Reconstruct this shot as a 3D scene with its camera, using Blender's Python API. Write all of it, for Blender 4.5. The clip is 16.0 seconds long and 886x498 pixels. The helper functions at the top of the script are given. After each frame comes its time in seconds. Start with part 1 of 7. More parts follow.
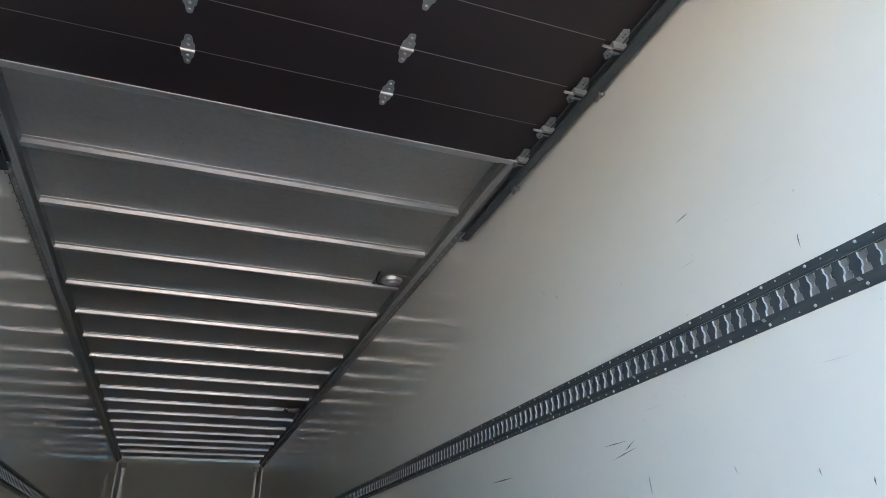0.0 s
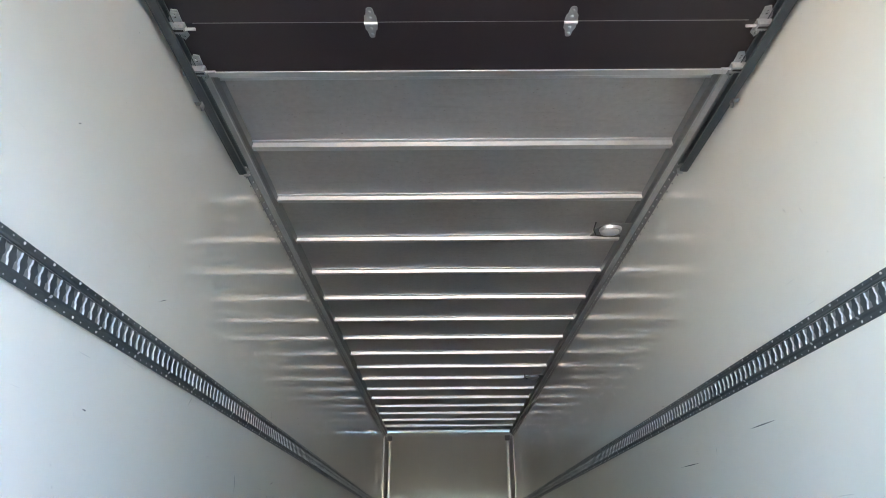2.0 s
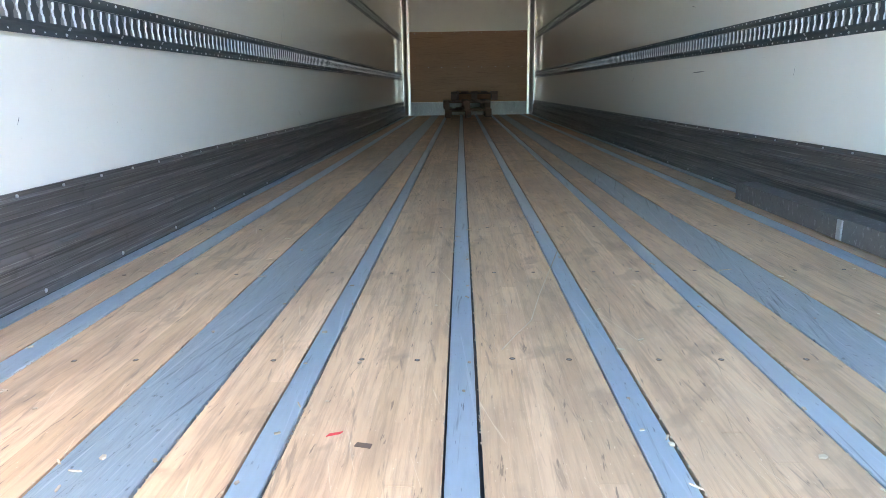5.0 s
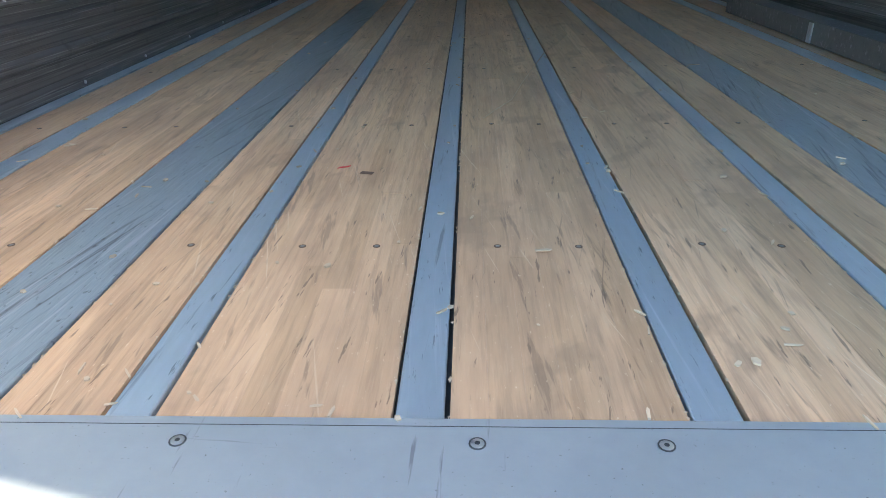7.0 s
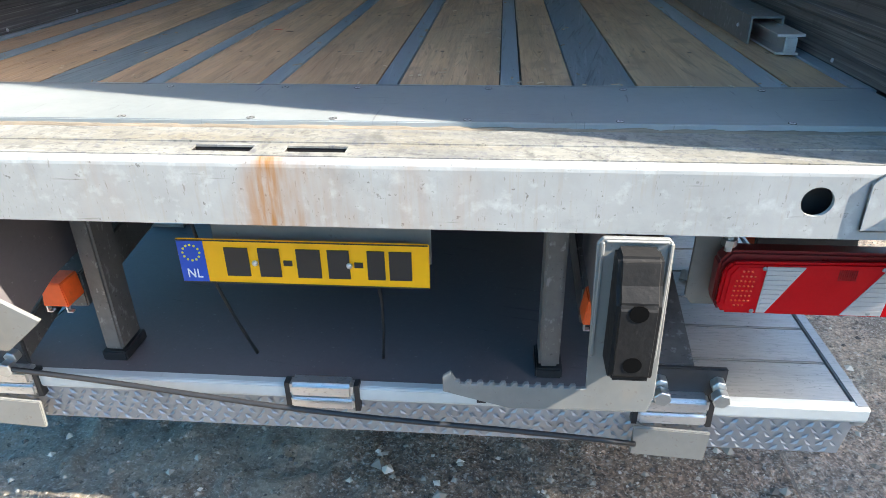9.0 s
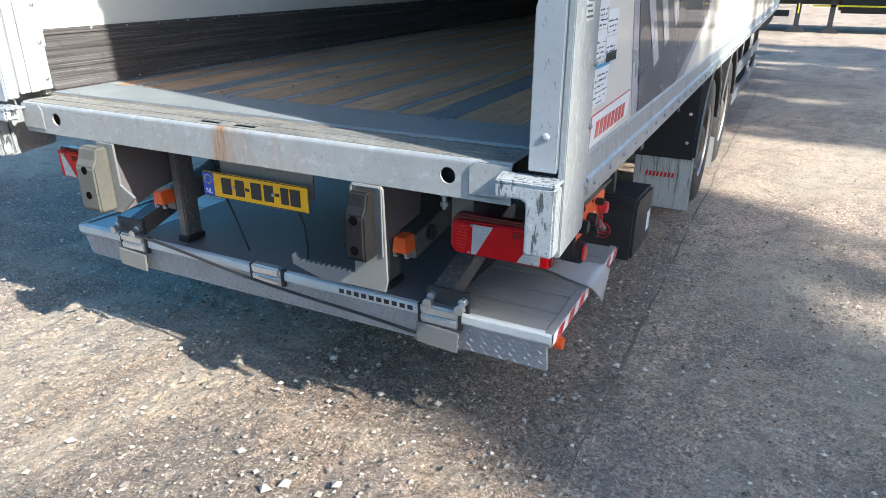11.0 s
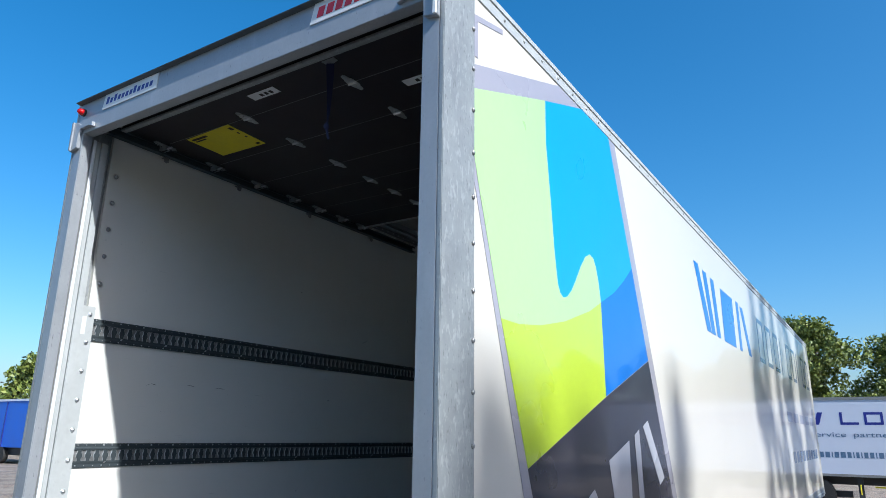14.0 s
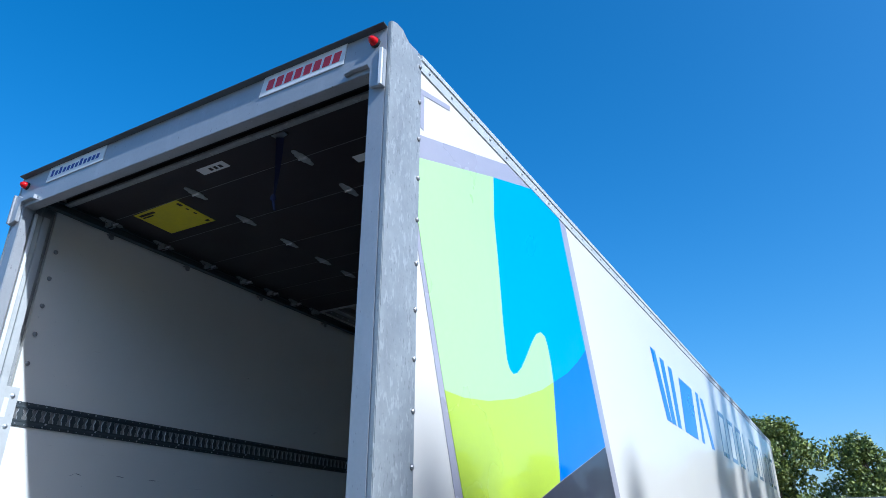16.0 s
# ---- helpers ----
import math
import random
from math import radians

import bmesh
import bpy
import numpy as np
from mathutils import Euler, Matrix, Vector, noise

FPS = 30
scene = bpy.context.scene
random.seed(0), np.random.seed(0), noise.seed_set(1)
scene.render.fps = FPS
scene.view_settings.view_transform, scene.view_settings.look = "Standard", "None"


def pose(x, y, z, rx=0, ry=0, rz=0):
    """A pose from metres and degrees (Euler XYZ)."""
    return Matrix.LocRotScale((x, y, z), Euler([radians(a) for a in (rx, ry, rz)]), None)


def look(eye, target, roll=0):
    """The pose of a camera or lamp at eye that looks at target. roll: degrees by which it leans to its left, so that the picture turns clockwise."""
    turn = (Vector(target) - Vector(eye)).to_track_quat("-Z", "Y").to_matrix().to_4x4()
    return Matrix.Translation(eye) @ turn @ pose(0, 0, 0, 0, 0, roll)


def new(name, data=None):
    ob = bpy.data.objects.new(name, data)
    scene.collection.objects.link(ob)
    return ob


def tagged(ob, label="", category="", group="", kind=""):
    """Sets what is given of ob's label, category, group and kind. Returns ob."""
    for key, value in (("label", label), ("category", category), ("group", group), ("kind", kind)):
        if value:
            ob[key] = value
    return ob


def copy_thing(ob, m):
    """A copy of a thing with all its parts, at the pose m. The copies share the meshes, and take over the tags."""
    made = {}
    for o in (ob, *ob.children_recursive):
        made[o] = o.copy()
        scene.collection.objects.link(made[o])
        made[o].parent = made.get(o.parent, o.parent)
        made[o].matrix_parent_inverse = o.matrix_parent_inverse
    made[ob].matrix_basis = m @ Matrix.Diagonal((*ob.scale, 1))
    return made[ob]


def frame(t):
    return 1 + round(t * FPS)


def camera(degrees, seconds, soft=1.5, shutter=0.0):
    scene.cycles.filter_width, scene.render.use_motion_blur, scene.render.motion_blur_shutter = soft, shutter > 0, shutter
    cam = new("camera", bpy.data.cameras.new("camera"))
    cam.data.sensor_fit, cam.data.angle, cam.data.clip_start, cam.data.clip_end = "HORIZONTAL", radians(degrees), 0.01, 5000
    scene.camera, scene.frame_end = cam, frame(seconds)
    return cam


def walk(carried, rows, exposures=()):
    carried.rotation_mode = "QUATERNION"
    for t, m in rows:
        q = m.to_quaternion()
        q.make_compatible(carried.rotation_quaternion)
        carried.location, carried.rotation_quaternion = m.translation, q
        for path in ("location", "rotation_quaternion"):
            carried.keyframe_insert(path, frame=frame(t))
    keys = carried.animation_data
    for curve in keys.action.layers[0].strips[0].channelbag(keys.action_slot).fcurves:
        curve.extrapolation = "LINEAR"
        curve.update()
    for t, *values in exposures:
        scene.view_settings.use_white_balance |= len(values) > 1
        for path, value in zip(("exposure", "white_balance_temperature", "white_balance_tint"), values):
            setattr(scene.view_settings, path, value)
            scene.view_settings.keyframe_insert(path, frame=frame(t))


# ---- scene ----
cam = camera(66.5, 16.0, soft=0.8)
PATH = [
    (0, (-0.205, 0.015, 1.96), (0.437, 1.695, 2.835), -1.2),
    (0.5, (-0.184, 0.027, 1.941), (0.19, 1.775, 2.839), -0.8),
    (1, (-0.159, 0.045, 1.929), (0.006, 1.821, 2.834), -0.6),
    (1.5, (-0.124, 0.094, 1.921), (-0.068, 1.878, 2.824), -0.5),
    (2, (-0.126, 0.135, 1.896), (-0.119, 1.963, 2.708), -0.5),
    (2.5, (-0.118, 0.157, 1.869), (-0.137, 2.054, 2.502), -0.4),
    (3, (-0.127, 0.173, 1.842), (-0.158, 2.122, 2.29), -0.3),
    (3.5, (-0.125, 0.205, 1.829), (-0.163, 2.18, 2.136), -0.4),
    (4, (-0.127, 0.238, 1.788), (-0.17, 2.234, 1.906), -0.6),
    (4.5, (-0.13, 0.297, 1.73), (-0.177, 2.29, 1.561), -0.9),
    (4.7, (-0.138, 0.293, 1.716), (-0.189, 2.27, 1.418), -0.9),
    (6.8, (-0.127, 0.095, 1.627), (-0.209, 1.894, 0.757), -1.1),
    (7, (-0.093, -0.007, 1.622), (-0.174, 1.785, 0.737), -1.2),
    (7.5, (-0.025, -0.302, 1.582), (-0.107, 1.484, 0.686), -1.2),
    (8, (0.023, -0.624, 1.545), (-0.058, 1.154, 0.633), -1.1),
    (8.5, (0.133, -0.843, 1.577), (0.039, 0.924, 0.646), -1.3),
    (9, (0.398, -1.03, 1.585), (0.238, 0.732, 0.654), -0.9),
    (9.2, (0.523, -1.098, 1.6), (0.259, 0.651, 0.667), -1.2),
    (11.3, (1.962, -1.802, 1.744), (1.071, -0.14, 1.077), -0.1),
    (11.5, (2.055, -1.815, 1.772), (1.132, -0.136, 1.2), -0.2),
    (12, (2.299, -1.741, 1.808), (1.306, -0.031, 1.507), -0.1),
    (12.5, (2.479, -1.678, 1.859), (1.419, 0.016, 1.781), 0.0),
    (13, (2.529, -1.719, 1.913), (1.449, -0.036, 1.963), 0.0),
    (13.5, (2.533, -1.846, 1.997), (1.462, -0.183, 2.289), 0.35),
    (14, (2.507, -1.881, 2.045), (1.46, -0.261, 2.576), 0.8),
    (14.5, (2.508, -1.878, 2.062), (1.502, -0.288, 2.74), 0.5),
    (15, (2.515, -1.876, 2.063), (1.548, -0.299, 2.824), 0.4),
    (15.5, (2.518, -1.844, 2.047), (1.587, -0.267, 2.851), 0.4),
    (16, (2.534, -1.752, 1.95), (1.621, -0.166, 2.758), 0.2),
]
EXPOSURES = [(0, 3.6, 6650, 13), (1.0, 4.6, 6650, 13), (2.5, 4.65, 6850, 14), (4.7, 4.85, 7250, 16), (6.8, 3.5, 7100, 11), (7.1, 3.25, 7000, 10), (7.5, 2.05, 6600, 9), (8.0, 1.9, 6650, 9),
             (8.5, 2.15, 6800, 9), (9.2, 2.4, 6900, 9), (11.3, 1.5, 6250, 8), (11.7, 1.25, 6150, 8), (12.3, 0.88, 6050, 8), (13.0, 0.7, 6200, 8), (14.0, 0.6, 5750, 9), (16, 0.57, 5200, 10)]
walk(cam, [(t, look(eye, target, roll)) for t, eye, target, roll in PATH], EXPOSURES)

# ---- world, sun, exposure ----
SUN = Vector((1.0, -0.237, 0.82)).normalized()
world = bpy.data.worlds.new("sky")
scene.world = world
world.use_nodes = True
wn = world.node_tree
sky = wn.nodes.new("ShaderNodeTexSky")
sky.sky_type = "NISHITA"
sky.sun_disc = False
sky.sun_elevation = math.asin(SUN.z)
sky.sun_rotation = math.atan2(SUN.x, SUN.y)
sky.air_density, sky.dust_density, sky.ozone_density = 1.0, 2.2, 3.0
deep = wn.nodes.new("ShaderNodeHueSaturation")
deep.inputs["Saturation"].default_value = 1.38
deep.inputs["Hue"].default_value = 0.491
wn.links.new(sky.outputs["Color"], deep.inputs["Color"])
wn.links.new(deep.outputs["Color"], wn.nodes["Background"].inputs["Color"])
wn.nodes["Background"].inputs["Strength"].default_value = 0.125
sun = new("sun", bpy.data.lights.new("sun", "SUN"))
sun.data.energy, sun.data.angle, sun.data.color = 4.0, radians(0.7), (1.0, 0.955, 0.88)
sun.matrix_world = look((20, -5, 20), Vector((20, -5, 20)) - SUN)


# ---- materials ----
def mat(name, col, rough=0.5, metal=0.0, var=0.18, scale=3.0, fine=45.0, bump=0.08, stretch=(1, 1, 1), coat=0.0,
        rnd=0.0, stain=None, rvar=0.12, island=False, alt=None, coat_rough=0.04):
    """A surface with broad and fine variation; stain: (colour, scale, threshold, strength); alt: second colour mixed by the random value."""
    m = bpy.data.materials.new(name)
    m.use_nodes = True
    nt = m.node_tree
    n, ln = nt.nodes, nt.links
    bs = n["Principled BSDF"]
    tc = n.new("ShaderNodeNewGeometry")
    mp = n.new("ShaderNodeMapping")
    mp.inputs["Scale"].default_value = stretch
    ln.new(tc.outputs["Position"], mp.inputs["Vector"])

    def noise_of(sc, detail=4.0):
        t = n.new("ShaderNodeTexNoise")
        t.inputs["Scale"].default_value, t.inputs["Detail"].default_value = sc, detail
        ln.new(mp.outputs["Vector"], t.inputs["Vector"])
        return t

    big, small = noise_of(scale), noise_of(fine, 3.0)

    def mathn(op, a, b):
        t = n.new("ShaderNodeMath")
        t.operation = op
        for i, v in enumerate((a, b)):
            if isinstance(v, (int, float)):
                t.inputs[i].default_value = v
            else:
                ln.new(v, t.inputs[i])
        return t.outputs[0]

    k = mathn("ADD", mathn("MULTIPLY", big.outputs["Fac"], 0.6), mathn("MULTIPLY", small.outputs["Fac"], 0.4))
    k = mathn("ADD", mathn("MULTIPLY", mathn("SUBTRACT", k, 0.5), 4.0 * var), 1.0)
    rand = None
    if rnd or alt:
        info = n.new("ShaderNodeNewGeometry" if island else "ShaderNodeObjectInfo")
        rand = info.outputs["Random Per Island" if island else "Random"]
        k = mathn("MULTIPLY", k, mathn("ADD", mathn("MULTIPLY", mathn("SUBTRACT", rand, 0.5), 2.0 * rnd), 1.0))
    mix = n.new("ShaderNodeMix")
    mix.data_type, mix.blend_type = "RGBA", "MULTIPLY"
    mix.inputs["Factor"].default_value = 1.0
    mix.inputs["A"].default_value = (*col, 1)
    if alt:
        am = n.new("ShaderNodeMix")
        am.data_type = "RGBA"
        ln.new(rand, am.inputs["Factor"])
        am.inputs["A"].default_value, am.inputs["B"].default_value = (*col, 1), (*alt, 1)
        ln.new(am.outputs["Result"], mix.inputs["A"])
    ln.new(k, mix.inputs["B"])
    out = mix.outputs["Result"]
    if stain:
        sc, ssc, thr, amt = stain
        st = noise_of(ssc, 8.0)
        st.inputs["Roughness"].default_value = 0.65
        rp = n.new("ShaderNodeMapRange")
        rp.inputs["From Min"].default_value, rp.inputs["From Max"].default_value = thr, thr + 0.12
        rp.inputs["To Max"].default_value = amt
        ln.new(st.outputs["Fac"], rp.inputs["Value"])
        sm = n.new("ShaderNodeMix")
        sm.data_type = "RGBA"
        ln.new(rp.outputs["Result"], sm.inputs["Factor"])
        ln.new(out, sm.inputs["A"])
        sm.inputs["B"].default_value = (*sc, 1)
        out = sm.outputs["Result"]
    ln.new(out, bs.inputs["Base Color"])
    bs.inputs["Metallic"].default_value = metal
    ln.new(mathn("ADD", mathn("MULTIPLY", big.outputs["Fac"], 2 * rvar), rough - rvar), bs.inputs["Roughness"])
    if coat:
        bs.inputs["Coat Weight"].default_value, bs.inputs["Coat Roughness"].default_value = coat, coat_rough
    if bump:
        bp = n.new("ShaderNodeBump")
        bp.inputs["Strength"].default_value, bp.inputs["Distance"].default_value = min(1.0, bump * 2), 0.004
        ln.new(small.outputs["Fac"], bp.inputs["Height"])
        ln.new(bp.outputs["Normal"], bs.inputs["Normal"])
    return m


def grit(m, layers):
    """Lays finer marks over a surface: (stretch, turn about z, low, high, colour, amount) each, from its own noise."""
    nt = m.node_tree
    n, ln = nt.nodes, nt.links
    bs = n["Principled BSDF"]
    src = bs.inputs["Base Color"].links[0].from_socket
    geo = n.new("ShaderNodeNewGeometry")
    for k, (stretch, turn, lo, hi, colour, amount) in enumerate(layers):
        ro = n.new("ShaderNodeMapping")
        ro.inputs["Rotation"].default_value = (0, 0, radians(turn))
        ro.inputs["Location"].default_value = (3.7 * k, 1.9 * k, 5.3 * k)
        ln.new(geo.outputs["Position"], ro.inputs["Vector"])
        mp = n.new("ShaderNodeMapping")
        mp.inputs["Scale"].default_value = stretch
        ln.new(ro.outputs["Vector"], mp.inputs["Vector"])
        t = n.new("ShaderNodeTexNoise")
        t.inputs["Scale"].default_value, t.inputs["Detail"].default_value, t.inputs["Roughness"].default_value = 1.0, 4.0, 0.6
        ln.new(mp.outputs["Vector"], t.inputs["Vector"])
        r = n.new("ShaderNodeMapRange")
        r.inputs["From Min"].default_value, r.inputs["From Max"].default_value, r.inputs["To Max"].default_value = lo, hi, amount
        ln.new(t.outputs["Fac"], r.inputs["Value"])
        mx = n.new("ShaderNodeMix")
        mx.data_type = "RGBA"
        ln.new(r.outputs["Result"], mx.inputs["Factor"])
        ln.new(src, mx.inputs["A"])
        mx.inputs["B"].default_value = (*colour, 1)
        src = mx.outputs["Result"]
    ln.new(src, bs.inputs["Base Color"])


M_WALL = mat("white_grp", (0.785, 0.775, 0.715), 0.30, var=0.03, scale=0.8, fine=7, bump=0.010, coat=0.75, coat_rough=0.06, rvar=0.05)
M_SIDE = mat("white_gel_coat", (0.77, 0.725, 0.635), 0.30, var=0.03, scale=0.5, fine=1.3, stretch=(1, 1, 0.10), bump=0.035, coat=0.55, coat_rough=0.03, rvar=0.04)
M_ROOF = mat("roof_sheet", (0.57, 0.555, 0.54), 0.40, metal=0.62, var=0.15, scale=1.6, fine=30, bump=0.04)
M_BOW = mat("aluminium_bow", (0.76, 0.76, 0.76), 0.36, metal=0.9, var=0.08, scale=4, bump=0.03)
M_CANT = mat("grey_cant_rail", (0.30, 0.30, 0.295), 0.42, metal=0.6, var=0.12, bump=0.04)
M_GALV = mat("galvanised_steel", (0.34, 0.36, 0.36), 0.45, metal=0.28, var=0.16, scale=7, fine=30, bump=0.08,
             stain=((0.52, 0.53, 0.52), 38, 0.60, 0.42))
M_GALV.node_tree.nodes["Principled BSDF"].inputs["Specular IOR Level"].default_value = 0.25
M_POST = mat("painted_post", (0.35, 0.37, 0.39), 0.4, metal=0.25, var=0.08, scale=5, fine=60, bump=0.04,
             stain=((0.16, 0.16, 0.16), 26, 0.70, 0.5))
M_PALEG = mat("pale_galvanised", (0.52, 0.54, 0.53), 0.45, metal=0.15, var=0.10, scale=7, fine=30, bump=0.05, stain=((0.34, 0.35, 0.35), 22, 0.62, 0.5))
M_RAIL = mat("grey_rail", (0.068, 0.083, 0.090), 0.40, metal=0.3, var=0.14, scale=6, bump=0.04)
M_KICK = mat("dark_kick_plate", (0.155, 0.143, 0.138), 0.42, metal=0.5, var=0.25, scale=5, fine=30, stretch=(1, 0.08, 6), bump=0.08,
             stain=((0.32, 0.31, 0.29), 9, 0.6, 0.5))
M_DOOR = mat("phenolic_ply", (0.022, 0.016, 0.019), 0.42, var=0.25, scale=3, fine=120, bump=0.05, rnd=0.1)
M_ZINC = mat("zinc_plate", (0.52, 0.54, 0.54), 0.34, metal=0.85, var=0.12, scale=30, fine=120, bump=0.05)
# the sky's blue reflection is put into the strips' base colour
M_STRIP = mat("steel_floor_strip", (0.40, 0.49, 0.55), 0.34, metal=0.58, var=0.10, scale=4, fine=40, stretch=(3, 0.5, 1), bump=0.04,
              stain=((0.20, 0.22, 0.24), 7, 0.66, 0.4), rvar=0.04)
M_WORN = mat("worn_steel_strip", (0.31, 0.37, 0.40), 0.36, metal=0.55, var=0.25, scale=5, fine=30, stretch=(9, 0.6, 1), bump=0.08,
             stain=((0.12, 0.125, 0.135), 5, 0.56, 0.5))
M_THR = mat("threshold_plate", (0.305, 0.335, 0.345), 0.42, metal=0.4, var=0.08, scale=3, fine=50, bump=0.04,
            stain=((0.22, 0.22, 0.23), 16, 0.71, 0.6))
M_WOOD = mat("hardwood_stave", (0.50, 0.312, 0.178), 0.50, var=0.2, scale=5, fine=24, stretch=(7, 0.55, 1), bump=0.16,
             rnd=0.12, alt=(0.55, 0.345, 0.21), stain=((0.22, 0.135, 0.085), 2.6, 0.55, 0.55))
M_WOODF = mat("hardwood_far", (0.49, 0.305, 0.178), 0.50, var=0.2, scale=5, fine=24, stretch=(7, 0.55, 1), bump=0.16,
              rnd=0.10, alt=(0.54, 0.345, 0.21), stain=((0.22, 0.135, 0.085), 2.6, 0.55, 0.55), island=True)
M_OLDWOOD = mat("bleached_wood", (0.17, 0.14, 0.105), 0.7, var=0.4, scale=9, fine=40, stretch=(0.6, 8, 8), bump=0.25,
                stain=((0.08, 0.06, 0.05), 5, 0.56, 0.7))
M_PLY = mat("plywood", (0.34, 0.19, 0.10), 0.5, var=0.16, scale=2, fine=20, stretch=(0.6, 1, 3), bump=0.05,
            stain=((0.14, 0.09, 0.05), 5, 0.66, 0.5))
M_PALLET = mat("pallet_wood", (0.105, 0.058, 0.038), 0.7, var=0.35, scale=5, fine=30, bump=0.2, rnd=0.25)
M_SAW = mat("straw", (0.50, 0.385, 0.27), 0.6, var=0.2, scale=20, bump=0.05, rnd=0.2)
M_BLACK = mat("black_plastic", (0.018, 0.018, 0.02), 0.45, var=0.2, scale=8, bump=0.06)
M_VOID = mat("hole_black", (0.003, 0.003, 0.003), 0.95, var=0.1, bump=0.0)
M_VOID.node_tree.nodes["Principled BSDF"].inputs["Specular IOR Level"].default_value = 0.05
M_GREYRUB = mat("pale_rubber", (0.09, 0.086, 0.072), 0.65, var=0.2, scale=12, fine=60, bump=0.1, stain=((0.12, 0.115, 0.10), 14, 0.58, 0.5))
M_GUARD = mat("grey_guard_rail", (0.15, 0.16, 0.17), 0.45, metal=0.3, var=0.2, scale=5, fine=40, bump=0.05)
M_RUBBER = mat("worn_rubber", (0.011, 0.0105, 0.0105), 0.65, var=0.35, scale=12, fine=60, bump=0.15, stain=((0.026, 0.024, 0.023), 14, 0.58, 0.5))
M_TYRE = mat("tyre_rubber", (0.024, 0.023, 0.022), 0.7, var=0.3, scale=12, bump=0.15, stain=((0.08, 0.072, 0.065), 9, 0.57, 0.5))
M_RIM = mat("steel_rim", (0.095, 0.082, 0.063), 0.55, metal=0.2, var=0.25, scale=10, bump=0.08, stain=((0.10, 0.09, 0.08), 12, 0.56, 0.6))
M_CHASSIS = mat("dark_chassis", (0.035, 0.035, 0.037), 0.5, var=0.3, scale=6, bump=0.08)
M_DECK = mat("anthracite_deck", (0.12, 0.107, 0.112), 0.5, var=0.10, scale=4, fine=80, bump=0.05)
M_DECK.node_tree.nodes["Principled BSDF"].inputs["Specular IOR Level"].default_value = 0.25
M_ALU = mat("aluminium_plank", (0.285, 0.28, 0.27), 0.42, metal=0.3, var=0.18, scale=5, fine=40, stretch=(0.5, 5, 1), bump=0.06,
            stain=((0.25, 0.25, 0.26), 12, 0.62, 0.5))
M_STEEL = mat("bright_steel", (0.66, 0.67, 0.68), 0.32, metal=0.85, var=0.14, scale=9, bump=0.05)
M_TUBE = mat("dull_tube", (0.15, 0.142, 0.135), 0.5, metal=0.4, var=0.25, scale=9, bump=0.08, stain=((0.10, 0.09, 0.08), 12, 0.58, 0.5))
M_TREAD = mat("galvanised_tread", (0.30, 0.32, 0.345), 0.42, metal=0.35, var=0.16, scale=8, fine=50, bump=0.06, stain=((0.17, 0.175, 0.18), 14, 0.60, 0.5))
M_TABS = mat("bare_slot_edge", (0.50, 0.52, 0.53), 0.45, metal=0.15, var=0.06, scale=20, bump=0.0)
M_CREAM = mat("primed_steel", (0.20, 0.20, 0.19), 0.48, metal=0.25, var=0.12, scale=8, bump=0.05, stain=((0.22, 0.20, 0.18), 14, 0.66, 0.5))
M_CAP = mat("scratched_cap", (0.41, 0.43, 0.44), 0.45, metal=0.35, var=0.12, scale=8, bump=0.06, stain=((0.10, 0.11, 0.11), 17, 0.585, 0.75))
M_REDL = mat("red_lens", (0.56, 0.006, 0.009), 0.16, var=0.08, scale=20, fine=200, bump=0.06)
M_REDL.node_tree.nodes["Principled BSDF"].inputs["Specular IOR Level"].default_value = 0.25
M_WHTL = mat("clear_lens", (0.52, 0.48, 0.46), 0.18, var=0.12, scale=30, fine=260, bump=0.12, stretch=(0.2, 1, 6), coat=0.6)
M_AMBL = mat("amber_lens", (0.72, 0.06, 0.015), 0.16, var=0.12, scale=40, fine=220, bump=0.1, coat=0.6)
M_DKRED = mat("dark_red_housing", (0.16, 0.010, 0.010), 0.3, var=0.15, scale=10, bump=0.03)
M_ORANGE = mat("orange_paint", (0.75, 0.105, 0.02), 0.42, var=0.18, scale=12, bump=0.06, stain=((0.25, 0.06, 0.02), 14, 0.6, 0.5))
M_YELLOW = mat("plate_yellow", (0.90, 0.43, 0.003), 0.35, var=0.06, scale=14, bump=0.02)
M_STICK = mat("yellow_sticker", (0.72, 0.62, 0.02), 0.45, var=0.10, scale=9, bump=0.02)
M_PBLUE = mat("plate_blue", (0.004, 0.065, 0.42), 0.35, var=0.05, scale=14, bump=0.02)
M_INK = mat("dark_ink", (0.018, 0.016, 0.016), 0.5, var=0.1, scale=20, bump=0.0)
M_WINK = mat("white_ink", (0.80, 0.80, 0.78), 0.5, var=0.04, scale=20, bump=0.0)
M_GREY = mat("vinyl_lavender_grey", (0.40, 0.38, 0.42), 0.3, var=0.04, scale=2, bump=0.0, coat=0.7)
M_DGREY = mat("vinyl_dark_grey", (0.040, 0.038, 0.052), 0.3, var=0.05, scale=2, bump=0.0, coat=0.4)
M_LGREEN = mat("vinyl_pale_green", (0.50, 0.74, 0.31), 0.3, var=0.04, scale=2, bump=0.0, coat=0.7)
M_LIME = mat("vinyl_lime", (0.50, 0.66, 0.03), 0.3, var=0.04, scale=2, bump=0.0, coat=0.7)
M_CYAN = mat("vinyl_sky_blue", (0.018, 0.37, 0.86), 0.3, var=0.04, scale=2, bump=0.0, coat=0.7)
M_BLUE = mat("vinyl_blue", (0.008, 0.165, 0.62), 0.3, var=0.04, scale=2, bump=0.0, coat=0.7)
M_LOGO = mat("vinyl_logo_blue", (0.02, 0.19, 0.62), 0.3, var=0.04, scale=2, bump=0.0, coat=0.7)
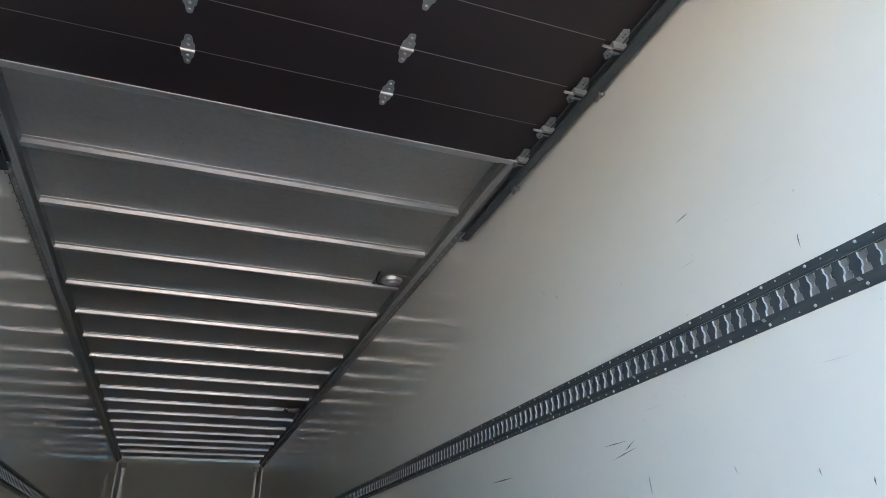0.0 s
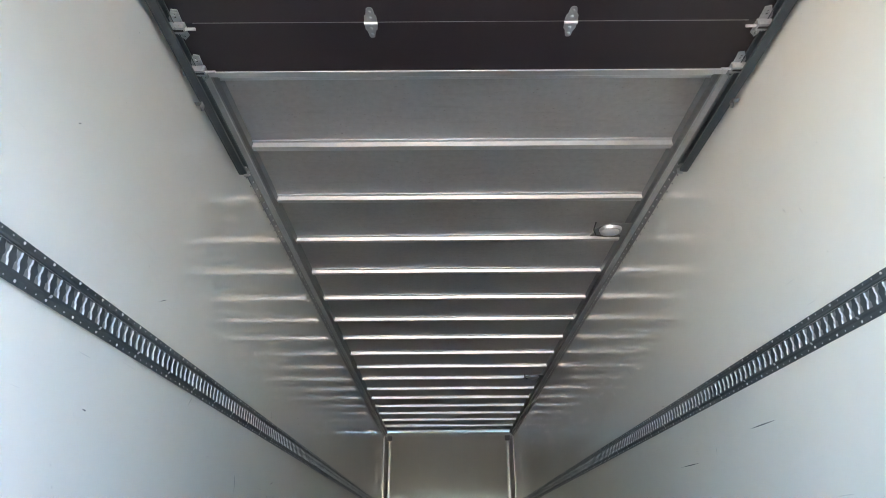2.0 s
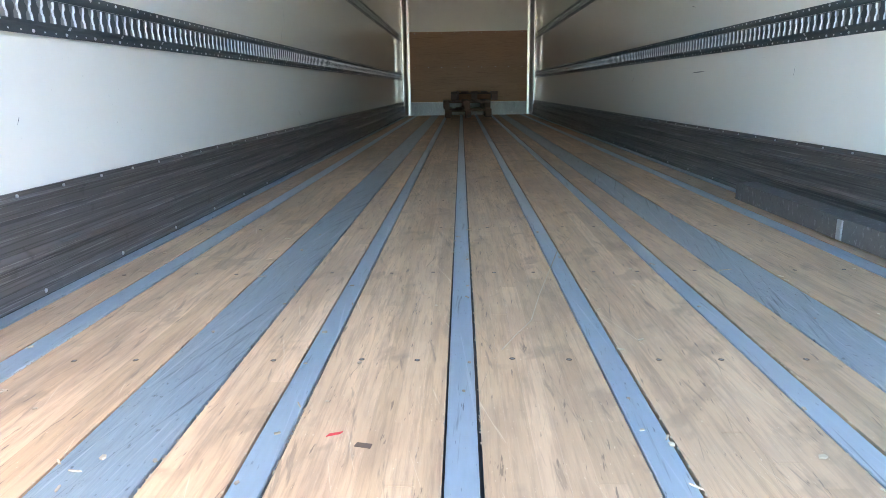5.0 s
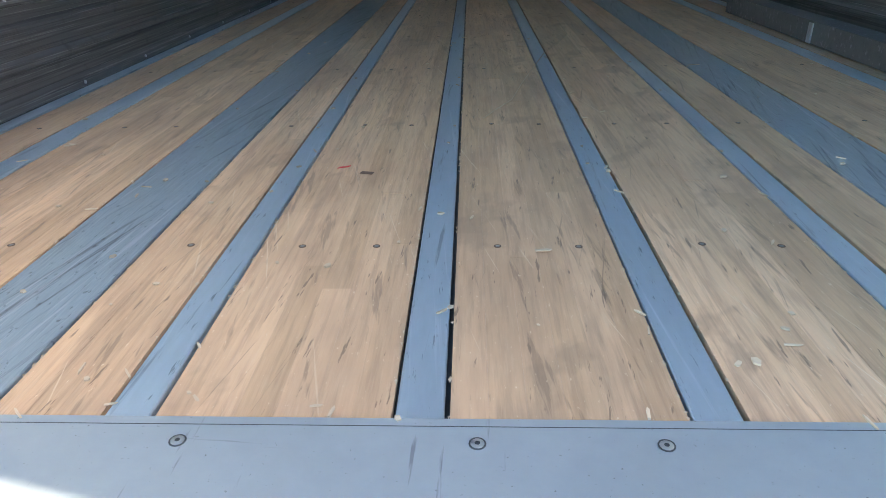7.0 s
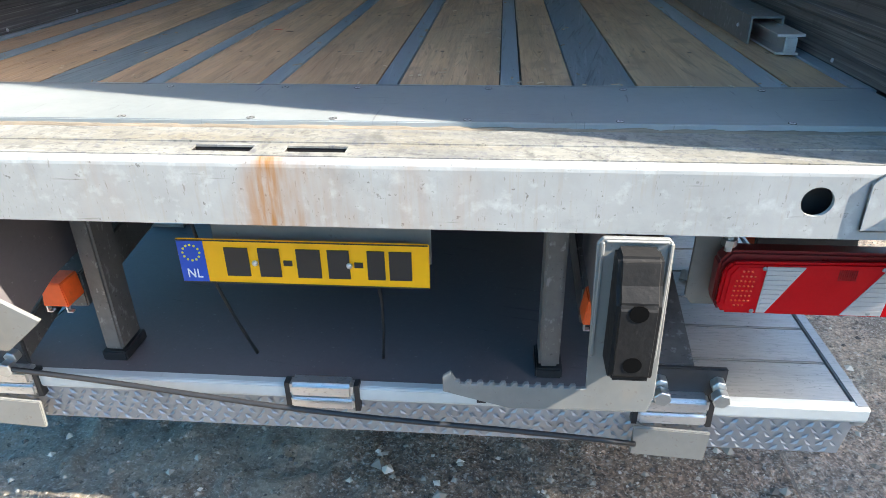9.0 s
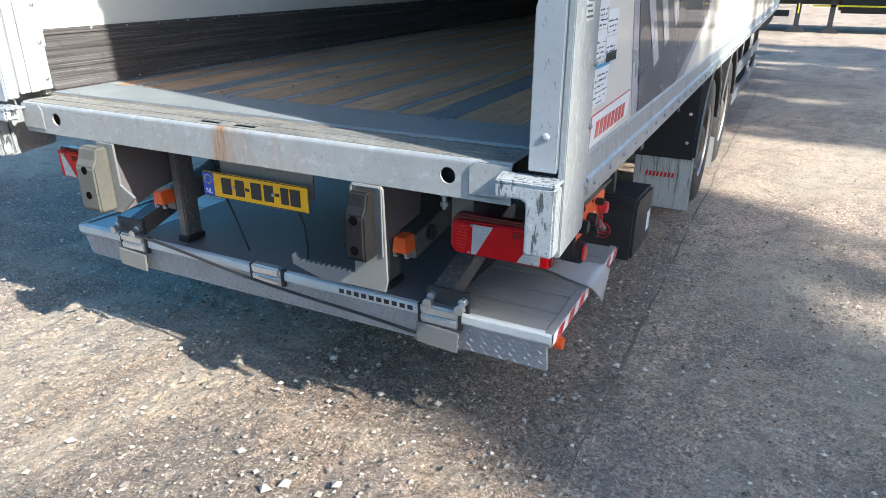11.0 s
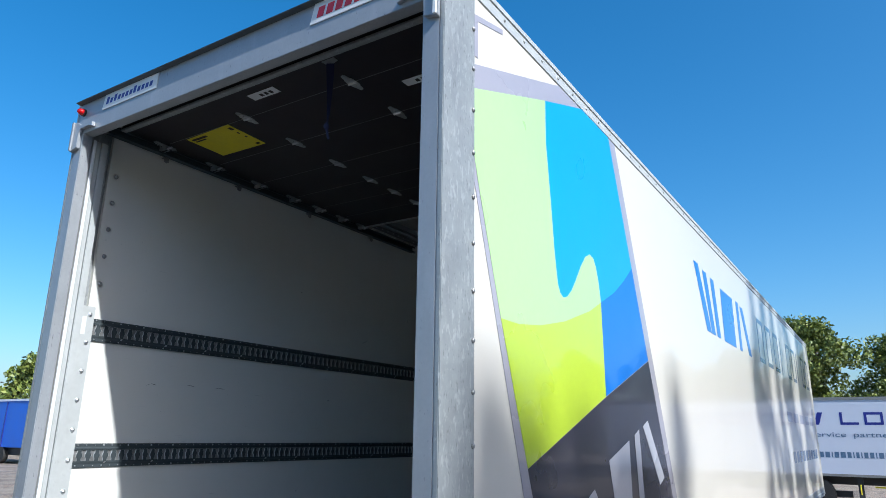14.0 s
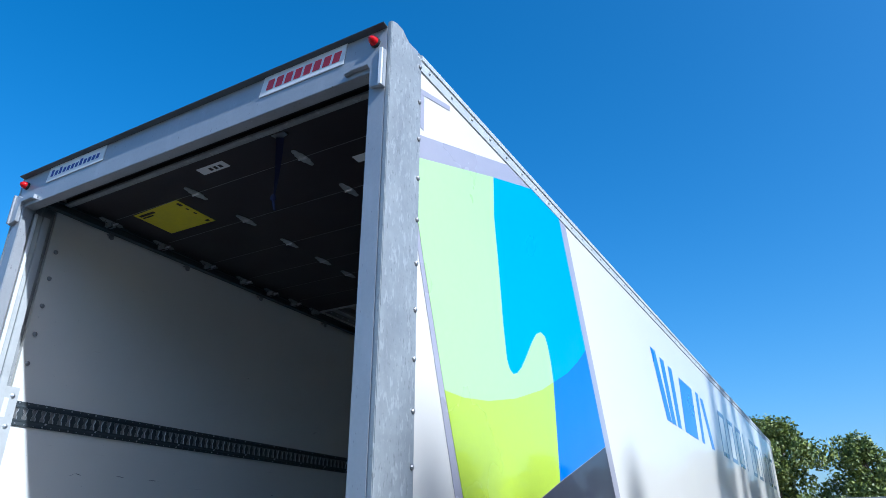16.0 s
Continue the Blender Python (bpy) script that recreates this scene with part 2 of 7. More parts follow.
M_OUTL = mat("vinyl_slate", (0.10, 0.17, 0.28), 0.3, var=0.04, scale=2, bump=0.0, coat=0.7)
M_LETW = mat("vinyl_white_grey", (0.52, 0.52, 0.56), 0.3, var=0.04, scale=2, bump=0.0, coat=0.7)
M_REDV = mat("vinyl_red", (0.62, 0.02, 0.02), 0.3, var=0.05, scale=4, bump=0.0, coat=0.5)
M_STRAP = mat("dark_webbing", (0.012, 0.014, 0.055), 0.7, var=0.2, scale=30, bump=0.1)
M_NAVY = mat("vinyl_navy", (0.02, 0.03, 0.25), 0.3, var=0.05, scale=4, bump=0.0, coat=0.3)
M_LABEL = mat("label_white", (0.72, 0.74, 0.74), 0.45, var=0.04, scale=9, bump=0.0)
M_LBLUE = mat("label_blue", (0.04, 0.32, 0.55), 0.4, var=0.04, scale=9, bump=0.0)
M_LINK = mat("label_ink", (0.07, 0.075, 0.085), 0.5, var=0.05, scale=9, bump=0.0)
M_FLAP = mat("white_mudflap", (0.45, 0.45, 0.42), 0.5, var=0.14, scale=6, fine=30, stretch=(5, 1, 0.7), bump=0.04,
             stain=((0.07, 0.07, 0.06), 3.2, 0.58, 0.8))
M_SHEET = mat("grey_plastic_sheet", (0.33, 0.335, 0.335), 0.4, var=0.12, scale=4, bump=0.05)
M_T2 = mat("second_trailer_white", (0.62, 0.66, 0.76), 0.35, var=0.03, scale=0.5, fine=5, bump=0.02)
M_TBLUE = mat("blue_container", (0.02, 0.13, 0.62), 0.4, var=0.12, scale=1, bump=0.03)
M_BARK = mat("bark", (0.10, 0.075, 0.055), 0.85, var=0.4, scale=5, fine=25, stretch=(1, 1, 0.25), bump=0.3)
M_LEAF = mat("leaves", (0.10, 0.158, 0.028), 0.5, var=0.2, scale=0.6, fine=3, bump=0.0, island=True, rnd=0.45, alt=(0.19, 0.215, 0.042))
M_STONE = mat("gravel_stone", (0.15, 0.125, 0.105), 0.8, var=0.25, scale=9, bump=0.1, island=True, rnd=0.45, alt=(0.40, 0.36, 0.30))
M_RUST = mat("galvanised_beam", (0.325, 0.332, 0.325), 0.45, metal=0.22, var=0.12, scale=5, fine=35, bump=0.07,
             stain=((0.24, 0.24, 0.23), 11, 0.58, 0.5))


def rusty(m):
    """Adds streaks of rust that run down from the two slots of the beam."""
    nt = m.node_tree
    n, ln = nt.nodes, nt.links
    bs = n["Principled BSDF"]
    src = bs.inputs["Base Color"].links[0].from_socket
    geo = n.new("ShaderNodeTexCoord")
    sp = n.new("ShaderNodeSeparateXYZ")
    ln.new(geo.outputs["Object"], sp.inputs["Vector"])
    ns = n.new("ShaderNodeTexNoise")
    mp = n.new("ShaderNodeMapping")
    mp.inputs["Scale"].default_value = (75, 20, 9.0)
    ln.new(geo.outputs["Object"], mp.inputs["Vector"])
    ln.new(mp.outputs["Vector"], ns.inputs["Vector"])
    ns.inputs["Scale"].default_value, ns.inputs["Detail"].default_value = 1.0, 6.0
    # two bell-shaped bands along x: a strong one and a weak one
    acc = None
    flare = n.new("ShaderNodeMapRange")
    flare.inputs["From Min"].default_value, flare.inputs["From Max"].default_value = 1.19, 1.07
    flare.inputs["To Min"].default_value, flare.inputs["To Max"].default_value = 0.65, 1.5
    ln.new(sp.outputs["Z"], flare.inputs["Value"])
    for x0, w, a in ((0.004, 0.075, 1.05), (-0.008, 0.035, 1.1), (0.06, 0.13, 0.36), (0.25, 0.045, 0.34), (0.34, 0.05, 0.2), (-0.3, 0.06, 0.15), (-0.62, 0.08, 0.15)):
        d = n.new("ShaderNodeMath"); d.operation = "SUBTRACT"; d.inputs[1].default_value = x0
        ln.new(sp.outputs["X"], d.inputs[0])
        ab = n.new("ShaderNodeMath"); ab.operation = "ABSOLUTE"; ln.new(d.outputs[0], ab.inputs[0])
        r = n.new("ShaderNodeMapRange"); r.inputs["From Min"].default_value, r.inputs["From Max"].default_value = w, 0.0
        r.inputs["To Max"].default_value = a
        dv = n.new("ShaderNodeMath"); dv.operation = "DIVIDE"
        ln.new(ab.outputs[0], dv.inputs[0]); ln.new(flare.outputs["Result"], dv.inputs[1])
        ln.new(dv.outputs[0], r.inputs["Value"])
        if acc is None:
            acc = r.outputs["Result"]
        else:
            s = n.new("ShaderNodeMath"); s.operation = "MAXIMUM"
            ln.new(acc, s.inputs[0]); ln.new(r.outputs["Result"], s.inputs[1])
            acc = s.outputs[0]
    k = n.new("ShaderNodeMapRange")
    k.inputs["From Min"].default_value, k.inputs["From Max"].default_value = 0.36, 0.62
    k.inputs["To Min"].default_value = 0.3
    ln.new(ns.outputs["Fac"], k.inputs["Value"])
    p = n.new("ShaderNodeMath"); p.operation = "MULTIPLY"
    ln.new(acc, p.inputs[0]); ln.new(k.outputs["Result"], p.inputs[1])
    mx = n.new("ShaderNodeMix"); mx.data_type = "RGBA"
    ln.new(p.outputs[0], mx.inputs["Factor"]); ln.new(src, mx.inputs["A"])
    mx.inputs["B"].default_value = (0.29, 0.138, 0.047, 1)
    ln.new(mx.outputs["Result"], bs.inputs["Base Color"])


M_BEAMTOP = mat("weathered_beam_top", (0.25, 0.246, 0.222), 0.55, metal=0.15, var=0.2, scale=6, fine=35, stretch=(1, 0.45, 1), bump=0.10,
                stain=((0.07, 0.07, 0.07), 26, 0.545, 0.75))


def ground_mat():
    m = mat("gravel_yard", (0.335, 0.245, 0.18), 0.85, var=0.30, scale=0.7, fine=38, bump=0.5,
            stain=((0.19, 0.165, 0.14), 0.5, 0.50, 0.75), rvar=0.05)
    nt = m.node_tree
    n, ln = nt.nodes, nt.links
    bs = n["Principled BSDF"]
    src = bs.inputs["Base Color"].links[0].from_socket
    vo = n.new("ShaderNodeTexVoronoi")
    vo.inputs["Scale"].default_value = 75
    tc = n.new("ShaderNodeTexCoord")
    ln.new(tc.outputs["Object"], vo.inputs["Vector"])
    hs = n.new("ShaderNodeMapRange")
    hs.inputs["From Min"].default_value, hs.inputs["From Max"].default_value = 0.05, 0.75
    hs.inputs["To Min"].default_value, hs.inputs["To Max"].default_value = 1.25, 0.72
    ln.new(vo.outputs["Distance"], hs.inputs["Value"])
    mx = n.new("ShaderNodeMix"); mx.data_type, mx.blend_type = "RGBA", "MULTIPLY"
    mx.inputs["Factor"].default_value = 1.0
    ln.new(src, mx.inputs["A"]); ln.new(hs.outputs["Result"], mx.inputs["B"])
    out = mx.outputs["Result"]
    # pebbles of two sizes, each of its own shade
    for sc, lo, hi in ((55, 0.72, 1.32), (120, 0.6, 1.5)):
        pv = n.new("ShaderNodeTexVoronoi")
        pv.inputs["Scale"].default_value = sc
        ln.new(tc.outputs["Object"], pv.inputs["Vector"])
        sp = n.new("ShaderNodeSeparateColor")
        ln.new(pv.outputs["Color"], sp.inputs["Color"])
        r = n.new("ShaderNodeMapRange")
        r.inputs["To Min"].default_value, r.inputs["To Max"].default_value = lo, hi
        ln.new(sp.outputs["Red"], r.inputs["Value"])
        pm = n.new("ShaderNodeMix")
        pm.data_type, pm.blend_type = "RGBA", "MULTIPLY"
        pm.inputs["Factor"].default_value = 1.0
        ln.new(out, pm.inputs["A"])
        ln.new(r.outputs["Result"], pm.inputs["B"])
        out = pm.outputs["Result"]
    # brown dirt on one side of the slab joint, paler worn asphalt on the other
    sx = n.new("ShaderNodeSeparateXYZ")
    ln.new(tc.outputs["Object"], sx.inputs["Vector"])
    wob = n.new("ShaderNodeTexNoise")
    wob.inputs["Scale"].default_value, wob.inputs["Detail"].default_value = 4.0, 6.0
    ln.new(tc.outputs["Object"], wob.inputs["Vector"])
    wm = n.new("ShaderNodeMath")
    wm.operation, wm.inputs[1].default_value, wm.inputs[2].default_value = "MULTIPLY_ADD", 0.5, -0.25
    ln.new(wob.outputs["Fac"], wm.inputs[0])
    ad = n.new("ShaderNodeMath")
    ln.new(sx.outputs["X"], ad.inputs[0])
    ln.new(wm.outputs[0], ad.inputs[1])
    side_ = n.new("ShaderNodeMapRange")
    side_.inputs["From Min"].default_value, side_.inputs["From Max"].default_value = 1.22, 1.40
    ln.new(ad.outputs[0], side_.inputs["Value"])
    two = n.new("ShaderNodeMix")
    two.data_type = "RGBA"
    two.inputs["A"].default_value, two.inputs["B"].default_value = (0.68, 0.66, 0.64, 1), (1.16, 1.16, 1.16, 1)
    ln.new(side_.outputs["Result"], two.inputs["Factor"])
    pm = n.new("ShaderNodeMix")
    pm.data_type, pm.blend_type = "RGBA", "MULTIPLY"
    pm.inputs["Factor"].default_value = 1.0
    ln.new(out, pm.inputs["A"])
    ln.new(two.outputs["Result"], pm.inputs["B"])
    ln.new(pm.outputs["Result"], bs.inputs["Base Color"])
    for k in n:
        if k.type == "BUMP":
            k.inputs["Distance"].default_value = 0.014
            clod = n.new("ShaderNodeTexNoise")
            clod.inputs["Scale"].default_value, clod.inputs["Detail"].default_value, clod.inputs["Roughness"].default_value = 16.0, 7.0, 0.7
            ln.new(tc.outputs["Object"], clod.inputs["Vector"])
            under = n.new("ShaderNodeBump")
            under.inputs["Strength"].default_value, under.inputs["Distance"].default_value = 0.75, 0.03
            ln.new(clod.outputs["Fac"], under.inputs["Height"])
            ln.new(under.outputs["Normal"], k.inputs["Normal"])
    return m


M_GROUND = ground_mat()
grit(M_GROUND, [((2.4, 0.9, 1), 8, 0.50, 0.60, (0.15, 0.125, 0.105), 0.6), ((0.35, 1.4, 1), -5, 0.52, 0.62, (0.36, 0.29, 0.21), 0.5), ((0.9, 0.35, 1), 8, 0.48, 0.62, (0.40, 0.335, 0.25), 0.6), ((7, 7, 7), 0, 0.50, 0.66, (0.13, 0.105, 0.085), 0.5), ((22, 22, 22), 0, 0.60, 0.68, (0.40, 0.34, 0.27), 0.5), ((45, 45, 45), 0, 0.59, 0.66, (0.05, 0.045, 0.04), 0.7),
                ((70, 70, 70), 0, 0.57, 0.63, (0.48, 0.43, 0.36), 0.7),
                ((150, 150, 150), 0, 0.58, 0.66, (0.55, 0.50, 0.43), 0.6)])
for wood in (M_WOOD, M_WOODF):
    grit(wood, [((6, 2.2, 1), 0, 0.46, 0.64, (0.33, 0.20, 0.12), 0.55), ((150, 7, 1), 0, 0.49, 0.63, (0.21, 0.125, 0.075), 0.36), ((260, 16, 1), 0, 0.55, 0.67, (0.60, 0.42, 0.28), 0.2),
                ((150, 2.2, 1), 11, 0.668, 0.70, (0.11, 0.07, 0.045), 0.55), ((170, 3.0, 1), -14, 0.668, 0.70, (0.64, 0.48, 0.33), 0.5), ((9, 5, 1), 20, 0.59, 0.66, (0.23, 0.15, 0.095), 0.5), ((1.6, 0.9, 1), 0, 0.45, 0.62, (0.34, 0.22, 0.14), 0.4),
                ((130, 14, 1), 4, 0.645, 0.69, (0.085, 0.05, 0.033), 0.65), ((60, 5, 1), -6, 0.62, 0.67, (0.13, 0.082, 0.055), 0.45), ((220, 90, 1), 0, 0.66, 0.71, (0.64, 0.48, 0.33), 0.6)])
grit(M_STRIP, [((70, 3, 1), 3, 0.62, 0.70, (0.10, 0.11, 0.12), 0.5), ((200, 25, 1), 0, 0.64, 0.72, (0.06, 0.06, 0.07), 0.6), ((150, 3, 1), -4, 0.60, 0.72, (0.66, 0.72, 0.78), 0.4)])
grit(M_WORN, [((90, 2.5, 1), 12, 0.58, 0.68, (0.06, 0.065, 0.07), 0.6), ((120, 3, 1), 5, 0.56, 0.68, (0.55, 0.58, 0.62), 0.5), ((140, 60, 1), 0, 0.62, 0.70, (0.05, 0.05, 0.05), 0.6)])
grit(M_THR, [((80, 6, 1), 2, 0.66, 0.72, (0.09, 0.09, 0.10), 0.55), ((4, 90, 1), 5, 0.68, 0.73, (0.12, 0.12, 0.13), 0.5), ((220, 220, 1), 0, 0.68, 0.73, (0.08, 0.075, 0.07), 0.7),
             ((3, 3, 1), 0, 0.5, 0.7, (0.46, 0.47, 0.47), 0.4)])
grit(M_BEAMTOP, [((2.5, 14, 1), 0, 0.46, 0.64, (0.19, 0.16, 0.11), 0.55), ((5, 22, 1), 0, 0.50, 0.64, (0.12, 0.125, 0.13), 0.5), ((55, 60, 1), 0, 0.50, 0.62, (0.10, 0.105, 0.11), 0.4), ((16, 70, 1), 14, 0.60, 0.66, (0.05, 0.052, 0.055), 0.6), ((6, 160, 1), 0, 0.58, 0.68, (0.15, 0.14, 0.125), 0.45), ((110, 70, 1), 0, 0.56, 0.62, (0.12, 0.125, 0.15), 0.6), ((160, 120, 1), 0, 0.62, 0.68, (0.45, 0.46, 0.46), 0.18), ((40, 110, 1), 6, 0.58, 0.68, (0.42, 0.43, 0.42), 0.25),
                 ((120, 120, 1), 0, 0.62, 0.70, (0.04, 0.04, 0.04), 0.7)])
grit(M_RUST, [((70, 70, 70), 0, 0.66, 0.72, (0.09, 0.08, 0.07), 0.7), ((90, 60, 7), 0, 0.56, 0.68, (0.30, 0.24, 0.17), 0.22), ((170, 60, 40), 0, 0.64, 0.70, (0.12, 0.085, 0.06), 0.45), ((25, 25, 25), 0, 0.55, 0.7, (0.50, 0.52, 0.52), 0.5),
              ((5, 5, 90), 0, 0.68, 0.73, (0.12, 0.11, 0.10), 0.5)])
rusty(M_RUST)
grit(M_GALV, [((55, 55, 22), 0, 0.56, 0.64, (0.56, 0.58, 0.57), 0.45), ((90, 90, 30), 0, 0.60, 0.68, (0.17, 0.18, 0.18), 0.6), ((7, 7, 2), 0, 0.52, 0.7, (0.22, 0.23, 0.24), 0.4)])
grit(M_POST, [((80, 80, 30), 0, 0.64, 0.71, (0.10, 0.10, 0.10), 0.6), ((9, 9, 2), 0, 0.52, 0.7, (0.45, 0.47, 0.50), 0.4), ((140, 140, 140), 0, 0.66, 0.72, (0.60, 0.60, 0.58), 0.5)])
grit(M_KICK, [((1, 1.2, 170), 0, 0.48, 0.64, (0.05, 0.048, 0.045), 0.7), ((1, 2.5, 260), 0, 0.56, 0.68, (0.42, 0.41, 0.39), 0.55), ((1, 14, 14), 0, 0.6, 0.7, (0.08, 0.075, 0.07), 0.5)])
grit(M_FLAP, [((45, 45, 2.2), 0, 0.57, 0.66, (0.03, 0.03, 0.028), 0.85), ((120, 120, 6), 0, 0.60, 0.68, (0.10, 0.095, 0.085), 0.6)])
grit(M_TUBE, [((60, 60, 40), 0, 0.58, 0.68, (0.40, 0.40, 0.39), 0.5), ((90, 90, 90), 0, 0.63, 0.70, (0.05, 0.045, 0.04), 0.7)])
grit(M_CREAM, [((90, 90, 90), 0, 0.63, 0.70, (0.14, 0.12, 0.10), 0.6), ((20, 20, 8), 0, 0.58, 0.70, (0.24, 0.22, 0.19), 0.45)])
grit(M_CAP, [((60, 60, 12), 0, 0.545, 0.60, (0.035, 0.04, 0.042), 0.85), ((110, 110, 110), 0, 0.60, 0.66, (0.06, 0.07, 0.07), 0.75), ((40, 40, 40), 0, 0.60, 0.68, (0.62, 0.64, 0.65), 0.5)])
grit(M_RUBBER, [((90, 90, 40), 0, 0.62, 0.70, (0.05, 0.045, 0.042), 0.3)])
M_RUBBER.node_tree.nodes["Principled BSDF"].inputs["Specular IOR Level"].default_value = 0.2
grit(M_ALU, [((25, 160, 160), 0, 0.56, 0.68, (0.14, 0.145, 0.15), 0.5), ((120, 120, 120), 0, 0.63, 0.70, (0.07, 0.07, 0.07), 0.6)])
grit(M_STEEL, [((60, 160, 160), 0, 0.57, 0.68, (0.25, 0.26, 0.27), 0.5)])
grit(M_WALL, [((30, 3, 90), 0, 0.70, 0.76, (0.45, 0.45, 0.44), 0.5), ((30, 60, 60), 0, 0.70, 0.75, (0.30, 0.30, 0.29), 0.5)])
grit(M_ROOF, [((3, 25, 3), 0, 0.55, 0.7, (0.38, 0.36, 0.34), 0.2), ((60, 60, 60), 0, 0.64, 0.72, (0.25, 0.22, 0.20), 0.5)])
grit(M_DECK, [((90, 90, 90), 0, 0.66, 0.73, (0.26, 0.25, 0.24), 0.5), ((4, 40, 40), 12, 0.66, 0.72, (0.05, 0.05, 0.055), 0.5)])
grit(M_PLY, [((4, 4, 80), 0, 0.55, 0.70, (0.16, 0.09, 0.04), 0.5)])


# ---- mesh helpers ----
class Build:
    """Collects verts and faces in metres; every face may carry a material slot."""

    def __init__(self):
        self.v, self.f, self.s = [], [], []

    def add(self, verts, faces, slot=0):
        o = len(self.v)
        self.v += [tuple(p) for p in verts]
        self.f += [tuple(i + o for i in f) for f in faces]
        self.s += [slot] * len(faces)
        return self

    def box(self, x0, x1, y0, y1, z0, z1, slot=0):
        v = [(x, y, z) for z in (z0, z1) for y in (y0, y1) for x in (x0, x1)]
        return self.add(v, [(0, 2, 3, 1), (4, 5, 7, 6), (0, 1, 5, 4), (2, 6, 7, 3), (0, 4, 6, 2), (1, 3, 7, 5)], slot)

    def prism(self, pts, axis, a, b, slot=0):
        """An outline of 2D points, pushed from a to b along an axis. x: points are (y, z); y: (x, z); z: (x, y)."""
        def p3(p, d):
            return {"x": (d, p[0], p[1]), "y": (p[0], d, p[1]), "z": (p[0], p[1], d)}[axis]
        n = len(pts)
        area = sum(pts[i][0] * pts[(i + 1) % n][1] - pts[(i + 1) % n][0] * pts[i][1] for i in range(n))
        if (area > 0) == (axis == "y"):
            pts = pts[::-1]
        if a > b:
            a, b = b, a
        v = [p3(p, a) for p in pts] + [p3(p, b) for p in pts]
        f = [tuple(range(n - 1, -1, -1)), tuple(range(n, 2 * n))] + [(i, (i + 1) % n, n + (i + 1) % n, n + i) for i in range(n)]
        return self.add(v, f, slot)

    def cyl(self, p0, p1, r, seg=12, r1=None, slot=0):
        p0, p1 = Vector(p0), Vector(p1)
        r1 = r if r1 is None else r1
        d = (p1 - p0).normalized()
        u = d.orthogonal().normalized()
        w = d.cross(u)
        v = []
        for p, rr in ((p0, r), (p1, r1)):
            v += [p + rr * (math.cos(2 * math.pi * i / seg) * u + math.sin(2 * math.pi * i / seg) * w) for i in range(seg)]
        f = [(i, (i + 1) % seg, seg + (i + 1) % seg, seg + i) for i in range(seg)]
        f += [tuple(range(seg - 1, -1, -1)), tuple(range(seg, 2 * seg))]
        return self.add(v, f, slot)

    def tube(self, pts, r, seg=8, slot=0):
        pts = [Vector(p) for p in pts]
        v, up = [], None
        for i, p in enumerate(pts):
            d = (pts[min(i + 1, len(pts) - 1)] - pts[max(i - 1, 0)]).normalized()
            u = d.orthogonal().normalized() if up is None else (up - d * up.dot(d)).normalized()
            up = u
            w = d.cross(u)
            rr = r[i] if isinstance(r, (list, tuple)) else r
            v += [p + rr * (math.cos(2 * math.pi * k / seg) * u + math.sin(2 * math.pi * k / seg) * w) for k in range(seg)]
        f = [(i * seg + k, i * seg + (k + 1) % seg, (i + 1) * seg + (k + 1) % seg, (i + 1) * seg + k)
             for i in range(len(pts) - 1) for k in range(seg)]
        f += [tuple(range(seg - 1, -1, -1)), tuple(range((len(pts) - 1) * seg, len(pts) * seg))]
        return self.add(v, f, slot)

    def dome(self, p, d, r, h, seg=8, slot=0):
        """A round rivet or bolt head that stands on p and points along d."""
        p, d = Vector(p), Vector(d).normalized()
        u = d.orthogonal().normalized()
        w = d.cross(u)
        v = []
        for rr, hh in ((r, 0), (r * 0.86, h * 0.6), (r * 0.45, h)):
            v += [p + d * hh + rr * (math.cos(2 * math.pi * i / seg) * u + math.sin(2 * math.pi * i / seg) * w) for i in range(seg)]
        f = [(j * seg + i, j * seg + (i + 1) % seg, (j + 1) * seg + (i + 1) % seg, (j + 1) * seg + i) for j in (0, 1) for i in range(seg)]
        f.append(tuple(range(2 * seg, 3 * seg)))
        return self.add(v, f, slot)

    def mesh(self, name, mats, bevel=0.0, smooth=False, segs=2):
        me = bpy.data.meshes.new(name)
        me.from_pydata(self.v, [], self.f)
        mats = mats if isinstance(mats, (list, tuple)) else [mats]
        for m in mats:
            me.materials.append(m)
        if len(mats) > 1:
            me.polygons.foreach_set("material_index", self.s)
        if bevel or not smooth:
            bm = bmesh.new()
            bm.from_mesh(me)
            bmesh.ops.recalc_face_normals(bm, faces=bm.faces)
            if bevel:
                sharp = [e for e in bm.edges if len(e.link_faces) == 2 and e.calc_face_angle(0) > 0.5]
                bmesh.ops.bevel(bm, geom=sharp, offset=bevel, segments=segs, affect="EDGES", clamp_overlap=True)
            bm.to_mesh(me)
            bm.free()
        if smooth:
            for p in me.polygons:
                p.use_smooth = True
        return me


def thing(name, label, category, group="", kind="", at=(0, 0, 0)):
    ob = new(name)
    ob.empty_display_size = 0.1
    ob.location = at
    return tagged(ob, label, category, group, kind)


def part(name, b, material, parent=None, label="", bevel=0.0, smooth=False, segs=2):
    """Links a Build as one mesh object under a thing or a part; its coordinates are the parent's."""
    ob = new(name, b.mesh(name, material, bevel, smooth, segs))
    if parent is not None:
        ob.parent = parent
    if label:
        ob["label"] = label
    return ob


def solid(name, b, material, label, category, group="", kind="", bevel=0.0, smooth=False):
    """A top-level thing that is one mesh."""
    return tagged(part(name, b, material, None, "", bevel, smooth), label, category, group, kind)


def pieces(name, me, places, parent, label=""):
    """Alike pieces that share one mesh, under their thing: one matrix each."""
    for m in places:
        ob = new(name, me)
        ob.parent = parent
        ob.matrix_local = m
        if label:
            ob["label"] = label


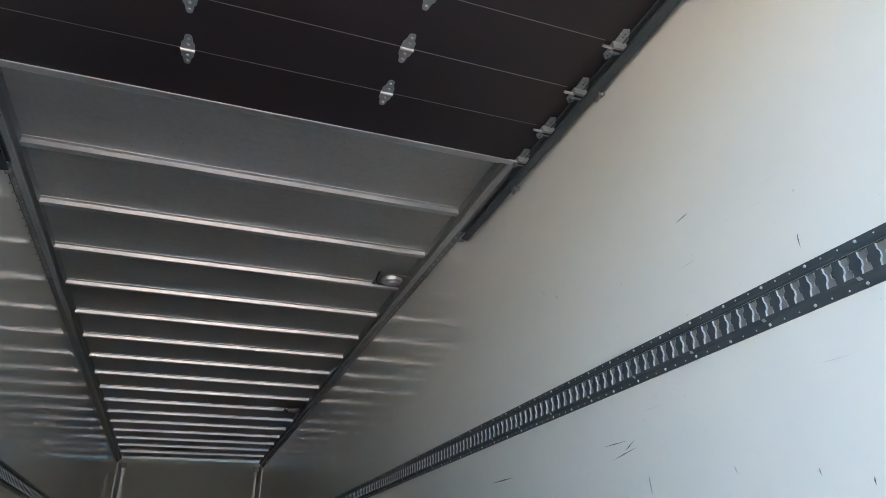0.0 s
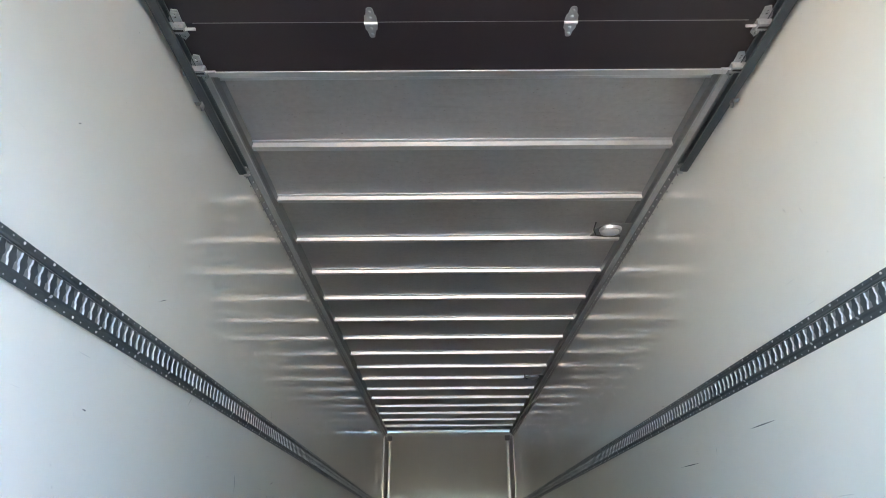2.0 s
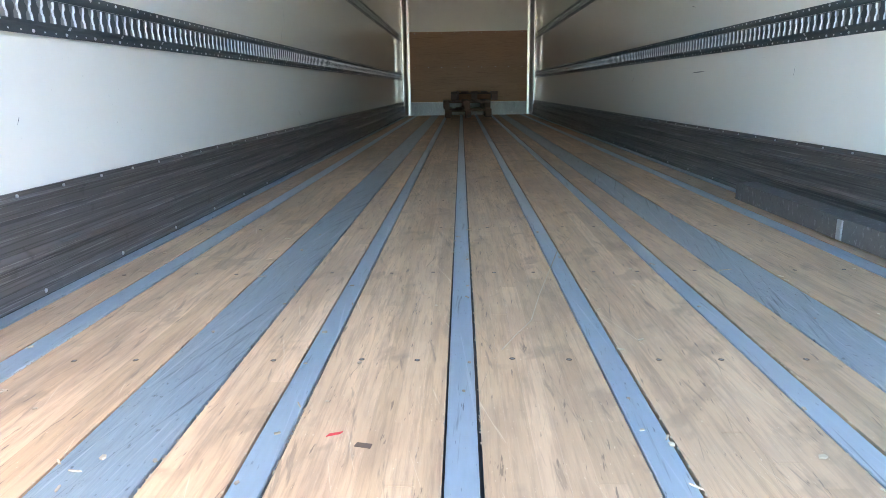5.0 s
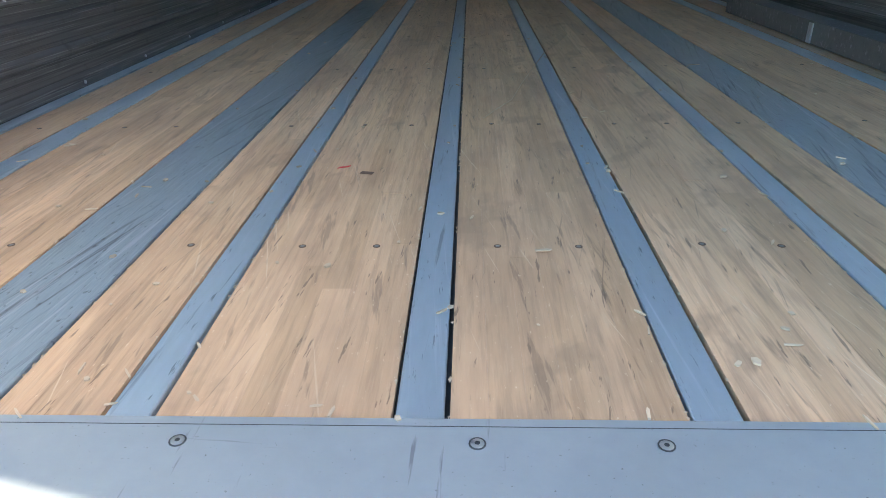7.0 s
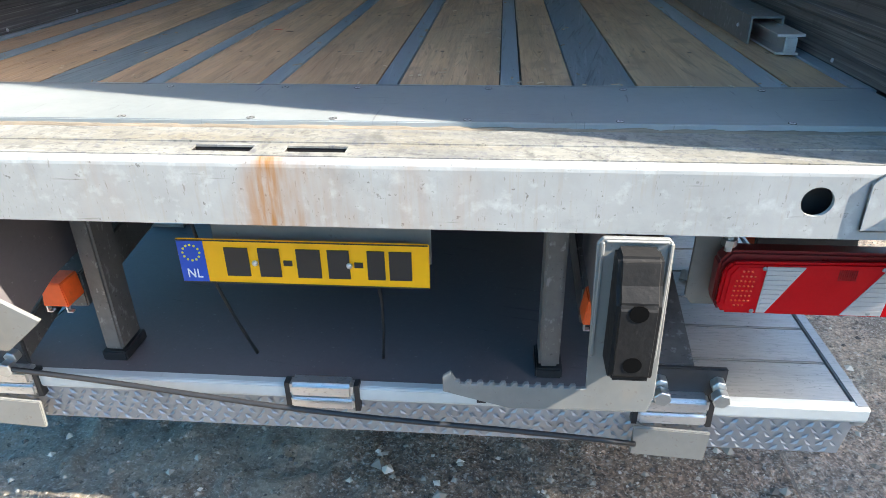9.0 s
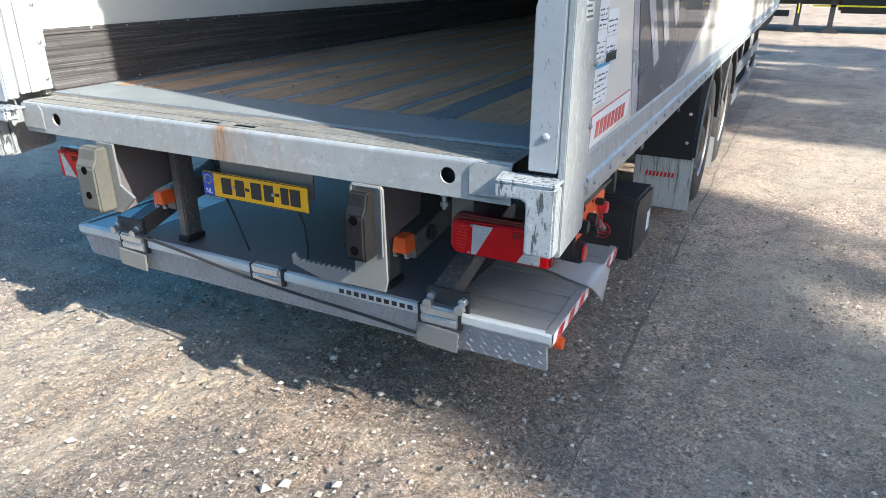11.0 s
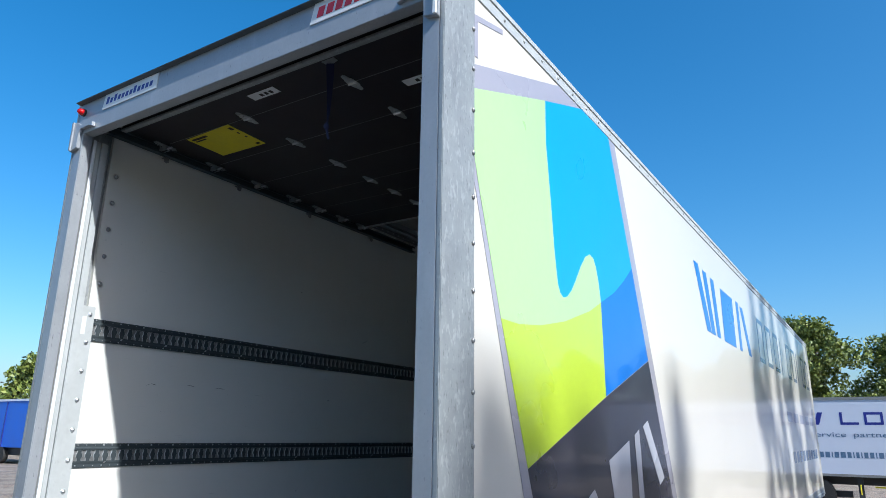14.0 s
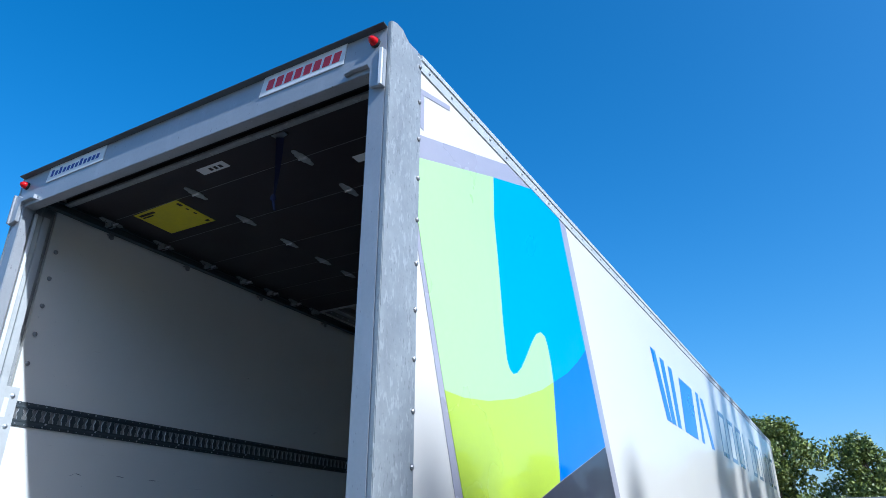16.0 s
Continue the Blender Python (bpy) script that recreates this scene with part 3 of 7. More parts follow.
def shift(x, y, z):
    return Matrix.Translation((x, y, z))


FLOOR, WALL, OUT, BACK = 1.2, 1.24, 1.275, 13.42
CEIL = 3.937

# ---- ground ----
def spread(lo, hi, step, far, n):
    """Coordinates that are dense from lo to hi and widen out to far on both sides."""
    mid = [lo + step * k for k in range(int((hi - lo) / step) + 1)]
    out = [(k / n) ** 2.6 * far for k in range(1, n + 1)]
    return [lo - d for d in out[::-1]] + mid + [mid[-1] + d for d in out]


gxs, gys = spread(-2.4, 3.6, 0.016, 400, 26), spread(-1.2, 3.4, 0.016, 400, 26)
gb = Build()
for y in gys:
    for x in gxs:
        z = 0.0
        if -2.5 < x < 3.7 and -1.3 < y < 3.5:
            rim = min(1.0, 4 * min(x + 2.5, 3.7 - x, y + 1.3, 3.5 - y))
            rough_ = 1.0 if x < 1.31 else 0.55
            z = rim * (0.006 * noise.noise((x * 3.1, y * 3.1, 0)) + rough_ * (0.017 * noise.noise((x * 9, y * 11, 4)) + 0.013 * noise.noise((x * 25, y * 25, 8))) - 0.012)
        gb.v.append((x, y, z))
gw = len(gxs)
gb.f = [(j * gw + i, j * gw + i + 1, (j + 1) * gw + i + 1, (j + 1) * gw + i) for j in range(len(gys) - 1) for i in range(gw - 1)]
gb.s = [0] * len(gb.f)
solid("ground", gb, M_GROUND, "dusty grey-brown gravel and worn asphalt yard", "ground", kind="structure", smooth=True)

# ---- trailer body: walls ----
SCRAPES_L = [(0.635, 2.306, 0.67, 2.323), (0.67, 2.323, 0.709, 2.313), (0.922, 2.33, 0.989, 2.323), (1.147, 2.323, 1.233, 2.323), (3.925, 2.268, 3.943, 2.181), (1.954, 1.626, 1.965, 1.646)]
SCRAPES_R = [(3.187, 2.37, 2.932, 2.367), (4.159, 2.309, 3.838, 2.301), (4.49, 1.765, 4.242, 1.771), (2.136, 2.323, 1.987, 2.345), (2.185, 2.377, 2.035, 2.375), (1.943, 2.25, 1.938, 2.189),
             (1.282, 2.18, 1.28, 2.162), (1.556, 2.223, 1.549, 2.202), (1.168, 2.76, 1.17, 2.718), (1.144, 2.144, 1.146, 2.125)]
for side, nm in ((-1, "left"), (1, "right")):
    wb = Build()
    a, c = sorted((side * WALL, side * OUT))
    wb.box(a, c, 0.215, BACK + 0.06, 1.06, 3.89)
    w_ob = solid("wall_" + nm, wb, [M_WALL if side < 0 else M_SIDE], "smooth white fibreglass trailer side wall with faint scuffs", "wall", kind="structure")
    if side > 0:
        lb = Build().box(WALL - 0.004, WALL - 0.001, 0.235, BACK, 1.21, 3.885)
        part("inner_lining", lb, M_WALL, w_ob, "off-white inner wall lining")
    # scuffs on the inner lining
    rs = random.Random(7 + side)
    for k in range(16):
        y, z = rs.uniform(1.2, 6.5), rs.uniform(1.55, 3.1)
        ln_, ang = rs.uniform(0.015, 0.11), rs.uniform(-0.6, 1.9)
        dy, dz = math.cos(ang) * ln_, math.sin(ang) * ln_
        sb = Build()
        t = rs.uniform(0.0010, 0.0022)
        x = side * (WALL - 0.0046)
        sb.prism([(y, z), (y + dy * 0.5, z + dz * 0.5 - t), (y + dy, z + dz), (y + dy * 0.5, z + dz * 0.5 + t)], "x", x, x - side * 0.0006)
        part("scuff_mark", sb, M_LINK, w_ob)
    # longer scrapes: start and end along the wall and up
    for ya, za, yb, zb_ in (SCRAPES_L if side < 0 else SCRAPES_R):
        x = side * (WALL - 0.0046)
        t = 0.0016 if abs(yb - ya) < 0.2 else 0.0028
        part("scuff_mark", Build().prism([(ya, za), ((ya + yb) / 2, (za + zb_) / 2 - t), (yb, zb_), ((ya + yb) / 2 + 0.003, (za + zb_) / 2 + t)], "x", x, x - side * 0.0006), M_LINK, w_ob)
    # kick plate: stepped profile along the foot of the wall
    xs = side * (WALL - 0.0045)
    prof = [(0, 0), (0.042, 0), (0.042, 0.02), (0.028, 0.035), (0.028, 0.085), (0.036, 0.095), (0.036, 0.11), (0.024, 0.12), (0.024, 0.165),
            (0.030, 0.175), (0.030, 0.19), (0.014, 0.20), (0.014, 0.235), (0.020, 0.238), (0.020, 0.244), (0.006, 0.250), (0.006, 0.262), (0, 0.262)]
    kb = Build().prism([(xs - side * dx, FLOOR + 0.004 + dz) for dx, dz in prof], "y", 0.235, BACK)
    kp = part("kick_plate", kb, M_KICK, w_ob, "scratched dark metal kick plate")
    rb = Build()
    for k in range(64):
        rb.dome((xs - side * 0.006, 0.5 + 0.2 * k, FLOOR + 0.256), (-side, 0, 0), 0.006, 0.004, 6)
        if k % 2:
            rb.dome((xs - side * 0.042, 0.5 + 0.2 * k, FLOOR + 0.015), (-side, 0, 0), 0.006, 0.004, 6)
    part("rivets", rb, M_STEEL, kp, "bright rivet heads")["kind"] = "stuff"
    # rivets under the roof edge
    rb = Build()
    for k in range(128):
        rb.dome((side * (WALL - 0.004), 0.6 + 0.1 * k, 3.845), (-side, 0, 0), 0.006, 0.005, 6)
    part("rivets", rb, M_CANT, w_ob)["kind"] = "stuff"
    # outside rails
    sr = Build()
    sr.prism([(side * OUT, 1.04), (side * (OUT + 0.006), 1.04), (side * (OUT + 0.006), 1.19), (side * (OUT + 0.001), 1.20), (side * OUT, 1.20)], "y", 0.232, BACK + 0.08)
    sr.prism([(side * (OUT + 0.006), 1.062), (side * (OUT + 0.016), 1.07), (side * (OUT + 0.016), 1.115), (side * (OUT + 0.006), 1.123)], "y", 0.232, BACK + 0.08)
    o = part("bottom_rail", sr, M_GALV, w_ob, "grey aluminium lower side rail with rivets")
    rb = Build()
    for k in range(66):
        rb.dome((side * (OUT + 0.016), 0.3 + 0.2 * k, 1.092), (side, 0, 0), 0.011, 0.008, 8)
    part("rivets", rb, M_GALV, o)["kind"] = "stuff"
    sr = Build()
    sr.prism([(side * (OUT - 0.075), 3.972), (side * (OUT - 0.045), 3.930), (side * (OUT - 0.004), 3.912), (side * (OUT + 0.006), 3.904), (side * (OUT + 0.006), 3.822), (side * OUT, 3.818), (side * (OUT - 0.0005), 3.893),
              (side * (OUT - 0.085), 3.897)], "y", 0.232, BACK + 0.08)
    sr.prism([(side * (OUT + 0.006), 3.872), (side * (OUT + 0.012), 3.876), (side * (OUT + 0.012), 3.900), (side * (OUT + 0.006), 3.904)], "y", 0.232, BACK + 0.08)
    o = part("top_rail", sr, M_PALEG, w_ob, "pale aluminium upper side rail")
    rb = Build()
    for k in range(66):
        rb.dome((side * (OUT + 0.006), 0.3 + 0.2 * k, 3.850), (side, 0, 0), 0.008, 0.006, 8)
    part("rivets", rb, M_GALV, o)["kind"] = "stuff"
    # front corner post
    cp = Build().prism([(side * (OUT - 0.08), BACK + 0.10), (side * (OUT + 0.008), BACK + 0.10), (side * (OUT + 0.008), BACK - 0.03), (side * (OUT + 0.001), BACK - 0.03),
                        (side * (OUT + 0.001), BACK + 0.06), (side * (OUT - 0.08), BACK + 0.06)], "z", 1.04, 3.91)
    part("front_corner_post", cp, M_SIDE, w_ob, "white front corner post")

# front wall with its plywood, foot plate and corner posts
fb = Build().box(-WALL, WALL, BACK, BACK + 0.06, 1.2, 3.95)
fw = solid("wall_front", fb, M_WALL, "grey-white front bulkhead with plywood lining", "wall", kind="structure")
part("plywood_panel", Build().box(-1.095, 1.095, BACK - 0.015, BACK - 0.001, 1.445, 2.72), M_PLY, fw, "scuffed brown plywood panel", bevel=0.002)
part("foot_plate", Build().box(-1.095, 1.095, BACK - 0.018, BACK - 0.001, 1.2, 1.44), M_GALV, fw, "galvanised steel foot plate")
for s in (-1, 1):
    b = Build().prism([(s * 1.10, BACK - 0.001), (s * 1.10, BACK - 0.03), (s * 1.14, BACK - 0.03), (s * 1.15, BACK - 0.06), (s * 1.21, BACK - 0.10), (s * 1.232, BACK - 0.10), (s * 1.232, BACK - 0.001)],
                      "z", 1.204, 3.86)
    part("corner_post", b, M_BOW, fw, "bright aluminium corner post", bevel=0.003)
    part("corner_bracket", Build().box(s * 1.12 - 0.05, s * 1.12 + 0.05, BACK - 0.07, BACK - 0.035, 3.78, 3.87), M_CANT, fw, bevel=0.004)
rb = Build()
for k in range(9):
    rb.dome((-1.0 + 0.25 * k, BACK - 0.015, 2.70), (0, -1, 0), 0.008, 0.005, 6)
    rb.dome((-1.0 + 0.25 * k, BACK - 0.015, 2.08), (0, -1, 0), 0.008, 0.005, 6)
for s in (-1, 1):
    for k in range(13):
        rb.dome((s * 1.085, BACK - 0.001, 2.8 + 0.085 * k), (0, -1, 0), 0.006, 0.005, 6)
part("rivets", rb, M_STEEL, fw)["kind"] = "stuff"

# ---- ceiling: skin, bows and cant rails in one mesh ----
cb = Build()
nx, ny = 14, 160
base = len(cb.v)
for j in range(ny + 1):
    y = 0.2 + (BACK - 0.2) * j / ny
    for i in range(nx + 1):
        x = -1.2 + 2.4 * i / nx
        edge = min(1.0, (1.2 - abs(x)) / 0.25)
        ph = ((y - 3.345) / 0.6225) % 1.0
        z = CEIL + 0.030 + 0.006 * math.sin(math.pi * ph) * edge + 0.004 * noise.noise((x * 1.7, y * 1.7, 3))
        cb.v.append((x, y, z))
for j in range(ny):
    for i in range(nx):
        q = j * (nx + 1) + i
        cb.f.append((q, q + nx + 1, q + nx + 2, q + 1))
        cb.s.append(0)
cb.box(-1.205, 1.205, 0.2, BACK + 0.06, 3.976, 3.992, 0)
bow = [(-0.045, 0.032), (-0.045, 0.026), (-0.026, 0.024), (-0.020, 0.0), (-0.006, -0.003), (0.006, 0.004), (0.020, 0.0), (0.026, 0.024), (0.045, 0.026), (0.045, 0.032)]
for k in range(-5, 17):
    y = 3.345 + 0.6225 * k
    if 0.25 < y < BACK - 0.05:
        cb.prism([(y + dy, CEIL + dz) for dy, dz in bow], "x", -1.172, 1.172, 1)
for s in (-1, 1):
    cb.prism([(s * 1.236, 3.86), (s * 1.230, 3.86), (s * 1.222, 3.895), (s * 1.195, 3.905), (s * 1.19, 3.925), (s * 1.168, 3.93), (s * 1.16, 3.97), (s * 1.236, 3.97)], "y", 0.2, BACK, 2)
for s in (-1, 1):
    for k in range(150):
        cb.cyl((s * 1.2285, 0.5 + 0.084 * k, 3.878), (s * 1.222, 0.5 + 0.084 * k, 3.876), 0.0055, 5, slot=1)
solid("ceiling", cb, [M_ROOF, M_BOW, M_CANT], "grey sheet roof underside with bright aluminium cross bows", "ceiling", kind="structure")

# ---- rear frame ----
frame_ob = thing("rear_door_frame", "grey painted steel rear frame with galvanised corner posts", "door frame", kind="structure")
for s in (-1, 1):
    b = Build()
    b.prism([(s * 1.182, 0.0), (s * (OUT - 0.012), 0.0), (s * (OUT - 0.012), 0.03), (s * 1.20, 0.03), (s * 1.20, 0.058), (s * 1.182, 0.058)], "z", 1.195, 3.70)
    part("post_face", b, M_POST, frame_ob, "blue-grey painted post face", bevel=0.004)
    b = Build().prism([(0.0, 0.938), (0.0, 3.915), (0.035, 3.93), (0.08, 3.93), (0.15, 3.885), (0.232, 3.875), (0.232, 0.972), (0.222, 0.957)], "x", s * (OUT - 0.012), s * (OUT + 0.008))
    part("post_side", b, M_GALV, frame_ob, "mottled galvanised post side", bevel=0.003)
    b = Build().prism([(s * 1.178, 1.19), (s * 1.178, 1.62), (s * 1.205, 1.715), (s * 1.245, 1.715), (s * 1.262, 1.64), (s * 1.262, 1.19)], "y", -0.009, -0.001)
    part("reinforcement_plate", b, M_POST, frame_ob, bevel=0.003)
    # guide strips for the roller door along the inner side of the post
    for x0, x1, y0, y1, z0, m in ((1.186, 1.232, 0.070, 0.088, 1.21, M_LABEL), (1.194, 1.232, 0.092, 0.118, 1.21, M_PALEG), (1.188, 1.232, 0.121, 0.160, 1.21, M_PALEG)):
        a, c = sorted((s * x0, s * x1))
        part("door_guide", Build().box(a, c, y0, y1, z0, 3.68), m, frame_ob, bevel=0.003)
    a, c = sorted((s * 1.212, s * 1.236))
    o = part("bolted_strip", Build().box(a, c, 0.168, 0.245, 1.21, 2.72), M_PALEG, frame_ob, "galvanised strip with bolt heads", bevel=0.003)
    bolt = Build().dome((0, 0, 0), (-s, 0, 0), 0.013, 0.009, 10).dome((-s * 0.008, 0, 0), (-s, 0, 0), 0.006, 0.004, 6).mesh("bolt", M_STEEL)
    pieces("bolt", bolt, [shift(s * 1.212, 0.215, 1.26 + 0.157 * k) for k in range(10)], o)
    bolt2 = Build().dome((0, 0, 0), (-s, 0, 0), 0.014, 0.010, 10).mesh("bolt", M_CANT)
    pieces("bolt", bolt2, [shift(s * 1.2353, 0.26, 2.86 + 0.165 * k) for k in range(5)], frame_ob)
    part("sticker", Build().box(*sorted((s * 1.211, s * 1.2118)), 0.175, 0.2, 2.56, 2.66), M_LABEL, o)
    rivet = Build().dome((0, 0, 0), (s, 0, 0), 0.011, 0.008, 8).mesh("rivet", M_CANT)
    pieces("rivet", rivet, [shift(s * (OUT + 0.008), 0.218, 1.1 + 0.182 * k) for k in range(16)], frame_ob)
    rivet = Build().dome((0, 0, 0), (0, -1, 0), 0.012, 0.007, 8).mesh("rivet", M_POST)
    pieces("rivet", rivet, [shift(s * 1.225, -0.009, 1.29)], frame_ob)
# drip edge: its dark colour stands in for the shaded underside
part("drip_edge", Build().prism([(-0.001, 3.884), (-0.030, 3.889), (-0.031, 3.893), (-0.001, 3.8915)], "x", -OUT + 0.0125, OUT - 0.0125), M_RAIL, frame_ob, "folded drip edge, coloured dark for the shade under it")
b = Build().prism([(0.0, 3.69), (0.0, 3.892), (0.02, 3.905), (0.06, 3.922), (0.235, 3.935), (0.235, 3.85), (0.03, 3.85), (0.03, 3.70), (0.06, 3.69)], "x", -OUT + 0.0125, OUT - 0.0125)
hd = part("header", b, M_POST, frame_ob, "grey header beam with a drip edge", bevel=0.002)
part("header_seal", Build().box(-1.18, 1.18, 0.062, 0.085, 3.72, 3.80), M_BLACK, frame_ob, "black rubber seal")
part("shaft_cover", Build().box(-1.18, 1.18, 0.086, 0.236, 3.83, 3.842).box(-1.18, 1.18, 0.0605, 0.0615, 3.701, 3.842), M_BLACK, frame_ob)
for s in (-1, 1):
    b = Build().prism([(s * 1.073, 3.735), (s * 1.068, 3.705), (s * 1.10, 3.715), (s * 1.185, 3.713), (s * 1.197, 3.69), (s * 1.20, 3.60), (s * 1.265, 3.585), (s * 1.265, 3.765), (s * 1.235, 3.765), (s * 1.19, 3.735)], "y", -0.022, -0.001)
    part("corner_gusset", b, M_POST, frame_ob, bevel=0.002)
    part("gusset_edge", Build().box(*sorted((s * 1.249, s * 1.262)), -0.032, -0.0225, 3.59, 3.765), M_LABEL if s > 0 else M_POST, frame_ob)
part("brand_plate", Build().prism([(0.575, 3.785), (0.60, 3.885), (1.062, 3.885), (1.045, 3.785)], "y", -0.005, -0.001), M_LABEL, hd, "white plate with red slanted marks")
for k in range(8):
    x = 0.615 + 0.053 * k
    part("brand_mark", Build().prism([(x, 3.808), (x + 0.012, 3.858), (x + 0.05, 3.858), (x + 0.038, 3.808)], "y", -0.0066, -0.0052), M_REDV, hd)
part("brand_plate", Build().prism([(-1.02, 3.795), (-1.0, 3.882), (-0.515, 3.882), (-0.525, 3.795)], "y", -0.005, -0.001), M_LABEL, hd, "white plate with navy slanted marks")
for k in range(12):
    x = -0.985 + 0.036 * k
    h = 0.04 if k in (0, 7, 2) else 0.028
    part("brand_mark", Build().prism([(x, 3.82), (x + 0.008, 3.82 + h), (x + 0.03, 3.82 + h), (x + 0.022, 3.82)], "y", -0.0066, -0.0052), M_NAVY, hd)
for s in (-1, 1):
    mk = thing("marker_lamp", "small round red marker lamp on the header", "lamp", group="rear marker lamps", at=(s * 1.208, 0.0, 3.826))
    part("base", Build().cyl((0, 0.001, 0), (0, -0.014, 0), 0.022, 16), M_BLACK, mk)
    part("lens", Build().dome((0, -0.014, 0), (0, -1, 0), 0.02, 0.028, 14), M_REDL, mk, smooth=True)

# ---- roller door, run up under the roof ----
dz = 3.80
door = thing("roller_door", "dark brown plywood roller door rolled up under the roof", "door")
seams = [0.212, 0.50, 0.895, 1.29, 1.64, 1.93, 2.21, 2.53]
for a, c in zip(seams, seams[1:]):
    part("panel", Build().box(-1.17, 1.17, a + 0.0015, c - 0.0015, dz, dz + 0.02), M_DOOR, door, bevel=0.001, segs=1)
for a in seams[1:-1]:
    part("seam_strip", Build().box(-1.1, 1.1, a - 0.0014, a + 0.0014, dz - 0.0008, dz + 0.004), M_CANT, door, "thin grey seam")
b = Build().prism([(2.505, dz - 0.004), (2.54, dz - 0.004), (2.552, dz + 0.01), (2.552, dz + 0.03), (2.505, dz + 0.025)], "x", -1.16, 1.16)
part("edge_profile", b, M_BOW, door, "bright aluminium edge profile", bevel=0.002)
part("edge_profile", Build().box(-1.165, 1.165, 0.205, 0.243, dz - 0.016, dz - 0.001), M_GALV, door, "grey bottom edge profile", bevel=0.003)
hx = [(-0.018, -0.075), (-0.010, -0.082), (0.010, -0.082), (0.018, -0.075), (0.024, -0.045), (0.033, -0.035), (0.036, 0.0), (0.033, 0.035), (0.022, 0.045), (0.016, 0.075), (0.008, 0.082), (-0.008, 0.082), (-0.016, 0.075), (-0.024, 0.045), (-0.033, 0.035), (-0.036, 0.0), (-0.033, -0.035), (-0.024, -0.045)]
hb = Build().prism([(x * 0.72, y) for x, y in hx], "z", -0.005, -0.001)
hb.cyl((-0.026, 0, -0.008), (0.026, 0, -0.008), 0.006, 8, slot=1)
for yy in (-0.062, -0.03, 0.03, 0.062):
    hb.dome((0, yy, -0.005), (0, 0, -1), 0.007, 0.005, 6)
hme = hb.mesh("hinge", [M_ZINC, M_STEEL])
pieces("hinge", hme, [shift(x, a, dz) for a in seams[1:-1] for x in (-0.395, 0.395)], door, "zinc-plated door hinge")
for s in (-1, 1):
    eb = Build().prism([(s * x * 0.8, y) for x, y in ((-0.03, -0.08), (0.0, -0.085), (0.03, -0.04), (0.035, 0.04), (0.0, 0.085), (-0.03, 0.06), (-0.025, 0.0))], "z", -0.006, -0.001)
    eb.box(-0.03, 0.03, -0.018, 0.018, -0.035, -0.006)
    eb.cyl((-s * 0.07, 0, -0.026), (s * 0.05, 0, -0.026), 0.006, 8, slot=1)
    for yy in (-0.06, -0.045, 0.045, 0.062):
        eb.cyl((-s * 0.004, yy, -0.0062), (-s * 0.004, yy, -0.0068), 0.004, 6, slot=2)
    eb.box(-0.024, 0.024, -0.006, 0.006, -0.0358, -0.0352, 2)
    eb.cyl((s * 0.045, 0, -0.026), (s * 0.065, 0, -0.026), 0.018, 12)
    eb.dome((0, 0.055, -0.006), (0, 0, -1), 0.008, 0.006, 6)
    eb.dome((0, -0.055, -0.006), (0, 0, -1), 0.008, 0.006, 6)
    eme = eb.mesh("end_hinge", [M_GALV, M_STEEL, M_INK])
    pieces("end_hinge", eme, [shift(s * 1.155, a + 0.004, dz) for a in seams[1:-1]] + [shift(s * 1.157, 2.475, dz)], door, "zinc end hinge with roller")
    # roller track of C section with its brackets
    tr = thing("door_track", "dark steel roller door track along the roof edge", "track", group="roller door tracks")
    x0 = s * 1.200
    part("channel", Build().prism([(x0, 3.748), (x0 - s * 0.034, 3.748), (x0 - s * 0.034, 3.760), (x0 - s * 0.030, 3.760), (x0 - s * 0.030, 3.752), (x0 - s * 0.004, 3.752), (x0 - s * 0.004, 3.800),
                                   (x0 - s * 0.030, 3.800), (x0 - s * 0.030, 3.791), (x0 - s * 0.034, 3.791), (x0 - s * 0.034, 3.805), (x0, 3.805)], "y", 0.12, 3.30), M_RAIL, tr, bevel=0.0012, segs=1)
    part("lip", Build().box(*sorted((x0 + s * 0.0005, x0 + s * 0.008)), 0.12, 3.30, 3.748, 3.752), M_RAIL, tr)
    for y in (0.55, 1.15, 1.87, 2.66):
        bb = Build().prism([(y - 0.014, 3.715), (y + 0.006, 3.708), (y + 0.018, 3.716), (y + 0.018, 3.747), (y - 0.014, 3.747)], "x", x0 - s * 0.006, x0)
        bb.box(*sorted((x0, x0 + s * 0.03)), y - 0.012, y + 0.012, 3.742, 3.747)
        bb.dome((x0 - s * 0.006, y, 3.724), (-s, 0, 0), 0.006, 0.005, 6)
        part("bracket", bb, M_CANT, tr)
    part("end_clip", Build().box(*sorted((x0 - s * 0.046, x0 - s * 0.02)), 3.292, 3.30, 3.735, 3.765), M_ZINC, tr)
# yellow notice, small notices and the pull strap on the door
st = thing("notice_sticker", "large yellow warning notice on the roller door", "sticker")
part("sheet", Build().prism([(-0.955, 0.512), (-0.56, 0.50), (-0.567, 0.805), (-0.957, 0.80)], "z", dz - 0.0015, dz - 0.0005), M_STICK, st)
for x, y, w, d in ((-0.93, 0.53, 0.13, 0.02), (-0.93, 0.56, 0.09, 0.012), (-0.60, 0.53, 0.022, 0.035), (-0.60, 0.60, 0.012, 0.02), (-0.60, 0.66, 0.012, 0.02), (-0.62, 0.765, 0.03, 0.02)):
    part("print_bar", Build().box(x, x + w, y, y + d, dz - 0.0028, dz - 0.0016), M_INK, st)
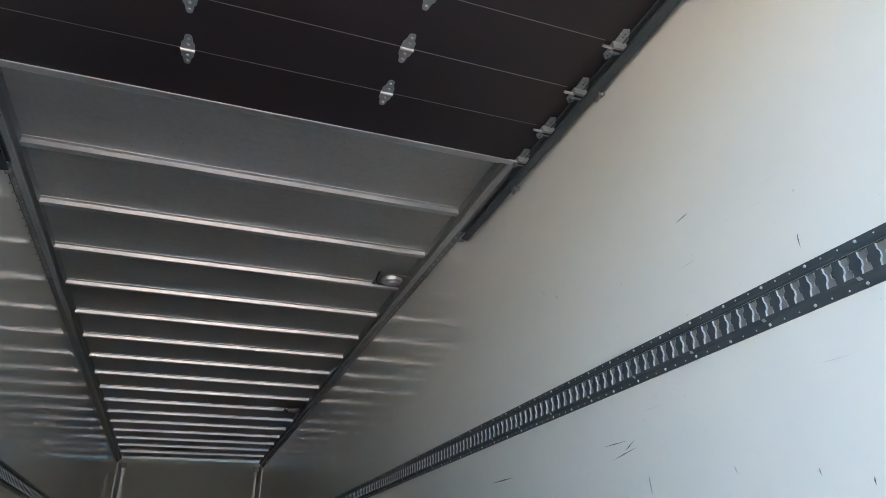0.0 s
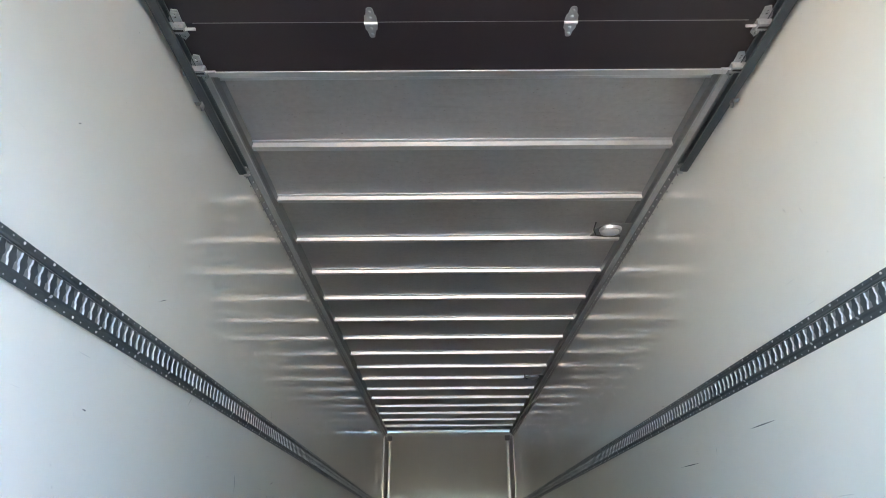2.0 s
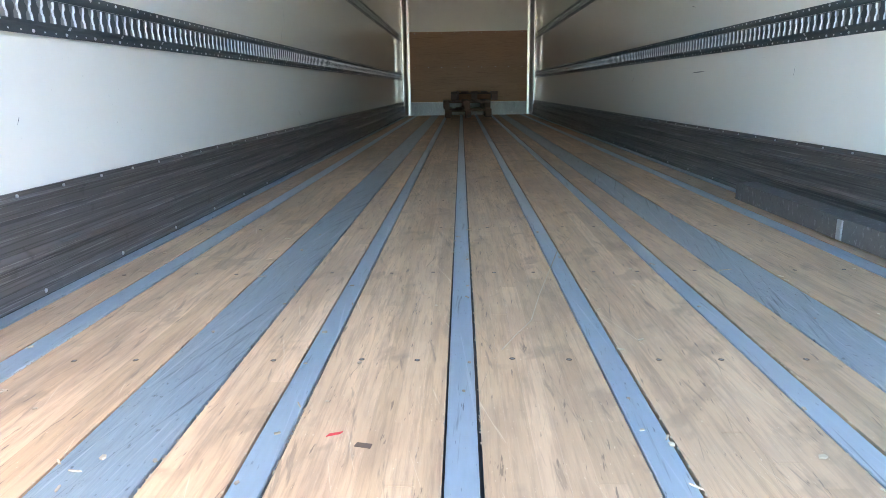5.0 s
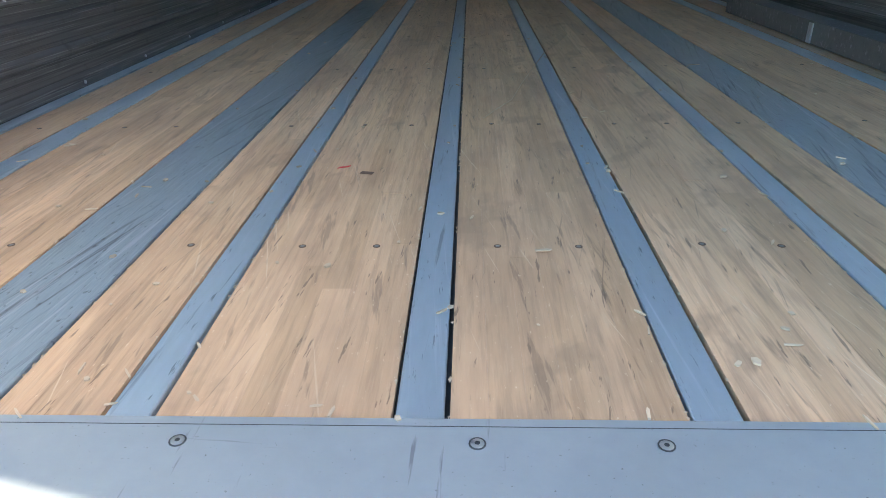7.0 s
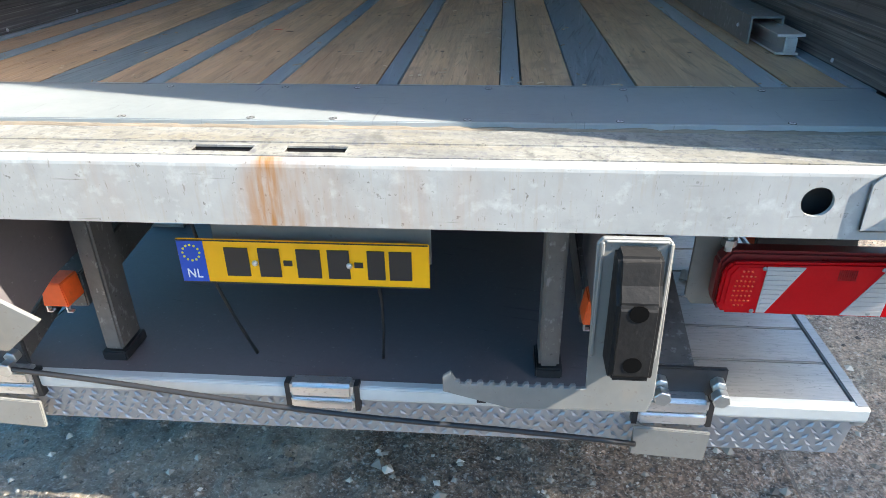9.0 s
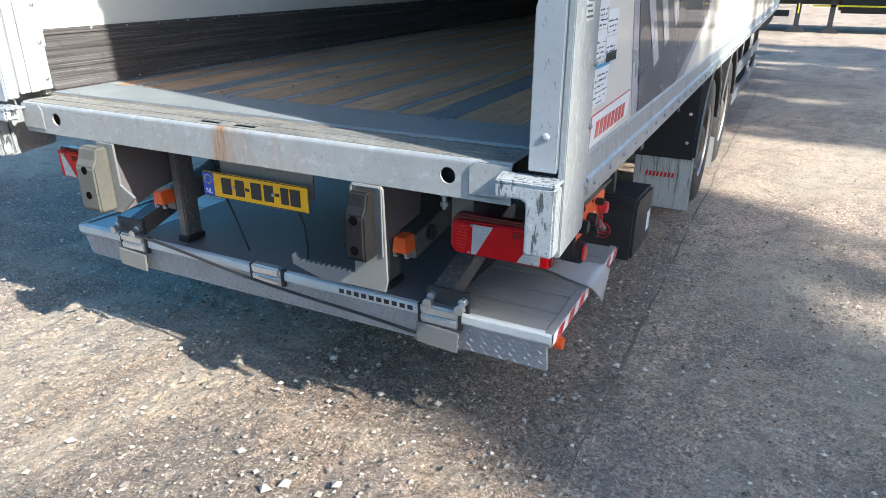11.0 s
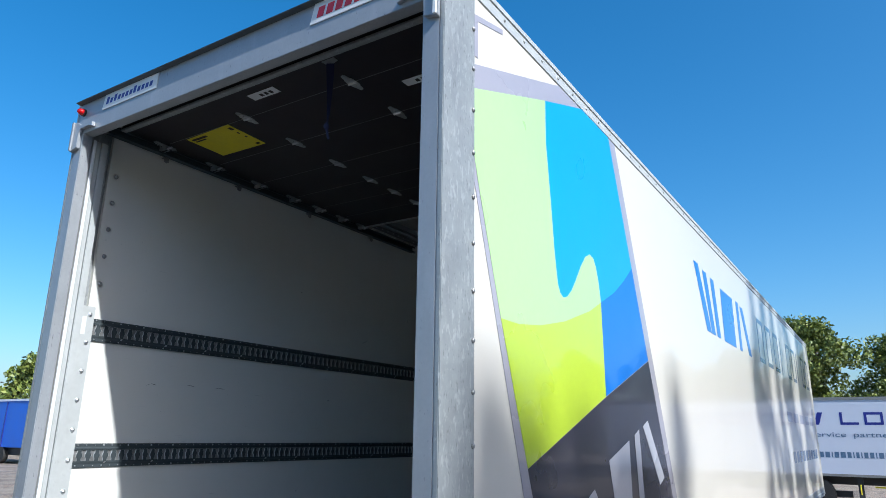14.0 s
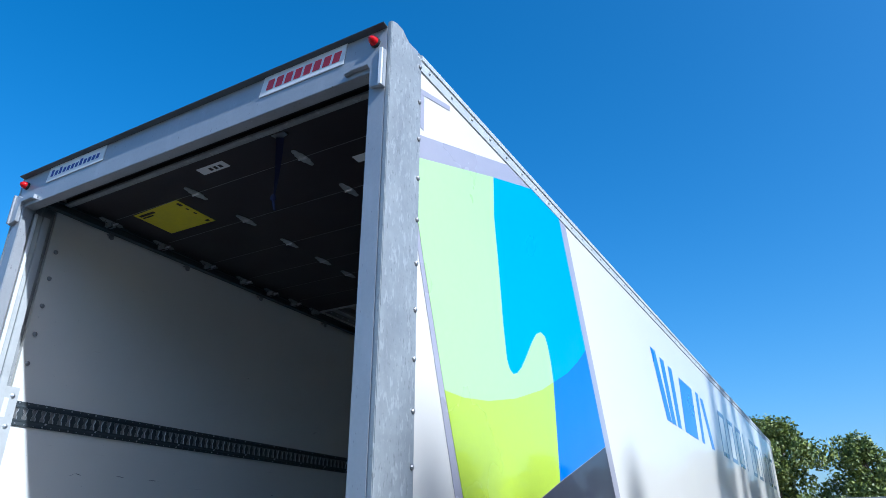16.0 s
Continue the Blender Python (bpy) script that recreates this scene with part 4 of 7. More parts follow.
for x, y in ((-0.19, 0.315), (0.62, 0.62)):
    st = thing("small_notice", "small white notice plate on the roller door", "sticker", group="door notices")
    part("sheet", Build().box(x, x + 0.195, y, y + 0.062, dz - 0.0015, dz - 0.0005), M_LABEL, st)
    for k in range(3):
        part("print_bar", Build().box(x + 0.07 + 0.035 * k, x + 0.09 + 0.035 * k, y + 0.02, y + 0.046, dz - 0.0028, dz - 0.0016), M_INK, st)
sp = thing("pull_strap", "dark blue webbing pull strap hanging below the door", "strap")
SPX, SPY = 0.425, 0.295
b = Build()
for k in range(13):
    u = k / 12
    w, a = 0.018 - 0.011 * u, 0.5 + 1.6 * u
    z, ox_ = dz - 0.003 - 0.345 * u, 0.008 * math.sin(2.5 * u)
    ca, sa = w * math.cos(a), w * math.sin(a)
    b.v += [(SPX - ca + ox_, SPY - sa, z), (SPX + ca + ox_, SPY + sa, z), (SPX + ca + ox_ + 0.002, SPY + sa + 0.003, z), (SPX - ca + ox_ + 0.002, SPY - sa + 0.003, z)]
for k in range(12):
    b.f += [(4 * k + i, 4 * k + (i + 1) % 4, 4 * k + 4 + (i + 1) % 4, 4 * k + 4 + i) for i in range(4)]
b.s = [0] * len(b.f)
part("webbing", b, M_STRAP, sp)
part("knot", Build().dome((SPX + 0.004, SPY, dz - 0.345), (0, 0, 1), 0.014, 0.02, 8).dome((SPX + 0.004, SPY, dz - 0.345), (0, 0, -1), 0.014, 0.014, 8), M_STRAP, sp)
part("tail", Build().tube([(SPX + 0.004, SPY, dz - 0.35), (SPX + 0.012, SPY, dz - 0.38), (SPX + 0.018, SPY + 0.004, dz - 0.41)], 0.006, 6), M_STRAP, sp)
part("fixing", Build().prism([(SPX - 0.03, SPY - 0.03), (SPX + 0.05, SPY - 0.03), (SPX + 0.05, SPY + 0.0), (SPX - 0.02, SPY + 0.02)], "z", dz - 0.004, dz - 0.001), M_ZINC, sp)

# ---- cargo rails with slots ----
def cargo_rail(side, z0, label):
    t = thing("cargo_rail", label, "cargo rail", group="slotted cargo rails")
    xw = side * (WALL - 0.0045)
    h, y0, n, p = 0.126, 0.235, 263, 0.05
    zb, zt = z0 + 0.032, z0 + h - 0.033
    zm = (zb + zt) / 2
    b = Build()

    def X(d):
        return xw - side * d
    y1 = y0 + n * p
    lv = [(z0, 0.0), (z0, 0.004), (z0 + 0.018, 0.004), (z0 + 0.026, 0.0065), (zb, 0.0065)]
    for ring in (lv, [(2 * z0 + h - z, d) for z, d in lv]):
        for (za, da), (zc, dc) in zip(ring, ring[1:]):
            b.add([(X(da), y0, za), (X(da), y1, za), (X(dc), y1, zc), (X(dc), y0, zc)], [(0, 1, 2, 3)])
    le = [(0.0, zb + 0.002), (0.001, zm - 0.012), (0.007, zm - 0.005), (0.007, zm + 0.005), (0.001, zm + 0.012), (0.0, zt - 0.002)]
    re = [(0.029, zt - 0.002), (0.028, zm + 0.014), (0.023, zm + 0.006), (0.023, zm - 0.006), (0.028, zm - 0.014), (0.029, zb + 0.002)]
    for k in range(n):
        a = y0 + k * p
        o = a + 0.0105
        L = [(X(0.0065), o + d, z) for d, z in le]
        R = [(X(0.0065), o + d, z) for d, z in re]
        b.add([(X(0.0065), a, zb)] + L + [(X(0.0065), a, zt)], [tuple(range(8))])
        b.add([(X(0.0065), a + p, zt)] + R + [(X(0.0065), a + p, zb)], [tuple(range(8))])
        b.add([(X(0.0065), a, zb), (X(0.0065), a + p, zb), R[-1], L[0]], [(0, 1, 2, 3)])
        b.add([(X(0.0065), a, zt), (X(0.0065), a + p, zt), R[0], L[-1]], [(0, 1, 2, 3)])
        # top and bottom of the slot, then the bare tabs turned back towards the wall
        for u in (0, -1):
            b.add([L[u], R[-1 - u], (X(0.001), R[-1 - u][1], R[-1 - u][2]), (X(0.001), L[u][1], L[u][2])], [(0, 1, 2, 3)])
        b.add([(X(0.0008), o - 0.001, zb), (X(0.0008), o + 0.030, zb), (X(0.0008), o + 0.030, zt), (X(0.0008), o - 0.001, zt)], [(0, 1, 2, 3)], 3)
        tab = [(X(0.001), o + d - 0.001, z) for d, z in re]
        b.add(R + tab, [(i, i + 1, 7 + i, 6 + i) for i in range(5)], 1)
        curl = [(X(0.001), o + d + 0.006 + 0.004 * math.cos(2.5 * i), z) for i, (d, z) in enumerate(le)]
        b.add(L + curl, [(i, i + 1, 7 + i, 6 + i) for i in range(5)], 2)
    b.add([(X(d), y0, z) for z, d in lv] + [(X(d), y0, 2 * z0 + h - z) for z, d in lv[::-1]], [tuple(range(10))])
    part("strip", b, [M_RAIL, M_TABS, M_ZINC, M_CANT], t)
    r = Build()
    for k in range(264):
        for z in (z0 + 0.009, z0 + h - 0.009):
            big = k % 3 == 0
            r.dome((X(0.004), y0 + 0.035 + 0.05 * k, z), (-side, 0, 0), 0.0048 if big else 0.0026, 0.004 if big else 0.002, 6)
    for k in range(0, 88, 2):
        y = y0 + 0.19 + 0.15 * k
        r.add([(X(0.0068), y, z0 + 0.021), (X(0.0068), y + 0.013, z0 + 0.021), (X(0.0105), y + 0.016, z0 + 0.030), (X(0.0105), y + 0.005, z0 + 0.030)], [(0, 1, 2, 3)])
    part("rivets", r, M_STEEL, t, "bright rivet heads")["kind"] = "stuff"


for side in (-1, 1):
    cargo_rail(side, 1.848 if side < 0 else 1.860, "dark grey slotted steel cargo rail, lower on the wall")
    cargo_rail(side, 2.531 if side < 0 else 2.546, "dark grey slotted steel cargo rail, higher on the wall")

# ---- round lamps under the roof ----
for y in (4.355, 8.72):
    lp = thing("ceiling_lamp", "round white interior lamp on a grey plate under the roof", "lamp", group="interior lamps", at=(1.05, y, 3.905))
    part("plate", Build().prism([(-0.12, 0.11), (-0.11, 0.02), (-0.06, -0.06), (0.0, -0.09), (0.13, -0.09), (0.13, 0.11)], "z", 0.004, 0.012), M_CANT, lp, bevel=0.002)
    part("ring", Build().cyl((0, 0, 0.004), (0, 0, -0.016), 0.078, 28, 0.070), M_BOW, lp, smooth=False)
    part("diffuser", Build().dome((0, 0, -0.016), (0, 0, -1), 0.058, 0.012, 28), M_WINK, lp, smooth=True)
    part("cable", Build().tube([(0.09, 0.10, 0.0), (0.02, 0.105, 0.0), (-0.08, 0.09, 0.0), (-0.115, 0.0, 0.002), (-0.12, -0.1, 0.01)], 0.005), M_BLACK, lp)

# ---- trailer floor: strips, threshold, staves (the staves follow at the end) ----
floor = thing("floor", "brown hardwood trailer floor with inlaid grey steel strips", "floor", kind="structure")
part("underlay", Build().box(-1.235, 1.235, 0.19, BACK, 1.06, 1.188), M_CHASSIS, floor)
STRIPS = [(-1.025, -0.967, M_STRIP), (-0.702, -0.564, M_WORN), (-0.443, -0.399, M_STRIP), (-0.164, -0.118, M_STRIP),
          (0.113, 0.159, M_STRIP), (0.395, 0.439, M_STRIP), (0.560, 0.695, M_WORN), (0.967, 1.025, M_STRIP)]
for x0, x1, m in STRIPS:
    part("steel_strip", Build().box(x0, x1, 0.47, BACK - 0.02, 1.189, 1.2), m, floor, "grey steel floor strip", bevel=0.0015, segs=1)
for s in (-1, 1):
    a, c = sorted((s * 1.155, s * 1.194))
    part("edge_strip", Build().box(a, c, 0.47, BACK - 0.02, 1.189, 1.202), M_STRIP, floor, "grey steel edge strip", bevel=0.001, segs=1)
tp = part("threshold_plate", Build().box(-1.18, 1.18, 0.205, 0.487, 1.19, 1.2035), M_THR, floor, "grey steel threshold plate with screws", bevel=0.002)
part("joint_line", Build().box(-1.18, 1.18, 0.4738, 0.4746, 1.2035, 1.2038), M_CHASSIS, tp)
scr = Build().dome((0, 0, 0), (0, 0, 1), 0.0072, 0.0012, 14)
socket = Build().cyl((0, 0, 0.0006), (0, 0, 0.00135), 0.0026, 6).mesh("screw_socket", M_CHASSIS)
screw = scr.mesh("screw", M_STEEL)
ring = Build().cyl((0, 0, 0), (0, 0, 0.0006), 0.0079, 16).mesh("screw_recess", M_CHASSIS)
places = [shift(x, 0.452, 1.2036) for x in (-1.05, -0.78, -0.356, -0.087, 0.078, 0.37, 0.66, 0.95)] + [shift(x, 0.219, 1.2036) for x in (-1.02, -0.72, -0.35, -0.088, 0.075, 0.335, 0.62, 0.93)]
pieces("screw_recess", ring, places, tp)
pieces("screw_socket", socket, places, tp)
pieces("screw", screw, places, tp, "flat screw head")
b = Build()
rs = random.Random(5)
NS = 150
for k in range(NS + 1):
    x = -1.18 + 2.36 * k / NS
    d = 0.5 * noise.noise((x * 9, 0, 0)) + 0.35 * noise.noise((x * 45, 2, 0)) + rs.uniform(-0.12, 0.12)
    yf_, zt_ = 0.192 - 0.0035 * d, 1.1945 + 0.002 * noise.noise((x * 22, 7, 0)) + rs.uniform(-0.0012, 0.0012)
    b.v += [(x, yf_, 1.17), (x, yf_ + 0.001 + 0.002 * rs.random(), zt_ - 0.004), (x, yf_ + 0.006, zt_), (x, 0.2045, zt_ - 0.001 + 0.002 * rs.random())]
for k in range(NS):
    b.f += [(4 * k + i, 4 * k + 4 + i, 4 * k + 5 + i, 4 * k + 1 + i) for i in range(3)]
b.s = [0] * len(b.f)
part("sill_timber", b, M_OLDWOOD, floor, "bleached splintered timber edge")

# ---- rear beam with two slots and round holes ----
beam = thing("rear_beam", "weathered galvanised steel rear beam with rust streaks", "beam", kind="structure")
b = Build()
SL = [(-0.142, -0.033), (0.025, 0.134)]
ys0, ys1 = 0.049, 0.080
b.box(-1.12, 1.12, 0.03, ys0, 1.192, 1.196)
b.box(-1.12, 1.12, ys1, 0.178, 1.192, 1.196)
xs_ = [-1.12] + [v for p in SL for v in p] + [1.12]
for a, c in zip(xs_[::2], xs_[1::2]):
    b.box(a, c, ys0, ys1, 1.192, 1.196)
b.box(-1.12, 1.12, 0.094, 0.0965, 1.196, 1.1985)
part("top_plate", b, M_BEAMTOP, beam, "grimy pale beam top")
for a, c in SL:
    part("slot_pocket", Build().box(a - 0.004, c + 0.004, ys0 - 0.004, ys1 + 0.004, 1.09, 1.094).box(a - 0.004, c + 0.004, ys1 + 0.001, ys1 + 0.004, 1.094, 1.1915).box(c + 0.001, c + 0.004, ys0, ys1, 1.094, 1.1915).box(a - 0.004, a - 0.001, ys0, ys1, 1.094, 1.1915).box(a - 0.004, c + 0.004, ys0 - 0.004, ys0 - 0.001, 1.094, 1.1915), M_INK, beam)
b = Build()
HX, HZ, HR = (-0.91, 0.913), 1.134, 0.026
z0, z1, yf = 1.068, 1.178, 0.02
edges = [-1.12, HX[0] - 0.05, HX[0] + 0.05, HX[1] - 0.05, HX[1] + 0.05, 1.12]
for k in (0, 2, 4):
    nseg = 12
    for i in range(nseg):
        a = edges[k] + (edges[k + 1] - edges[k]) * i / nseg
        c = edges[k] + (edges[k + 1] - edges[k]) * (i + 1) / nseg
        b.add([(a, yf, z0), (c, yf, z0), (c, yf, z1), (a, yf, z1)], [(0, 1, 2, 3)])
for hx_ in HX:
    n = 24
    cor = [(hx_ + 0.05, z1), (hx_ - 0.05, z1), (hx_ - 0.05, z0), (hx_ + 0.05, z0)]
    circ = [(hx_ + HR * math.cos(2 * math.pi * i / n), HZ + HR * math.sin(2 * math.pi * i / n)) for i in range(n)]
    box = []
    for i in range(n):
        ca, sa = math.cos(2 * math.pi * i / n), math.sin(2 * math.pi * i / n)
        tx = 0.05 / abs(ca) if abs(ca) > 1e-6 else 1e9
        tz = ((z1 - HZ) if sa > 0 else (HZ - z0)) / abs(sa) if abs(sa) > 1e-6 else 1e9
        t_ = min(tx, tz)
        box.append((hx_ + t_ * ca, HZ + t_ * sa))
    v = [(x, yf, z) for x, z in circ] + [(x, yf, z) for x, z in box] + [(x, yf + 0.008, z) for x, z in circ]
    b.add(v, [(i, (i + 1) % n, n + (i + 1) % n, n + i) for i in range(n)] + [(i, 2 * n + i, 2 * n + (i + 1) % n, (i + 1) % n) for i in range(n)])
    for (cx, cz) in cor:
        sx, sz = (1 if cx > hx_ else -1), (1 if cz > HZ else -1)
        near = sorted(box, key=lambda p: (p[0] - cx) ** 2 + (p[1] - cz) ** 2)[:2]
        b.add([(cx, yf, cz), (near[0][0], yf, near[0][1]), (near[1][0], yf, near[1][1])], [(0, 1, 2)])
# rounded upper edge and lower lip
for i in range(5):
    a0, a1 = math.pi / 2 * i / 5, math.pi / 2 * (i + 1) / 5
    R = 0.018
    pa = (yf + R - R * math.cos(a0), z1 + R * math.sin(a0))
    pb = (yf + R - R * math.cos(a1), z1 + R * math.sin(a1))
    b.add([(-1.12, *pa), (1.12, *pa), (1.12, *pb), (-1.12, *pb)], [(0, 1, 2, 3)])
b.add([(-1.12, yf, z0), (1.12, yf, z0), (1.12, yf + 0.09, z0 - 0.004), (-1.12, yf + 0.09, z0 - 0.004)], [(0, 1, 2, 3)])
face = part("front_plate", b, M_RUST, beam, "grey beam face with orange rust streaks", smooth=False)
part("inside", Build().box(-1.1, 1.1, 0.075, 0.085, 1.075, 1.17), M_CHASSIS, beam)
for s in (-1, 1):
    part("end_plate", Build().prism([(s * 0.985, 1.085), (s * 0.985, 1.17), (s * 1.005, 1.19), (s * 1.12, 1.19), (s * 1.12, 1.085)], "y", 0.013, 0.0185), M_RUST, beam, bevel=0.006)

# corner caps
for s in (-1, 1):
    cap = part("corner_cap", Build().box(*sorted((s * 1.19, s * 1.262)), -0.011, -0.002, 0.967, 1.16), M_CAP, beam, "scratched steel corner cap")
    b = Build().prism([(s * 1.105, 1.122), (s * 1.105, 1.165), (s * 1.283, 1.165), (s * 1.283, 0.962), (s * 1.197, 0.962), (s * 1.197, 1.112), (s * 1.188, 1.122)], "y", -0.072, -0.012)
    part("shell", b, M_CAP, cap, bevel=0.006)
    b = Build().prism([(s * 1.105, -0.072), (s * 1.283, -0.072), (s * 1.283, 0.018), (s * 1.09, 0.018)], "z", 1.165, 1.175)
    part("top", b, M_CAP, cap, bevel=0.004)

def letters(text, size, thick, material):
    """The outlines of a line of print, one mesh for each letter, with the advance of the line."""
    out, start = [], 0.0
    for k, ch in enumerate(text):
        fc = bpy.data.curves.new("letter", "FONT")
        fc.body, fc.size, fc.extrude = text[:k + 1].replace(" ", "n") + "|", size, 0.0
        fo = bpy.data.objects.new("tmp", fc)
        scene.collection.objects.link(fo)
        bpy.context.view_layer.update()
        end = fo.dimensions.x
        if ch != " ":
            fc.body, fc.extrude = ch, thick
            bpy.context.view_layer.update()
            me = bpy.data.meshes.new_from_object(fo.evaluated_get(bpy.context.evaluated_depsgraph_get()))
            me.materials.clear()
            me.materials.append(material)
            out.append((start, me))
        bpy.data.objects.remove(fo)
        start = end - 0.067 * size
    return out, start


# ---- number plate with bars ----
npl = thing("number_plate", "yellow number plate with a blue country band", "number plate")
part("holder", Build().box(-0.20, 0.262, 0.196, 0.203, 0.90, 1.062), M_CREAM, npl)
part("plate", Build().box(-0.264, 0.262, 0.158, 0.1625, 0.861, 0.966), M_YELLOW, npl, bevel=0.002)
part("border", Build().box(-0.262, 0.26, 0.1568, 0.1579, 0.8628, 0.8655).box(-0.262, 0.26, 0.1568, 0.1579, 0.9615, 0.9642), M_INK, npl)
part("country_band", Build().box(-0.262, -0.206, 0.1565, 0.1578, 0.866, 0.961), M_PBLUE, npl, "blue country band")
sb_ = Build()
for i in range(12):
    a = 2 * math.pi * i / 12
    sb_.cyl((-0.234 + 0.018 * math.cos(a), 0.1565, 0.934 + 0.018 * math.sin(a)), (-0.234 + 0.018 * math.cos(a), 0.1555, 0.934 + 0.018 * math.sin(a)), 0.0028, 5)
part("star_ring", sb_, M_STICK, npl)
line, wide = letters("NL", 0.030, 0.0006, M_WINK)
for start, me in line:
    tx = new("letter", me)
    tx.parent = npl
    tx.matrix_local = Matrix.Translation((-0.2505 + start * 0.033 / wide, 0.1558, 0.8755)) @ Matrix.Rotation(math.pi / 2, 4, "X") @ Matrix.Diagonal((0.033 / wide, 1, 1, 1))
for x, w, h in ((-0.163, 0.05, 0.066), (-0.092, 0.045, 0.066), (-0.04, 0.018, 0.012), (-0.012, 0.05, 0.066), (0.053, 0.045, 0.066), (0.108, 0.018, 0.012), (0.135, 0.036, 0.066), (0.18, 0.046, 0.066)):
    part("print_bar", Build().box(x, x + w, 0.1553, 0.1577, 0.915 - h / 2, 0.915 + h / 2), M_INK, npl)
for x in (-0.10, 0.098):
    part("screw", Build().dome((x, 0.1553, 0.914), (0, -1, 0), 0.007, 0.006, 8), M_STEEL, npl)

# ---- rubber buffers on their brackets ----
def buffer(s):
    t = thing("dock_buffer", "worn black rubber dock buffer on a primed steel bracket", "buffer", group="dock buffers")
    if s > 0:
        out = [(0.565, 1.060), (0.575, 1.072), (0.684, 1.072), (0.693, 1.062), (0.700, 0.74), (0.69, 0.70), (0.56, 0.70), (0.43, 0.695), (0.30, 0.73), (0.30, 0.765), (0.315, 0.777)]
        x = 0.325
        while x < 0.555:
            out += [(x, 0.757), (x + 0.008, 0.757), (x + 0.008, 0.750), (x + 0.018, 0.750)]
            x += 0.022
        out += [(0.572, 0.752)]
    else:
        out = [(-0.655, 1.072), (-0.560, 1.072), (-0.557, 0.905), (-0.485, 0.86), (-0.50, 0.845), (-0.572, 0.785), (-0.655, 0.785)]
    part("bracket", Build().prism(out, "y", -0.004, 0.006), M_CREAM, t, bevel=0.0015, segs=1)
    xi = s * 0.605 if s > 0 else -0.615
    b = Build().prism([(0.007, 1.06), (0.007, 0.77), (0.10, 0.785), (0.22, 0.825), (0.40, 0.845), (0.43, 1.06)], "x", xi, xi - s * 0.008)
    part("gusset", b, M_DECK, t)
    xc = 0.631 if s > 0 else -0.645
    w = 0.037 if s > 0 else 0.055
    zt, zb = (1.062, 0.83) if s > 0 else (1.062, 0.80)
    b = Build().prism([(-0.005, zt), (-0.005, zb), (-0.076, zb), (-0.085, zb + 0.012), (-0.085, zt - 0.075), (-0.066, zt - 0.045), (-0.055, zt)], "x", xc - w, xc + w)
    # left rubber is worn, and paler to put the sunlight into its colour
    rub = part("rubber", b, M_RUBBER if s > 0 else M_GREYRUB, t, "" if s > 0 else "worn grey rubber, coloured pale for the sun on it", bevel=0.012, segs=3)
    if s > 0:
        part("rim_bar", Build().box(0.571, 0.578, -0.0095, -0.0045, 0.83, 1.066).box(0.684, 0.691, -0.0095, -0.0045, 0.83, 1.066).box(0.5785, 0.6835, -0.0095, -0.0045, 1.0645, 1.070), M_CREAM, t, bevel=0.002, segs=1)
    for z in (0.975, 0.872):
        part("bolt_hole", Build().cyl((xc, -0.0862, z), (xc, -0.084, z), 0.016, 14), M_VOID, rub)


buffer(1)
buffer(-1)

